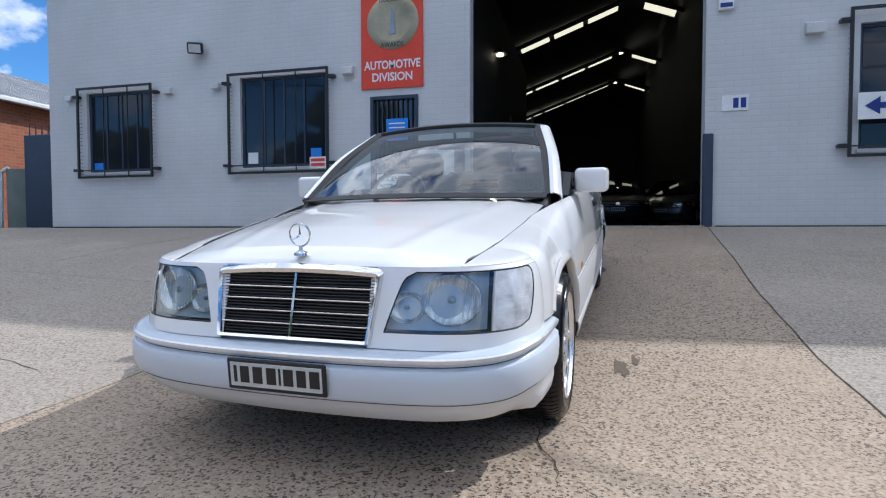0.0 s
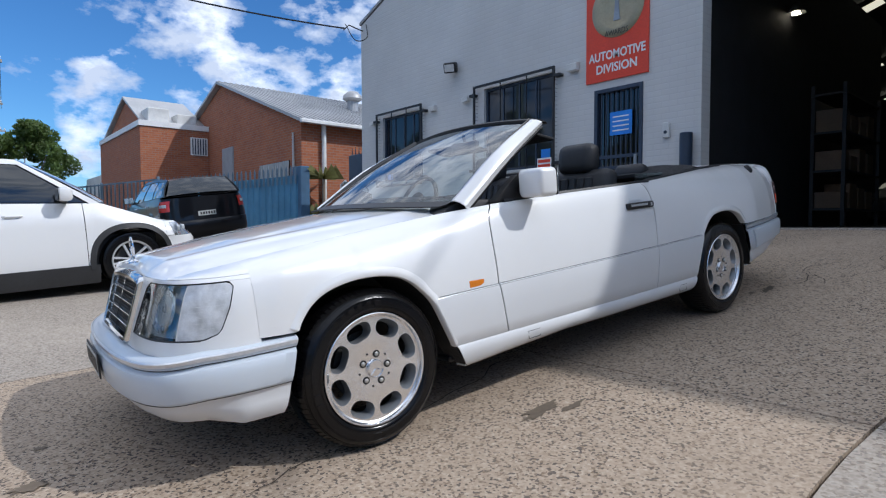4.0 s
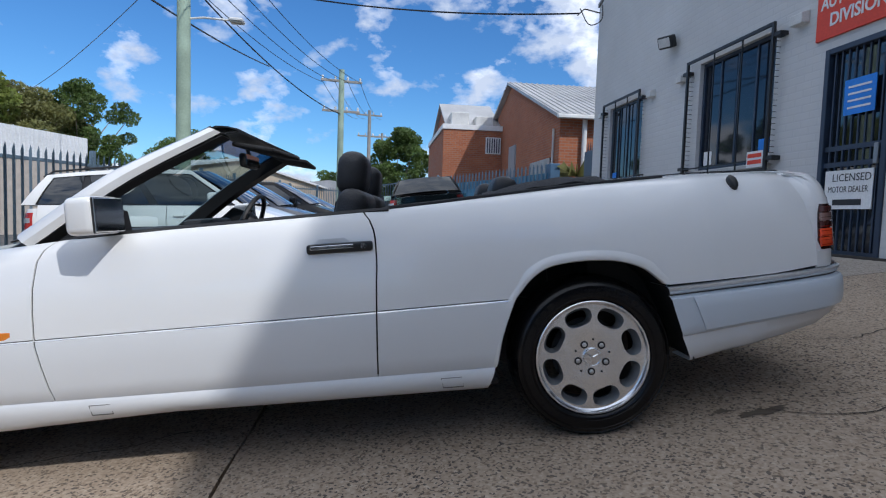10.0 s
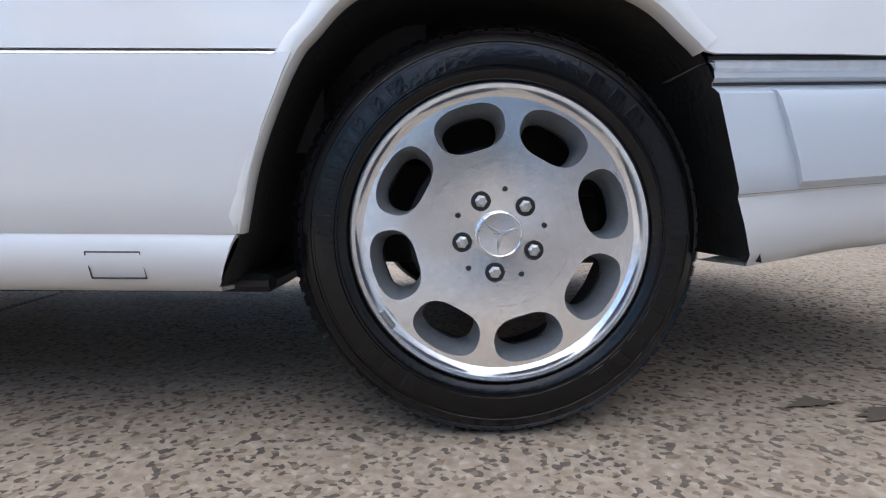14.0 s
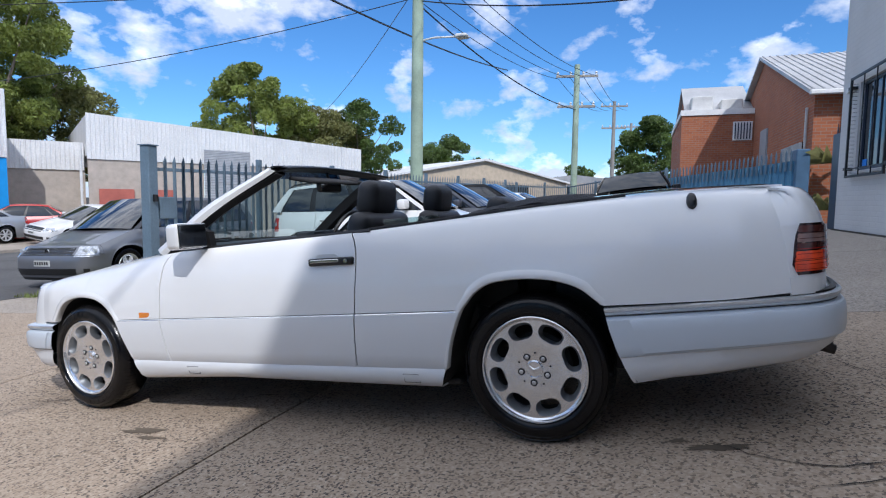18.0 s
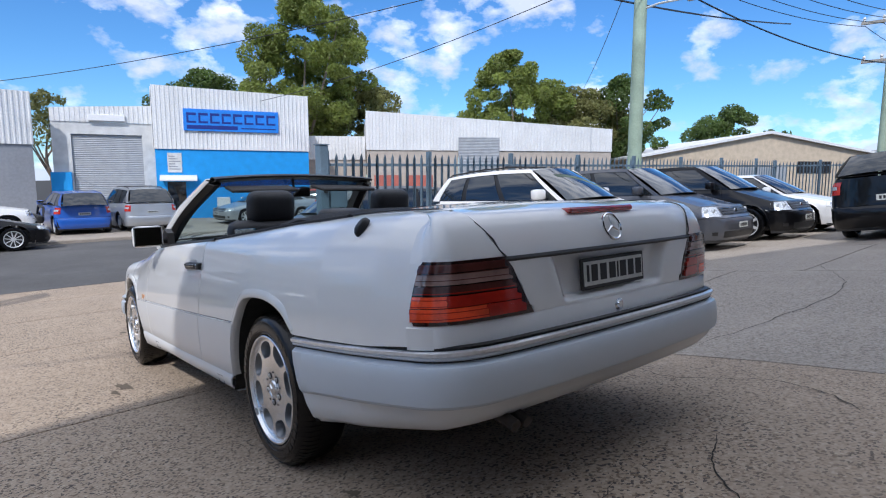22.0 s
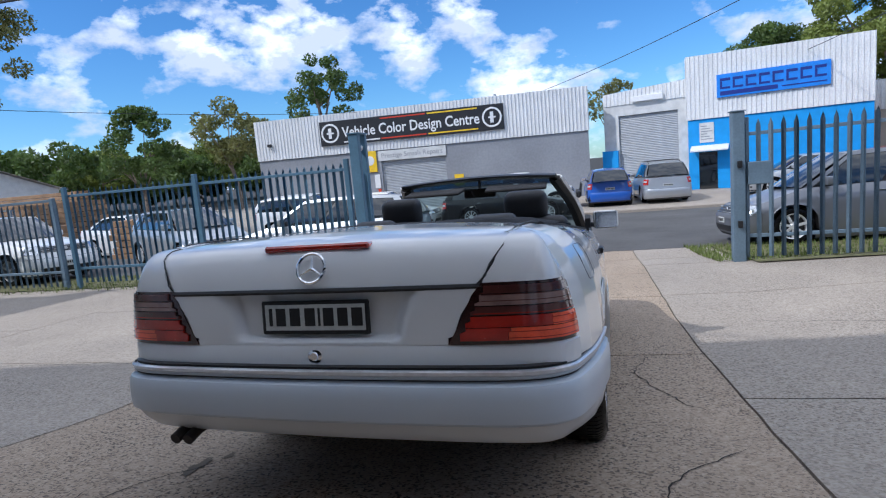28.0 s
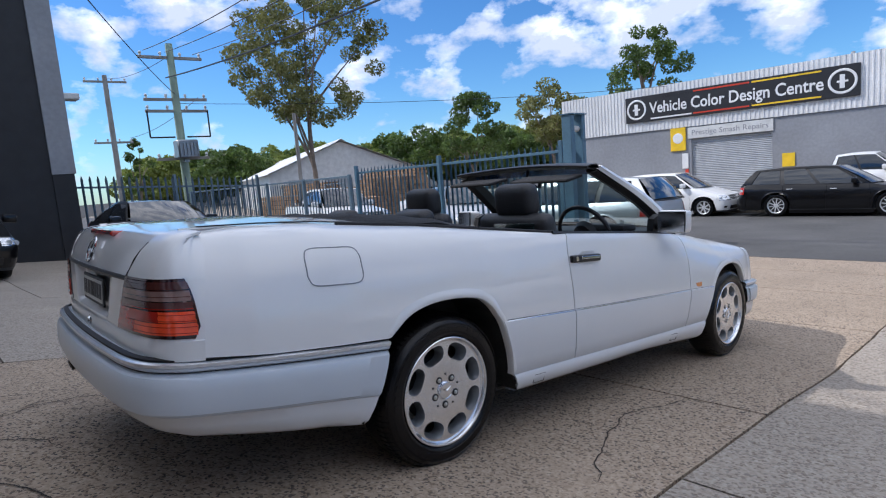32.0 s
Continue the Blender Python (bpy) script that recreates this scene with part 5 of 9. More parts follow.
# the nose: one rounded plan line at each height
def nose_x0(z):
    return half_w(-0.42) - inset(-0.42, max(0, (z - swage(-0.42)) / (top_z(-0.42) - swage(-0.42))))


nose_d = lambda z: 0.325 - (z - 0.54) * 0.33


def nose_pt(th, z, o=0.0, sgn=1):
    """th 0 at the side, a quarter turn in the middle; o outset."""
    return (sgn * (nose_x0(z) + o) * max(math.cos(th), 0) ** (2 / 5.5), -0.42 - (nose_d(z) + o) * math.sin(th), z)


def nose_th(x, z):
    return math.acos(min(1, (x / nose_x0(z)) ** 2.75))


def nose_y(x, z):
    return nose_pt(nose_th(x, z), z)[1]


def nose_patch(name, ta, tb, z0, z1, o, material, parent, sgn, label="", n=16, nz=6, thick=0.004):
    """A piece of the nose skin between two edges given by height."""
    rows = []
    for k in range(n):
        row = []
        for z in np.linspace(z0, z1, nz):
            a, b = ta(z), tb(z)
            row.append(nose_pt(a + (b - a) * k / (n - 1), z, o, sgn))
        rows.append(row)
    return skin(name, rows, material, parent, -sgn, label, thick)


lamp_line = lambda x: nose_y(min(x, 0.70), 0.75)
lamp_back = lambda z: math.asin((lerp((0.550, 0.558, 0.575, 0.65, 0.725, 0.737), (0.605, 0.562, 0.540, 0.504, 0.480, 0.492), z) - 0.42) / nose_d(z))
lamp_in = lambda z: nose_th(lerp((0.548, 0.60, 0.66, 0.70, 0.722, 0.737), (0.336, 0.352, 0.372, 0.387, 0.402, 0.435), z), z)
lamp_mid = lambda z: nose_th(0.683, z)
at_x = lambda x: (lambda z: nose_th(x, z))
flush = lambda z: 0.0
HOUSING = mat("lamp_housing", (0.66, 0.69, 0.72), 0.3, metal=0.5, var=0.15, scale=9)
REFL = mat("bright_reflector", (0.74, 0.76, 0.78), 0.16, metal=0.85, var=0.25, scale=30)
CLEARG = glass_mat("clear_lamp_glass", (0.86, 0.89, 0.90), 0.03)
CORNERL = mat("corner_lens", (0.60, 0.615, 0.63), 0.10, coat=1.0, var=0.3, scale=18)

rows = []
for k in range(44):
    v = k / 43
    row = []
    for j in range(43):
        u = -1 + 2 * j / 42
        yq = -0.70 + 1.30 * v ** 1.25
        x = u * (0.575 if v == 0 else max(0.575, min(half_w(yq) - inset(yq, 1.0) - 0.0035, lerp((0, 0.15, 0.3), (0.575, 0.60, 0.68), v))))
        yf = lamp_line(abs(x))
        yr = 0.62 - 0.20 * (1 - u * u)
        y = yf + (yr - yf) * v ** 1.25
        z = hood_z(x, max(y, -0.735))
        z = 0.753 + (z - 0.753) * min(1, (y - yf) / 0.07) ** 0.6
        row.append((x, y, z))
    rows.append(row)
t = sheet(rows)
t.normal_update()
bmesh.ops.solidify(t, geom=t.faces[:], thickness=0.008)
bmesh.ops.recalc_face_normals(t, faces=t.faces[:])
part("hood", t, PAINT, car, "", True)
for sgn in (1, -1):
    # rounded corner between hood edge and side
    th1 = nose_th(0.58, 0.75)
    yF = nose_y(0.58, 0.75)
    xe = half_w(-0.42) - inset(-0.42, 1.0)
    rows = []
    for k in range(20):
        u = k / 19
        o = Vector(nose_pt(th1 * u, 0.75))
        yi = -0.42 + (yF + 0.42) * u
        xi = xe + (0.581 - xe) * u
        zi = 0.753 + (hood_z(xi, max(yi, -0.735)) - 0.753) * max(0, min(1, (yi - yF) / 0.07)) ** 0.6
        row = []
        for j in range(8):
            v = j / 7
            row.append((sgn * (o.x + (xi - o.x) * v ** 1.35), o.y + (yi - o.y) * v ** 1.35, o.z + (zi - o.z) * v ** 0.62))
        rows.append(row)
    skin("nose_corner", rows, PAINT, car, -sgn)
    ZB, ZT = 0.551, 0.737
    nose_patch("lamp_apron", flush, at_x(0.285), 0.500, ZB - 0.003, 0.0, PAINT, car, sgn, "", 30)
    nose_patch("bumper_gap", flush, at_x(0.30), 0.455, 0.4995, -0.012, BLACK, car, sgn, "dark gap over the bumper", 26)
    nose_patch("fender_nose", flush, lamp_back, ZB - 0.003, ZT + 0.001, 0.0, PAINT, car, sgn, "", 12, 12)
    nose_patch("lamp_brow", flush, at_x(0.30), ZT + 0.001, 0.7515, 0.0, PAINT, car, sgn, "", 30, 4)
    nose_patch("grille_side", lamp_in, at_x(0.280), 0.515, ZT + 0.001, 0.0, PAINT, car, sgn, "", 8, 14)
    # headlamp behind a clear cover
    hl = nose_patch("headlamp", lamp_mid, lamp_in, ZB, ZT, -0.034, HOUSING, car, sgn, "clear rectangular headlamp with a large and a small reflector", 14, 12)
    for x, z, r in ((0.566, 0.646, 0.084), (0.415, 0.622, 0.054)):
        q = Vector(nose_pt(nose_th(x, z), z, -0.030, sgn))
        lean = Matrix.Translation(q) @ Matrix.Rotation(radians(-90 + sgn * 8), 4, "Z") @ Matrix.Rotation(radians(-16), 4, "Y") @ Matrix.Diagonal((1, r * 1.16, r * 0.98, 1))
        o = part("reflector", lathe([(0.0, -0.012), (0.35, -0.008), (0.75, 0.002), (0.95, 0.012), (1.0, 0.016), (1.04, 0.006)], 28), REFL, hl, "", True)
        o.matrix_local = lean
        o = part("bulb_shield", lathe([(0.0, 0.010), (0.13, 0.008), (0.16, -0.004)], 14), LENS, hl, "", True)
        o.matrix_local = lean
    cg = nose_patch("cover_glass", lamp_mid, lamp_in, ZB, ZT, -0.001, CLEARG, hl, sgn, "", 14, 10, 0.002)
    cg.visible_shadow = False
    part("lamp_web", tube([nose_pt(lamp_mid(z), z, -0.004, sgn) for z in np.linspace(ZB + 0.001, ZT - 0.001, 6)], 0.006, 6), GREYP, hl)
    for q in (0.30, 0.36, 0.42, 0.60, 0.64, 0.68, 0.72, 0.76, 0.80, 0.84):
        part("lens_line", tube([nose_pt(lamp_in(z) * q + lamp_mid(z) * (1 - q), z, -0.004, sgn) for z in np.linspace(ZB + 0.02, ZT - 0.03, 6)], 0.0009, 4), GREYP, hl)
    il = nose_patch("corner_lamp", lambda z: lamp_back(z) + 0.012, lambda z: lamp_mid(z) - 0.008, ZB + 0.002, ZT - 0.002, -0.003, CORNERL, car, sgn, "pale clear corner indicator", 14, 12)
    for z in np.linspace(0.570, 0.718, 9):
        a, b = lamp_back(z) + 0.06, lamp_mid(z) - 0.04
        part("rib", tube([nose_pt(a + (b - a) * q, z, -0.001, sgn) for q in np.linspace(0, 1, 8)], 0.0022, 4), GREYP, il)
    rim_ = [nose_pt(lamp_in(z), z, 0.0, sgn) for z in np.linspace(ZB, ZT, 12)]
    a, b = lamp_in(ZT), lamp_back(ZT)
    rim_ += [nose_pt(a + (b - a) * q, ZT + 0.0005, 0.0, sgn) for q in np.linspace(0.05, 0.97, 16)]
    rim_ += [nose_pt(lamp_back(z), z, 0.0, sgn) for z in np.linspace(ZT - 0.006, ZB + 0.002, 14)]
    a, b = lamp_back(ZB), lamp_in(ZB)
    rim_ += [nose_pt(a + (b - a) * q, ZB - 0.0005, 0.0, sgn) for q in np.linspace(0.03, 1.0, 16)]
    part("lamp_surround", tube(rim_, 0.0036, 5), BLACK, car, "thin black lamp seal")

# grille
PLASD = mat("grille_plastic", (0.035, 0.036, 0.038), 0.4)
g_y = lambda z: -0.766 + (z - 0.508) * 0.33        # the grille leans back
gr = part("grille", prism([(g_y(0.515) + 0.028, 0.515), (g_y(0.742) + 0.028, 0.742), (-0.60, 0.742), (-0.60, 0.515)], "x", -0.290, 0.290), BLACK, car, "black grille with chrome frame and slats")
fr = bmesh.new()
arc = np.linspace(-1, 1, 9)
GP = [(0.310 * u, 0.7465 + 0.013 * (1 - u * u)) for u in arc] + [(0.324, 0.735), (0.297, 0.512)] + [(0.289 * u, 0.508) for u in (1, 0, -1)] + [(-0.297, 0.512), (-0.324, 0.735)]
GI = [(0.295 * u, 0.7215 + 0.010 * (1 - u * u)) for u in arc] + [(0.302, 0.716), (0.281, 0.526)] + [(0.275 * u, 0.523) for u in (1, 0, -1)] + [(-0.281, 0.526), (-0.302, 0.716)]
vo = [fr.verts.new((x, g_y(z), z)) for x, z in GP]
vm = [fr.verts.new(((x + u) / 2, g_y((z + w) / 2) - 0.013, (z + w) / 2)) for (x, z), (u, w) in zip(GP, GI)]
vi = [fr.verts.new((x, g_y(z) - 0.007, z)) for x, z in GI]
vj = [fr.verts.new((x, g_y(z) + 0.022, z)) for x, z in GI]
vb = [fr.verts.new((x * 1.01, -0.62, z)) for x, z in GP]
for k in range(len(GP)):
    j = (k + 1) % len(GP)
    for u, w in ((vb, vo), (vo, vm), (vm, vi), (vi, vj)):
        fr.faces.new((u[k], u[j], w[j], w[k]))
bmesh.ops.recalc_face_normals(fr, faces=fr.faces[:])
part("grille_frame", fr, CHROME, gr, "chrome radiator frame", True)
g_w = lambda z: 0.275 + (z - 0.523) * 0.11
for k in range(1, 5):
    z = 0.523 + k * 0.0397
    part("slat", B(-g_w(z), g_w(z), g_y(z) - 0.004, g_y(z) + 0.012, z - 0.0022, z + 0.0022, 0.0008), CHROME, gr)
for k in range(20):
    z = 0.5285 + k * 0.00993
    part("louvre", B(-g_w(z), g_w(z), g_y(z) + 0.006, g_y(z) + 0.022, z - 0.0016, z + 0.0016), PLASD, gr)
part("centre_bar", prism([(g_y(0.523) - 0.006, 0.523), (g_y(0.730) - 0.006, 0.730), (g_y(0.730) + 0.02, 0.730), (g_y(0.523) + 0.02, 0.523)], "x", -0.0045, 0.0045), CHROME, gr)


def star(r, tr):
    """A ring with three spokes."""
    t = tube([(r * math.cos(a), 0, r * math.sin(a)) for a in np.linspace(0, 2 * math.pi, 29)], tr, 6)
    for k in range(3):
        a = radians(90 + 120 * k)
        b = bmesh.new()
        q = [b.verts.new(p) for p in ((0.16 * r * math.cos(a + 2.1), 0, 0.16 * r * math.sin(a + 2.1)), (r * math.cos(a), 0, r * math.sin(a)), (0.16 * r * math.cos(a - 2.1), 0, 0.16 * r * math.sin(a - 2.1)), (0, -0.3 * tr - 0.004, 0), (0, 0.3 * tr + 0.004, 0))]
        for f in ((0, 1, 3), (1, 2, 3), (1, 0, 4), (2, 1, 4)):
            b.faces.new([q[i] for i in f])
        join(t, b)
    return t


st = part("hood_emblem", star(0.040, 0.0035), CHROME, car, "upright chrome ring emblem", True)
st.location = (0.0, -0.66, 0.856)
part("emblem_base", lathe([(0.0, 0.03), (0.006, 0.028), (0.008, 0.012), (0.024, 0.004), (0.026, -0.004)], 16, m=Matrix.Translation((0, -0.66, 0.790)) @ pose(0, 0, 0, 0, -90, 0)), CHROME, car, "", True)
st = part("boot_emblem", star(0.047, 0.005), CHROME, car, "flat chrome ring emblem", True)
st.matrix_local = pose(0.0, 3.798, 0.902, 18, 0, 0)
for x in (-0.2, 0.2):
    part("washer_jet", B(x - 0.018, x + 0.018, 0.395, 0.425, hood_z(x, 0.41) + 0.001, hood_z(x, 0.41) + 0.016, 0.005), BLACK, car)


def bumper(name, plan, prof, parent, material, label="", drop=None, slant=0.0, y_end=0.0, ztop=0.6, tuck=None, closed=False, curve=0.0):
    """A moulding drawn along a plan line; prof gives (outset, z)."""
    N = 91
    P = spline([(x, y, 0) for x, y in plan] + [(-x, y, 0) for x, y in plan[-2::-1]], N)
    rows = []
    for i, p in enumerate(P):
        d = (P[min(i + 1, N - 1)] - P[max(i - 1, 0)]).normalized()
        n = Vector((d.y, -d.x, 0))
        if n.dot(p - Vector((0, 1.4, 0))) < 0:
            n = -n
        k = slant * max(0, 1 - abs(p.y - y_end) / 0.25)
        row = []
        for o, z in prof:
            o += tuck(p, z) if tuck else 0
            row.append((p.x + n.x * o, p.y + n.y * o + k * (ztop - z) * (1 + curve * (ztop - z)), z + (drop(p, z) if drop else 0)))
        if closed and i in (0, N - 1):
            end = [(q[0] - n.x * 0.012, q[1], q[2]) for q in row]
            rows += [end, row] if i == 0 else [row, end]
        else:
            rows.append(row)
    t = sheet(rows)
    bmesh.ops.recalc_face_normals(t, faces=t.faces[:])
    return part(name, t, material, parent, label, True)


FP = [(0.838, -0.297), (0.832, -0.40), (0.819, -0.52), (0.787, -0.63), (0.724, -0.715), (0.61, -0.772), (0.45, -0.808), (0.25, -0.826), (0, -0.833)]
FP2 = [(0.836, -0.335)] + FP[1:]


def front_lift(p, z):
    """The bumper dips towards the middle; its lip steps up ahead of the wheel spat."""
    if z < 0.357:
        return 0.024 * min(1, max(0, (-p.y - 0.50) / 0.14)) * min(1, (0.357 - z) / 0.07) - 0.010 * min(1, max(0, (-p.y - 0.70) / 0.1))
    return -0.018 * min(1, max(0, (-p.y - 0.62) / 0.16))


front_tuck = lambda p, z: -0.034 * min(1, max(0, (-p.y - 0.50) / 0.12)) * min(1, max(0, (0.357 - z) / 0.11)) ** 1.2
FA = dict(drop=front_lift, slant=-0.257, y_end=-0.297, ztop=0.52)
fb = bumper("front_bumper", FP, [(-0.12, 0.514), (-0.035, 0.517), (-0.008, 0.512), (0.001, 0.503), (0.002, 0.489), (-0.003, 0.482), (-0.012, 0.478), (-0.006, 0.472), (0.004, 0.464), (0.007, 0.44), (0.006, 0.385), (0.0, 0.362), (-0.006, 0.357)], car, BUMP, "silver-white ribbed bumper", **FA)
bumper("bumper_pad", FP2, [(0.000, 0.470), (0.009, 0.466), (0.014, 0.456), (0.016, 0.43), (0.014, 0.39), (0.008, 0.368), (-0.002, 0.364)], fb, BUMP, "proud bumper face", front_lift, -0.36, -0.335, 0.51, closed=True)
bumper("bumper_lip", FP, [(-0.006, 0.3565), (-0.009, 0.352), (-0.008, 0.31), (-0.016, 0.272), (-0.040, 0.243), (-0.14, 0.238)], fb, CLAD, "white lower lip", tuck=front_tuck, **FA)
RP = [(0.866, 3.012), (0.856, 3.2), (0.838, 3.42), (0.808, 3.60), (0.768, 3.735), (0.665, 3.815), (0.45, 3.845), (0, 3.858)]
RP2 = [(0.862, 3.100)] + RP[1:]
tail_drop = lambda p, z: lerp((0.262, 0.378, 0.5, 0.6), (0.090, 0.060, 0.032, 0.026), z) * min(1, max(0, (p.y - 3.012) / 0.84))
tail_tuck = lambda p, z: -0.055 * min(1, max(0, (p.y - 3.35) / 0.4)) * min(1, max(0, (0.378 - z) / 0.115)) ** 1.3
RA = dict(drop=tail_drop, slant=0.15, y_end=3.012, ztop=0.574, curve=3.4)
rb = bumper("rear_bumper", RP, [(-0.16, 0.570), (-0.04, 0.572), (-0.012, 0.569), (-0.003, 0.561), (-0.002, 0.545), (-0.012, 0.539), (-0.013, 0.534), (-0.006, 0.530), (0.004, 0.522), (0.007, 0.48), (0.006, 0.42), (0.002, 0.388), (-0.004, 0.3785)], car, BUMP, "silver-white ribbed bumper", **RA)
bumper("bumper_pad", RP2, [(0.000, 0.528), (0.009, 0.524), (0.014, 0.514), (0.0165, 0.48), (0.015, 0.42), (0.010, 0.392), (0.000, 0.386)], rb, BUMP, "proud bumper face", tail_drop, 0.34, 3.100, 0.535, closed=True)
bumper("bumper_lip", RP, [(-0.004, 0.378), (-0.008, 0.374), (-0.012, 0.335), (-0.026, 0.288), (-0.050, 0.268), (-0.2, 0.264)], rb, CLAD, "white lower bumper skin", tuck=tail_tuck, **RA)
bumper("bumper_strip", FP, [(-0.002, 0.508), (0.005, 0.504), (0.005, 0.494), (0.000, 0.490)], fb, ALLOY, "bright moulding", **FA)
bumper("bumper_strip", RP, [(-0.005, 0.570), (0.003, 0.566), (0.003, 0.557), (-0.003, 0.552)], rb, ALLOY, "bright moulding", **RA)
bumper("strip_seam", RP, [(-0.013, 0.5395), (-0.0095, 0.539), (-0.0095, 0.536), (-0.013, 0.5355)], rb, STEELD, "dark seam", **RA)
bumper("strip_seam", FP, [(-0.012, 0.4805), (-0.0085, 0.480), (-0.0085, 0.477), (-0.012, 0.4765)], fb, STEELD, "dark seam", **FA)
bumper("lip_seam", FP, [(-0.006, 0.3595), (-0.002, 0.3588), (-0.002, 0.3572), (-0.006, 0.3571)], fb, STEELD, "dark seam", **FA)
bumper("bumper_gap", RP, [(-0.03, 0.5815), (-0.013, 0.578), (-0.013, 0.571), (-0.03, 0.569)], rb, BLACK, "dark gap", **RA)
# tail: corner pieces, lamps, panel, lid
LAMPK = mat("lamp_frame", (0.035, 0.008, 0.007), 0.15, coat=1.0)
TP = [(0.790, 3.645), (0.768, 3.70), (0.730, 3.742), (0.645, 3.773), (0.45, 3.795), (0, 3.805)]
TS = spline([(x, y, 0) for x, y in TP], 81)


side_k = lambda s: min(1, s / (min(range(81), key=lambda i: abs(TS[i].x - 0.70)) / 80))


def tail_pt(s, o, z, sgn):
    """s 0 at the side, 1 in the middle; o outset."""
    i = min(max(s * 80, 0), 80)
    a, b = TS[int(i)], TS[min(int(i) + 1, 80)]
    p = a.lerp(b, i - int(i))
    if z > 0.60:  # lean in towards the shoulder as the side does
        o = o - inset(3.65, min(1, max(0, (z - swage(3.65)) / (top_z(3.65) - swage(3.65))))) * (1 - side_k(s))
    d = (TS[min(int(i) + 2, 80)] - TS[max(int(i) - 1, 0)]).normalized()
    n = Vector((-d.y, d.x, 0))
    if n.y < 0 or (int(i) == 0 and n.x < 0):
        n = -n
    return (sgn * (p.x + n.x * o), p.y + n.y * o, z)


def s_of(x):
    """The parameter at which the tail line reaches a half width."""
    return min(range(81), key=lambda i: abs(TS[i].x - x)) / 80


TAILC = ((0.0, 0.836), (-0.004, 0.86), (-0.014, 0.89), (-0.028, 0.917), (-0.046, 0.940), (-0.070, 0.956), (-0.105, 0.966), (-0.155, 0.972))
lid_w = lambda z: 0.522 + (z - 0.836) * 0.70


def tail_face(s, o, z, sgn):
    """The upper tail, leaning forward towards the middle."""
    p = tail_pt(s, o * (1 - 0.35 * s) * side_k(s), z, sgn)
    return (p[0], p[1] - 0.10 * (z - 0.836) * s, z + (0.012 * s * max(0, (z - 0.836) / 0.136)))


for sgn in (1, -1):
    # strip under the lamps and centre panel
    rows = [[tail_pt(s, o, z, sgn) for o, z in ((-0.01, 0.595), (0.0, 0.60), (0.002, 0.655), (-0.003, 0.662))] for s in np.linspace(0, 1, 40)]
    skin("tail_strip", rows, PAINT, car, sgn)
    rows = []
    for k in range(56):
        u = k / 55
        row = []
        for z in (0.664, 0.669, 0.674, 0.679, 0.684, 0.690, 0.70, 0.75, 0.80, 0.828):
            a = s_of(0.425 + (z - 0.664) * 0.62)
            s = a + (1 - a) * u
            x = abs(tail_pt(s, 0, z, 1)[0])
            e = min(1, max(0, (0.290 + (z - 0.664) * 0.33 - x) / 0.05)) * min(1, max(0, (z - 0.667) / 0.022))
            row.append(tail_pt(s, -0.034 * e * e * (3 - 2 * e), z, sgn))
        rows.append(row)
    skin("tail_panel", rows, PAINT, car, sgn)
    rows = [[tail_pt(s, 0.0, z, sgn) for z in (0.655, 0.72, 0.78, 0.842)] for s in np.linspace(0, s_of(0.70), 10)]
    skin("tail_side", rows, PAINT, car, sgn)
    s_side = lambda z: min(range(81), key=lambda i: abs(TS[i].y - lerp((0.664, 0.675, 0.70, 0.83, 0.842), (3.668, 3.655, 3.655, 3.684, 3.70), z)) + (99 if TS[i].x < 0.70 else 0)) / 80
    # lamp in bands: smoked top, red lower, dark frame
    def lamp(name, z0, z1, u0, u1, material, o, parent, label="", n=16):
        rows = []
        for k in range(n):
            u = u0 + (u1 - u0) * k / (n - 1)
            row = []
            for j in range(6):
                z = z0 + (z1 - z0) * j / 5
                a, b = s_side(z), s_of(0.418 + (z - 0.664) * 0.62)
                row.append(tail_pt(a + (b - a) * u, o, z, sgn))
            rows.append(row)
        return skin(name, rows, material, parent, sgn, label)
    tl = lamp("tail_lamp", 0.664, 0.842, 0.0, 1.0, LAMPK, 0.003, car, "smoked red wraparound tail lamp")
    for a, b, c, d, mt in ((0.676, 0.712, 0.03, 0.80, REDB), (0.676, 0.712, 0.803, 0.97, REDL), (0.714, 0.746, 0.03, 0.50, REDB), (0.714, 0.746, 0.503, 0.97, REDL), (0.750, 0.774, 0.03, 0.97, SMOKE), (0.777, 0.808, 0.03, 0.97, SMOKEC), (0.811, 0.834, 0.03, 0.97, SMOKE)):
        lamp("lens", a, b, c, d, mt, 0.010, tl)
    for k in range(9):
        z = 0.683 + 0.0178 * k
        lamp("lens_rib", z - 0.0011, z + 0.0011, 0.04, 0.96, REDL if z < 0.755 else SMOKE, 0.0116, tl)
    # glint painted on as a small pale patch of lens
    lamp("bulb_glint", 0.772, 0.806, 0.10, 0.15, SMOKEC, 0.0112, tl)
    # corner over the lamp up to the shoulder
    rows = []
    for u in np.linspace(0, 1, 22):
        col = []
        for o, z in TAILC:
            s = u * s_of(lid_w(z) + 0.006)
            col.append(tail_face(s, o, z, sgn))
        rows.append(col)
    skin("tail_corner", rows, PAINT, car, sgn)
    # deck beside the lid
    rows = []
    for k in range(14):
        y = 2.86 + 0.80 * k / 13
        xo = half_w(y) - inset(y, 1.0)
        xi = 0.615
        rows.append([(sgn * (xo + (xi - xo) * u), y, top_z(y) + 0.010 * u) for u in (0, 0.33, 0.67, 1)])
    skin("deck_side", rows, PAINT, car, -sgn)

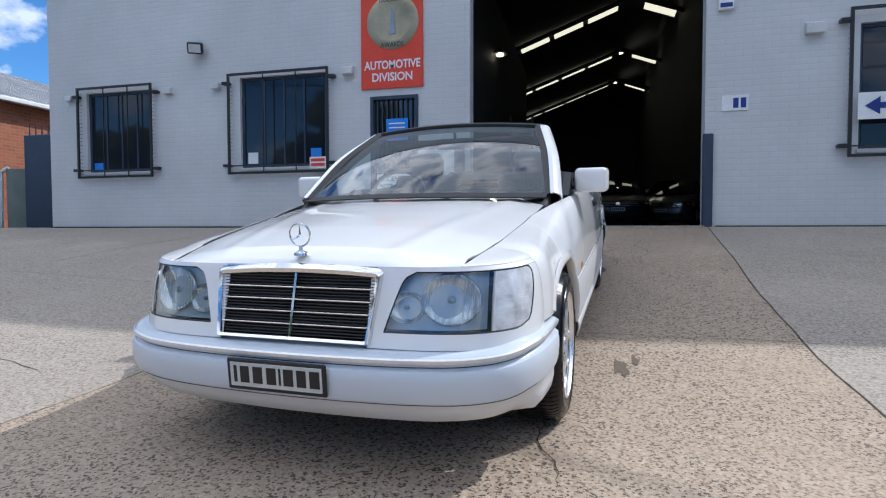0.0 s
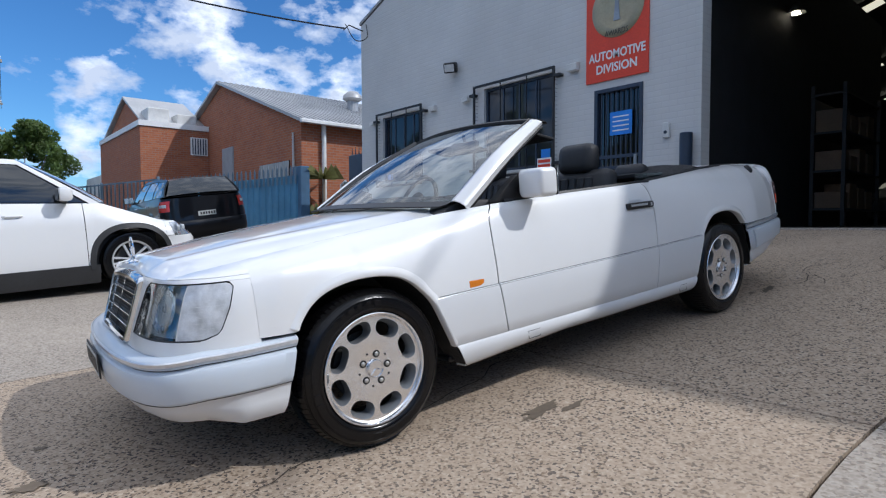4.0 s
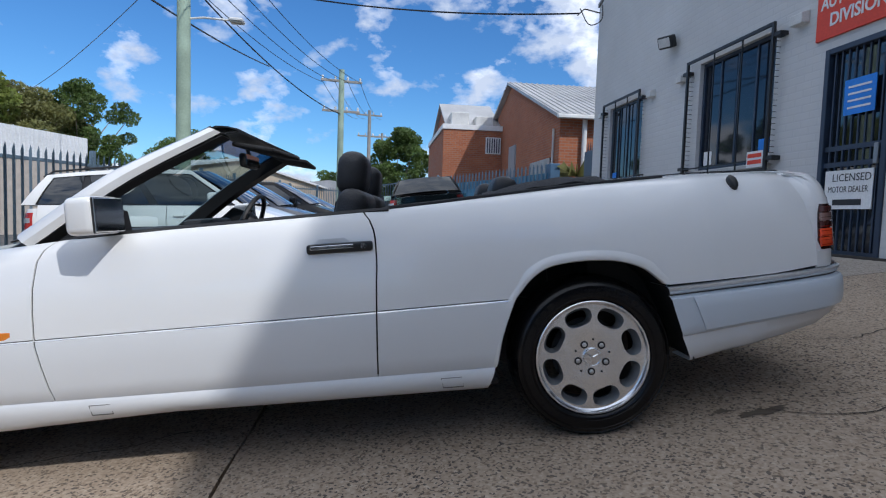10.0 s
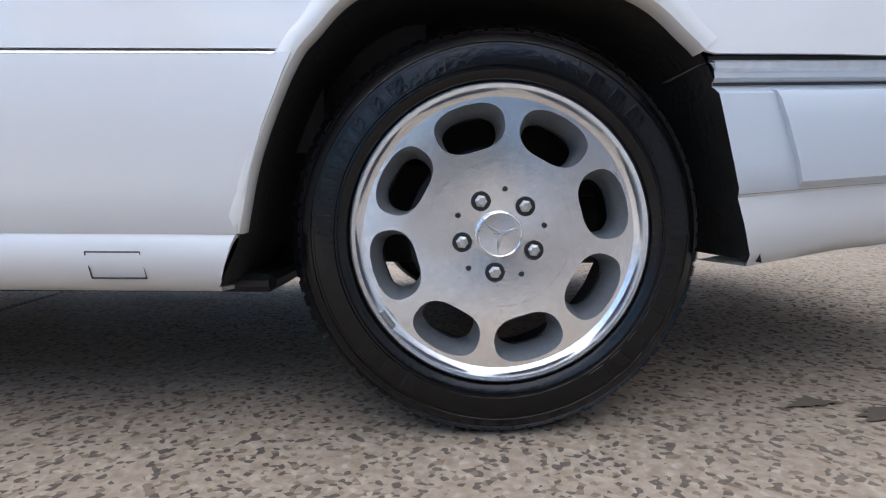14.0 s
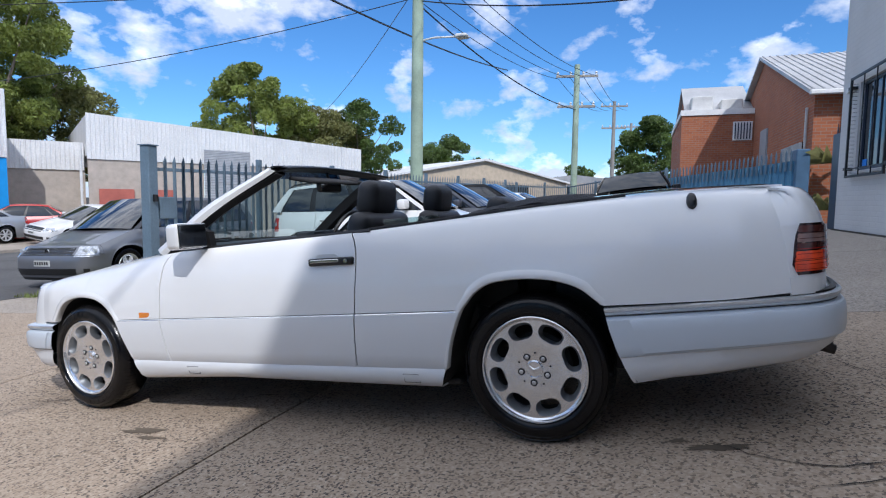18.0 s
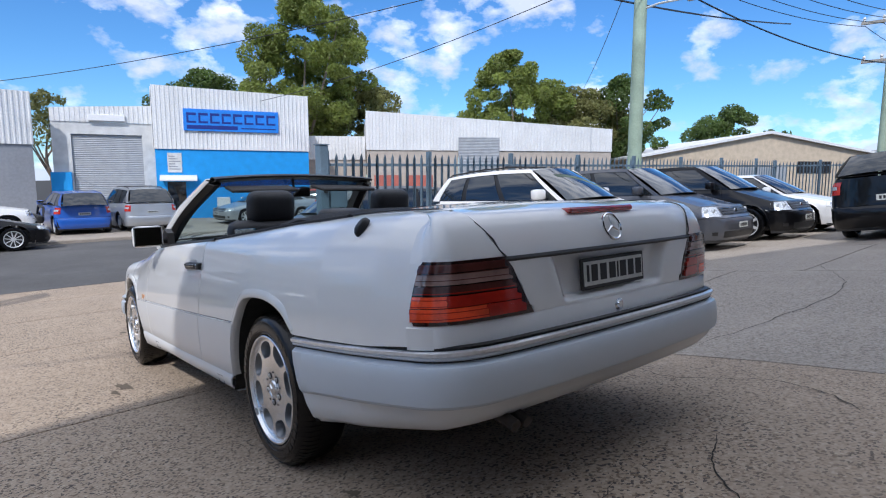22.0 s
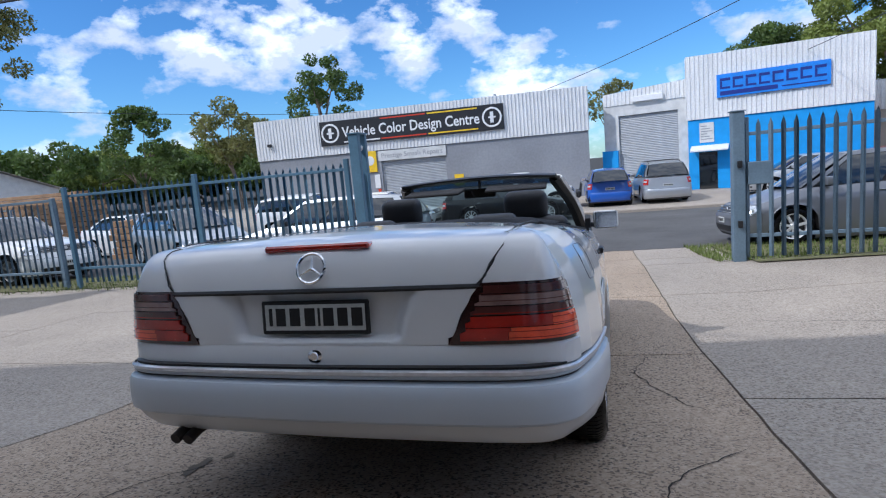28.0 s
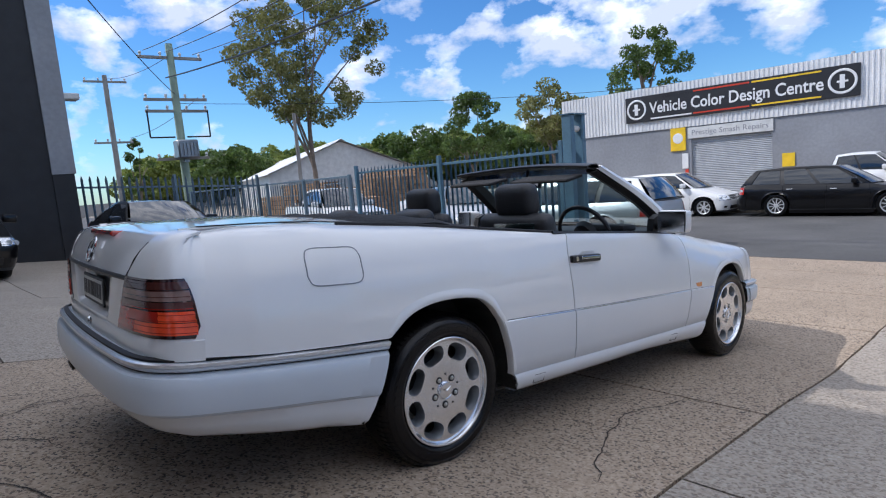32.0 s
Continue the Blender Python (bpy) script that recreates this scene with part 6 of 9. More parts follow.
rows = []
US = np.linspace(-1, 1, 33)
for k in range(20):
    y = 2.86 + 0.74 * k / 19
    flat = 1 - min(max((y - 3.2) / 0.4, 0), 1) * 0.75
    rows.append([(0.608 * u, y + 0.05 * (1 - u * u) * (k / 19), top_z(y) + 0.010 + 0.028 * (1 - u * u) * flat) for u in US])
for o, z in TAILC[::-1]:
    row = []
    for u in US:
        p = tail_face(s_of(abs(u) * lid_w(z)), o, z, 1)
        row.append((u * lid_w(z), p[1], p[2]))
    rows.append(row)
t = sheet(rows)
t.normal_update()
bmesh.ops.solidify(t, geom=t.faces[:], thickness=0.006)
bmesh.ops.recalc_face_normals(t, faces=t.faces[:])
part("boot_lid", t, PAINT, car, "", True)
for sgn in (1, -1):
    part("lid_seam", tube([tail_face(s_of(lid_w(z) + 0.003), o + 0.007, z, sgn) for o, z in TAILC] + [(sgn * 0.6115, y, top_z(y) + 0.0165) for y in (3.60, 3.4, 3.2, 3.0, 2.87)], 0.0028, 5), BLACK, car, "dark lid seam")
    part("hood_seam", tube([(sgn * (half_w(y) - inset(y, 1.0) - 0.0018), y, top_z(y) + 0.004) for y in np.linspace(-0.42, 0.55, 14)], 0.0018, 5), BLACK, car, "dark hood seam")
part("lid_seal", tube([tail_pt(s_of(abs(x)), 0.001, 0.832, 1 if x > 0 else -1) for x in np.linspace(-0.53, 0.53, 25)], 0.009, 6), BLACK, car, "dark lid seam")
part("brake_lamp", B(-0.183, 0.183, 3.70, 3.768, 0.955, 0.975, 0.006), REDL, car, "slim red high brake lamp")
part("boot_lock", lathe([(0.0, 0.012), (0.012, 0.012), (0.014, 0.006), (0.024, 0.004), (0.026, -0.006)], 18, m=Matrix.Translation((0.0, 3.808, 0.630)) @ Matrix.Rotation(radians(90), 4, "Z")), CHROME, car, "", True)


def plate(m, mat_p):
    p = part("number_plate", B(-0.186, 0.186, -0.006, 0.0, -0.053, 0.053, 0.004), BLACK, car, "pale number plate with dark bars in a black frame")
    p.matrix_local = m
    part("plate_face", B(-0.172, 0.172, -0.009, -0.0065, -0.040, 0.041), mat_p, p)
    for x, w in ((-0.152, 0.012), (-0.116, 0.034), (-0.066, 0.036), (-0.014, 0.036), (0.018, 0.008), (0.050, 0.036), (0.098, 0.034), (0.146, 0.036)):
        part("bar", B(x - w / 2, x + w / 2, -0.0105, -0.0092, -0.026, 0.03), BLACK, p)
    return p


PLATE = mat("plate_white", (0.55, 0.56, 0.53), 0.35)
plate(pose(0.0, -0.853, 0.414, 0, 0, 0), PLATE)
plate(pose(0.0, 3.792, 0.749, 0, 0, 180), PLATE)
# fuel flap seam on the far side
fz = spline([(0, y, z) for y, z in ((3.10, 0.85), (3.102, 0.893), (3.125, 0.915), (3.20, 0.917), (3.285, 0.915), (3.308, 0.893), (3.31, 0.85), (3.308, 0.815), (3.285, 0.793), (3.20, 0.791), (3.125, 0.793), (3.102, 0.815), (3.10, 0.85))], 80)
part("fuel_flap", tube([(-(half_w(p.y) - inset(p.y, (p.z - swage(p.y)) / (top_z(p.y) - swage(p.y))) + 0.0068), p.y, p.z) for p in fz], 0.0024, 5), RENDER, car, "seam of the square fuel flap")
# exhaust
RUST = mat("rusty_steel", (0.035, 0.026, 0.021), 0.7, var=0.4, scale=20)
for x in (0.495, 0.545):
    part("exhaust", tube([(x, 3.40, 0.385), (x, 3.68, 0.372), (x, 3.76, 0.362), (x, 3.815, 0.345)], 0.019, 14), RUST, car, "dull rusty exhaust pipe")

# floor pan, inner shell
part("floor_pan", B(-0.76, 0.76, 0.42, 2.36, 0.215, 0.245, 0.01), BLACK, car)
part("inner_shell", B(-0.52, 0.52, -0.5, 3.6, 0.33, 0.46, 0.02), BLACK, car)
part("bulkhead", B(-0.70, 0.70, 0.40, 0.50, 0.25, 0.86), BLACK, car)
part("boot_box", B(-0.60, 0.60, 2.75, 3.60, 0.38, 0.90, 0.03), BLACK, car)
part("lamp_box", B(-0.70, 0.70, -0.56, -0.42, 0.30, 0.68), BLACK, car)

# windscreen
def ws(u, v):
    """u across -1..1, v from the cowl 0 to the header 1."""
    a = Vector((0.70 * u, 0.565 - 0.19 * (1 - u * u), 0.925 + 0.022 * (1 - u * u)))
    b = Vector((0.565 * u, 1.265 - 0.06 * (1 - u * u), 1.318 + 0.030 * (1 - u * u)))
    p = a.lerp(b, v)
    return p + Vector((0, -0.35, 0.6)) * 0.03 * math.sin(math.pi * v)


wsg = part("windscreen", sheet([[ws(u, v) for u in np.linspace(-1, 1, 21)] for v in np.linspace(0, 1, 9)]), GLASS, car, "green-tinted windscreen", True)
wsg.visible_shadow = False
band = glass_mat("shade_band", (0.05, 0.14, 0.30))
sb = part("shade_band", sheet([[ws(u, v) + Vector((0, 0.004, -0.003)) for u in np.linspace(-0.97, 0.97, 21)] for v in (0.86, 0.92, 0.985)]), band, wsg, "dark blue shade band", True)
sb.visible_shadow = False
rows = []
for u in np.linspace(-1, 1, 25):
    p = ws(u, 1)
    rows.append([p + Vector((0, dy, dz)) for dy, dz in ((-0.012, -0.010), (-0.014, 0.006), (0.01, 0.014), (0.06, 0.008), (0.105, -0.006), (0.10, -0.018), (0.0, -0.024))])
skin("header_rail", rows, BLACK, car, -1, "black header rail")
for sgn in (1, -1):
    v = part("sun_visor", B(-0.21, 0.21, -0.01, 0.17, -0.010, 0.010, 0.009, seg=3), CLOTH, car, "black sun visor", True)
    v.matrix_local = Matrix.Translation((sgn * 0.29, 1.335, 1.262)) @ pose(0, 0, 0, -13, 0, sgn * -4)
rm = part("rear_mirror", B(-0.12, 0.12, -0.02, 0.015, -0.035, 0.035, 0.014, seg=2), BLACK, car, "black inside mirror", True)
rm.location = (0, 1.24, 1.235)
part("mirror_glass", B(-0.11, 0.11, 0.0155, 0.018, -0.028, 0.028), CHROME, rm)
part("mirror_stem", tube([(0, 0.0, 0.03), (0, -0.01, 0.11)], 0.01), BLACK, rm)
rows = []
for u in np.linspace(-0.98, 0.98, 21):
    p = ws(u, 0)
    rows.append([p + Vector((0, -0.07, -0.018)), p + Vector((0, -0.03, -0.012)), p + Vector((0, 0.01, 0.0))])
skin("cowl", rows, BLACK, car, 1, "black cowl below the windscreen")
part("wiper", tube([(0.0, 0.42, 0.938), (0.18, 0.455, 0.948), (0.50, 0.52, 0.952)], 0.008, 6), BLACK, car)
part("wiper_blade", tube([(0.08, 0.465, 0.962), (0.35, 0.51, 0.962), (0.62, 0.575, 0.952)], 0.006, 5), BLACK, car)

# cabin
DASH = mat("dash_black", (0.03, 0.03, 0.033), 0.6, var=0.15)
part("dashboard", prism([(0.45, 0.88), (0.62, 0.94), (0.90, 0.915), (0.98, 0.87), (0.96, 0.70), (0.90, 0.55), (0.5, 0.5)], "x", -0.70, 0.70, bev=0.02), DASH, car, "black dashboard", True)
part("binnacle", B(-0.56, -0.20, 0.78, 0.95, 0.90, 0.965, 0.03, seg=2), DASH, car, "", True)
sw = part("steering_wheel", tube([(0.19 * math.cos(a), 0, 0.19 * math.sin(a)) for a in np.linspace(0, 2 * math.pi, 33)], 0.014, 8), LEATHER, car, "black steering wheel", True)
sw.matrix_local = pose(-0.37, 1.10, 0.90, -25, 0, 0)
part("hub", lathe([(0.0, 0.03), (0.07, 0.02), (0.085, -0.02)], 18, m=Matrix.Rotation(radians(90), 4, "Z")), LEATHER, sw, "", True)
for a in (0, 180, 270):
    part("spoke", tube([(0.06 * math.cos(radians(a)), 0.01, 0.06 * math.sin(radians(a))), (0.185 * math.cos(radians(a)), 0, 0.185 * math.sin(radians(a)))], 0.016, 6), LEATHER, sw)
part("column", C((-0.37, 0.85, 0.82), (-0.37, 1.08, 0.89), 0.045), DASH, car)
part("console", B(-0.10, 0.10, 0.95, 2.0, 0.48, 0.60, 0.02), DASH, car)
for sgn in (1, -1):
    x = sgn * 0.41
    se = part("front_seat", B(x - 0.26, x + 0.26, 1.22, 1.72, 0.47, 0.62, 0.06, seg=3), LEATHER, car, "black leather front seat", True)
    bk = part("backrest", B(-0.255, 0.255, -0.06, 0.07, 0.0, 0.52, 0.055, seg=3), LEATHER, se, "", True)
    bk.matrix_local = pose(x, 1.70, 0.53, -14, 0, 0)
    for k in range(5):
        part("cushion_rib", B(-0.15 + k * 0.062, -0.10 + k * 0.062, -0.075, -0.055, 0.06, 0.46, 0.008), LEATHER, bk)
    hr = part("headrest", B(-0.135, 0.135, -0.065, 0.065, -0.09, 0.10, 0.055, seg=4), LEATHER, se, "", True)
    hr.matrix_local = pose(x, 1.81, 1.10, -10, 0, 0)
    for q in (-0.06, 0.06):
        part("headrest_post", C((x + q, 1.80, 0.98), (x + q, 1.805, 1.05), 0.008), CHROME, se)
    rh = part("rear_headrest", B(-0.12, 0.12, -0.05, 0.06, -0.05, 0.06, 0.04, seg=3), LEATHER, car, "low black rear headrest", True)
    rh.matrix_local = pose(sgn * 0.33, 2.47, 0.995, -20, 0, 0)
part("rear_bench", B(-0.60, 0.60, 2.0, 2.45, 0.44, 0.60, 0.06, seg=3), LEATHER, car, "black leather rear bench", True)
part("rear_backrest", prism([(2.38, 0.55), (2.50, 0.92), (2.60, 0.94), (2.62, 0.5)], "x", -0.60, 0.60, bev=0.03), LEATHER, car, "", True)
# folded soft top
rows = []
for k in range(22):
    y = 2.36 + 0.64 * k / 21
    row = []
    for u in np.linspace(-1, 1, 25):
        w = half_w(y) - inset(y, 1.0) - 0.012
        h = 0.030 + 0.028 * math.sin(math.pi * k / 21) - 0.035 * abs(u) ** 6
        row.append((w * u, y + 0.05 * (1 - u * u) - 0.02, top_z(y) + h * min(1, (21 - k) / 4) + 0.004 * math.sin(14 * u + k)))
    rows.append(row)
t = sheet(rows)
t.normal_update()
bmesh.ops.solidify(t, geom=t.faces[:], thickness=0.02)
part("folded_top", t, CLOTH, car, "black folded canvas top", True)
for sgn in (1, -1):
    part("top_bow", tube([(sgn * (half_w(y) - inset(y, 1.0) - 0.012), y, top_z(y) + 0.006) for y in (1.95, 2.15, 2.35, 2.6, 2.85, 3.0, 3.1)], 0.013, 8), CLOTH, car, "black canvas edge roll", True)
    part("rear_glass", B(sgn * 0.682, sgn * 0.688, 1.99, 2.28, 0.935, 0.985, 0.001), GLASS, car)


# wheels
FACE = mat("machined_alloy", (0.86, 0.87, 0.89), 0.24, metal=0.96, var=0.04, scale=6, bump=0.03, bscale=220)
fn, fl_ = FACE.node_tree.nodes, FACE.node_tree.links
f_tan = fn.new("ShaderNodeTangent")
f_tan.direction_type, f_tan.axis = "RADIAL", "X"
fl_.new(f_tan.outputs["Tangent"], fn["Principled BSDF"].inputs["Tangent"])
fn["Principled BSDF"].inputs["Anisotropic"].default_value = 0.75
# silver paint darkened in its colour for the shade inside the windows
POCKET = mat("shaded_wheel_silver", (0.24, 0.255, 0.27), 0.42, metal=0.6, var=0.12, scale=14)
BOLT = mat("bolt_steel", (0.62, 0.62, 0.60), 0.35, metal=0.85, var=0.1)


def wheel(m, parent):
    w = part("wheel", lathe([(0.212, -0.085), (0.265, -0.10), (0.295, -0.092), (0.311, -0.068), (0.3145, -0.05), (0.3145, 0.05), (0.311, 0.066), (0.302, 0.083), (0.297, 0.0890), (0.2955, 0.0880), (0.292, 0.0925), (0.280, 0.1000), (0.2785, 0.0985), (0.2755, 0.0990), (0.274, 0.1015), (0.262, 0.1035), (0.246, 0.1035), (0.2445, 0.1015), (0.2415, 0.1015), (0.240, 0.1030), (0.231, 0.1005), (0.225, 0.094), (0.205, 0.06)], 72), RUBBER, parent, "black glossy tyre on an eight-hole alloy wheel", True)
    w.matrix_local = m
    # shoulder blocks of the tread and raised bars on the wall
    tread = bmesh.new()
    for k in range(84):
        blk = prism([(0.022, 0.3165), (0.064, 0.3142), (0.086, 0.3010), (0.083, 0.296), (0.022, 0.309)], "x", -0.0082, 0.0082)
        blk.transform(Matrix.Rotation(2 * math.pi * k / 84, 4, "X") @ Matrix(((0, 1, 0, 0), (1, 0, 0, 0), (0, 0, 1, 0), (0, 0, 0, 1))))
        bmesh.ops.recalc_face_normals(blk, faces=blk.faces[:])
        join(tread, blk)
    part("tread", tread, RUBBER, w)
    for a0, n in ((42, 7), (222, 7), (318, 3), (138, 3)):
        for k in range(n):
            a = radians(a0 + k * 8.5)
            wd = 0.010 if k % 3 else 0.014
            br = part("wall_bar", B(0.1015, 0.1046, -wd, wd, 0.2485, 0.2715, 0.0008), RUBBER, w)
            br.matrix_local = Matrix.Rotation(a, 4, "X")
    rim = part("rim", lathe([(0.203, -0.08), (0.206, 0.05), (0.2235, 0.088), (0.2225, 0.0985), (0.2195, 0.101), (0.2145, 0.100), (0.2105, 0.094), (0.2085, 0.0865), (0.204, 0.0835)], 72), FACE, w, "machined silver alloy rim", True)
    # face with eight deep windows
    t = bmesh.new()
    N, S = 8, 24
    face = lambda r: 0.0835 - 0.008 * (1 - min(r / 0.205, 1) ** 2) + 0.005 * math.sin(math.pi * min(r / 0.205, 1))

    def hole(k):
        """Outline of one window: broad and flat at the rim, rounded towards the hub."""
        q = 2 * math.pi * k / S
        c, s = math.cos(q), math.sin(q)
        r = 0.1635 + 0.0350 * math.copysign(abs(c) ** (0.75 if c > 0 else 0.9), c)
        wd = (0.0530 + 0.0110 * c) * math.copysign(abs(s) ** 0.72, s)
        return r, wd / max(r, 0.1)

    half = math.pi / N
    for i in range(N):
        a = 2 * math.pi * (i + 0.5) / N
        hp = [hole(k) for k in range(S)]
        outer = []
        for k in range(S):
            q = 2 * math.pi * k / S
            c, s = math.cos(q), math.sin(q)
            m2 = max(abs(c), abs(s))
            outer.append((0.1575 + 0.0475 * c / m2, a + half * s / m2))
        P = lambda bm, r, q, h: bm.verts.new((h, r * math.cos(q), r * math.sin(q)))
        vo = [P(t, r, q, face(r)) for r, q in outer]
        vh = [P(t, r, a + q, face(r)) for r, q in hp]
        # rounded rim of the window, then a long slope down from the outside to a smaller opening
        rings, pk_ = [], bmesh.new()
        for shrink, turn, mid, depth in ((1.0, 1.0, 0.165, 0.0), (0.965, 0.965, 0.1645, 0.004), (0.88, 0.90, 0.1605, 0.016), (0.79, 0.85, 0.1570, 0.030), (0.77, 0.84, 0.1565, 0.052)):
            rings.append([P(pk_, mid + (r - 0.165) * shrink, a + q * turn, face(r) - depth) for r, q in hp])
        for k in range(S):
            j = (k + 1) % S
            t.faces.new((vo[k], vo[j], vh[j], vh[k]))
            for ra, rb_ in zip(rings, rings[1:]):
                pk_.faces.new((ra[k], ra[j], rb_[j], rb_[k]))
        bmesh.ops.recalc_face_normals(pk_, faces=pk_.faces[:])
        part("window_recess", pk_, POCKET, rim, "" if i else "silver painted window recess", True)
        cen = [P(t, 0.110, a + half * q, face(0.110)) for q in (-1, -0.5, 0, 0.5, 1)]
        mid_ = [P(t, 0.075, a + half * q, face(0.075)) for q in (-1, -0.5, 0, 0.5, 1)]
        hub = [P(t, 0.034, a + half * q, face(0.034)) for q in (-1, -0.5, 0, 0.5, 1)]
        for k in range(4):
            t.faces.new((cen[k], cen[k + 1], mid_[k + 1], mid_[k]))
            t.faces.new((mid_[k], mid_[k + 1], hub[k + 1], hub[k]))
    bmesh.ops.remove_doubles(t, verts=t.verts[:], dist=4e-4)
    bmesh.ops.recalc_face_normals(t, faces=t.faces[:])
    part("wheel_face", t, FACE, rim, "brushed machined wheel face", True)
    # near-black disc and barrel: the shade behind the windows is in their colour
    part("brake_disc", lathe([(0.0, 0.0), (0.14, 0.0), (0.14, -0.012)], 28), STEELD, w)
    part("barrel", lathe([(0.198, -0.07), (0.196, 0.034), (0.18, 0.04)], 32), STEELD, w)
    part("valve", C((0.052, -0.118, -0.132), (0.070, -0.122, -0.136), 0.006, 0.005, 8), BLACK, rim)
    part("balance_weight", B(0.094, 0.1025, -0.016, 0.016, 0.205, 0.2135, 0.002), STEEL, rim).matrix_local = Matrix.Rotation(radians(133), 4, "X")
    part("hub_cap", lathe([(0.0, 0.0865), (0.033, 0.0860), (0.0365, 0.0805), (0.037, 0.07)], 32), FACE, rim, "round centre cap with a spoked emblem", True)
    e = part("cap_emblem", star(0.033, 0.0018), CHROME, rim)
    e.matrix_local = pose(0.0870, 0, 0, 180, 0, 90)
    for k in range(5):
        a = radians(54 + 72 * k)
        y, z = 0.0575 * math.cos(a), 0.0575 * math.sin(a)
        # recesses and dimples are flat black discs, their shade given as colour
        part("bolt_recess_shade", C((0.060, y, z), (0.0820, y, z), 0.0150, seg=18), BLACK, rim)
        part("wheel_bolt", lathe([(0.0, 0.0885), (0.0055, 0.088), (0.0092, 0.085), (0.0100, 0.080), (0.0100, 0.06)], 6, m=Matrix.Translation((0, y, z))), BOLT, rim)
        a += radians(36)
        part("dimple_shade", C((0.07, 0.069 * math.cos(a), 0.069 * math.sin(a)), (0.0825, 0.069 * math.cos(a), 0.069 * math.sin(a)), 0.0042, seg=10), BLACK, rim)
    return w


for y in (0, 2.715):
    wheel(pose(0.748, y, 0.316, -6 if y else -48), car)
    wheel(pose(-0.748, y, 0.316, 0, 0, 180), car)

# ---- across the street ----
def frame_at(p, q):
    """Axes of a facade: x along it, y into the building."""
    return Matrix.Translation((p[0], p[1], 0)) @ Matrix.Rotation(math.atan2(q[1] - p[1], q[0] - p[0]), 4, "Z"), math.hypot(q[0] - p[0], q[1] - p[1])


def ribbed(x0, x1, z0, z1a, z1b, y=0.0, step=0.19, depth=0.03):
    """Trapezoid-ribbed cladding; the top may slope."""
    pts = []
    n = int((x1 - x0) / step)
    for k in range(n):
        a = x0 + (x1 - x0) * k / n
        s = (x1 - x0) / n
        pts += [(a, 0), (a + s * 0.55, 0), (a + s * 0.65, -depth), (a + s * 0.9, -depth)]
    pts.append((x1, 0))
    zt = lambda x: z1a + (z1b - z1a) * (x - x0) / (x1 - x0)
    return sheet([[(x, y + d, z0) for x, d in pts], [(x, y + d, zt(x)) for x, d in pts]])


def roller(x0, x1, z0, z1, y):
    rows = []
    n = int((z1 - z0) / 0.085)
    for k in range(n):
        z = z0 + (z1 - z0) * k / n
        h = (z1 - z0) / n
        rows += [[(x0, y, z), (x1, y, z)], [(x0, y - 0.018, z + h * 0.4), (x1, y - 0.018, z + h * 0.4)], [(x0, y, z + h * 0.9), (x1, y, z + h * 0.9)]]
    rows.append([(x0, y, z1), (x1, y, z1)])
    return sheet(rows)


M, Lw = frame_at((16.3, -23.1), (-2.0, -23.6))
v = thing("paint_workshop", "low grey workshop with white ribbed upper cladding", "building", M)
part("wall", holed_wall(0, Lw, -0.3, 3.25, ((7.2, 10.8, -0.3, 2.64),), 0, 0.25, lambda u, w, z: (u, w, z)), RENDER, v, "grey rendered lower wall")
part("wall", B(0, 0.25, 0.26, 16, -0.3, 5.4), RENDER, v)
part("wall", B(Lw - 0.25, Lw, 0.26, 16, -0.3, 5.4), RENDER, v)
part("cladding", ribbed(-0.03, Lw + 0.03, 3.255, 5.45, 5.47, -0.06), TIN, v, "white ribbed cladding")
part("parapet", B(-0.05, Lw + 0.05, -0.04, 0.24, 3.26, 5.46), TIN, v)
part("roof", B(0.26, Lw - 0.26, 0.25, 16, 5.0, 5.1), ROOF, v)
part("roller_door", roller(7.2, 10.8, -0.1, 2.64, 0.12), ROLL, v, "closed pale roller door")
part("vent_pipe", C((13.5, 2, 5.1), (13.5, 2, 5.8), 0.08), ROOF, v)
part("wall_lamp", B(0.7, 0.95, -0.25, -0.10, 4.0, 4.15, 0.03), BLACK, v)
sv = thing("shop_sign", "long black workshop sign with red and yellow stripes", "sign", M)
part("panel", B(3.9, 14.06, -0.18, -0.10, 3.74, 5.06, 0.01), BLACKS, sv)
for x in (4.5, 13.45):
    part("emblem_ring", lathe([(0.42, 0), (0.44, 0.012), (0.50, 0.012), (0.52, 0)], 32, m=Matrix.Translation((x, -0.185, 4.4)) @ Matrix.Rotation(radians(-90), 4, "Z")), WHITE, sv)
    part("emblem_bar", B(x - 0.10, x + 0.08, -0.195, -0.183, 4.12, 4.68, 0.004), WHITE, sv)
    part("emblem_bar", B(x - 0.20, x + 0.2, -0.197, -0.184, 4.36, 4.44), WHITE, sv)
text("Vehicle Color Design Centre", 0.78, WHITE, sv, upright(9.0, -0.19, 4.38, 0), depth=0.006, bold=0.012, wide=7.6)
for x0, x1, z, mt in ((5.25, 7.3, 3.84, WHITE), (7.4, 9.9, 3.84, REDS), (10.0, 12.7, 3.84, YEL), (7.4, 9.9, 4.9, REDS), (10.0, 12.7, 4.9, YEL), (5.9, 7.3, 4.9, BLACKS)):
    part("stripe", B(x0, x1, -0.192, -0.183, z, z + 0.07), mt, sv)
s2 = thing("shop_sign", "pale panel reading Prestige Smash Repairs above the roller door", "sign", M)
part("panel", B(7.05, 10.85, -0.06, -0.005, 2.66, 3.2, 0.01), GREYP, s2)
text("Prestige Smash Repairs", 0.36, RENDER, s2, upright(8.95, -0.062, 2.93, 0), depth=0.003, wide=3.4)
s3 = thing("shop_sign", "yellow square sign with a white patch", "sign", M)
part("panel", B(6.2, 6.95, -0.08, -0.01, 2.1, 3.25, 0.01), YEL, s3)
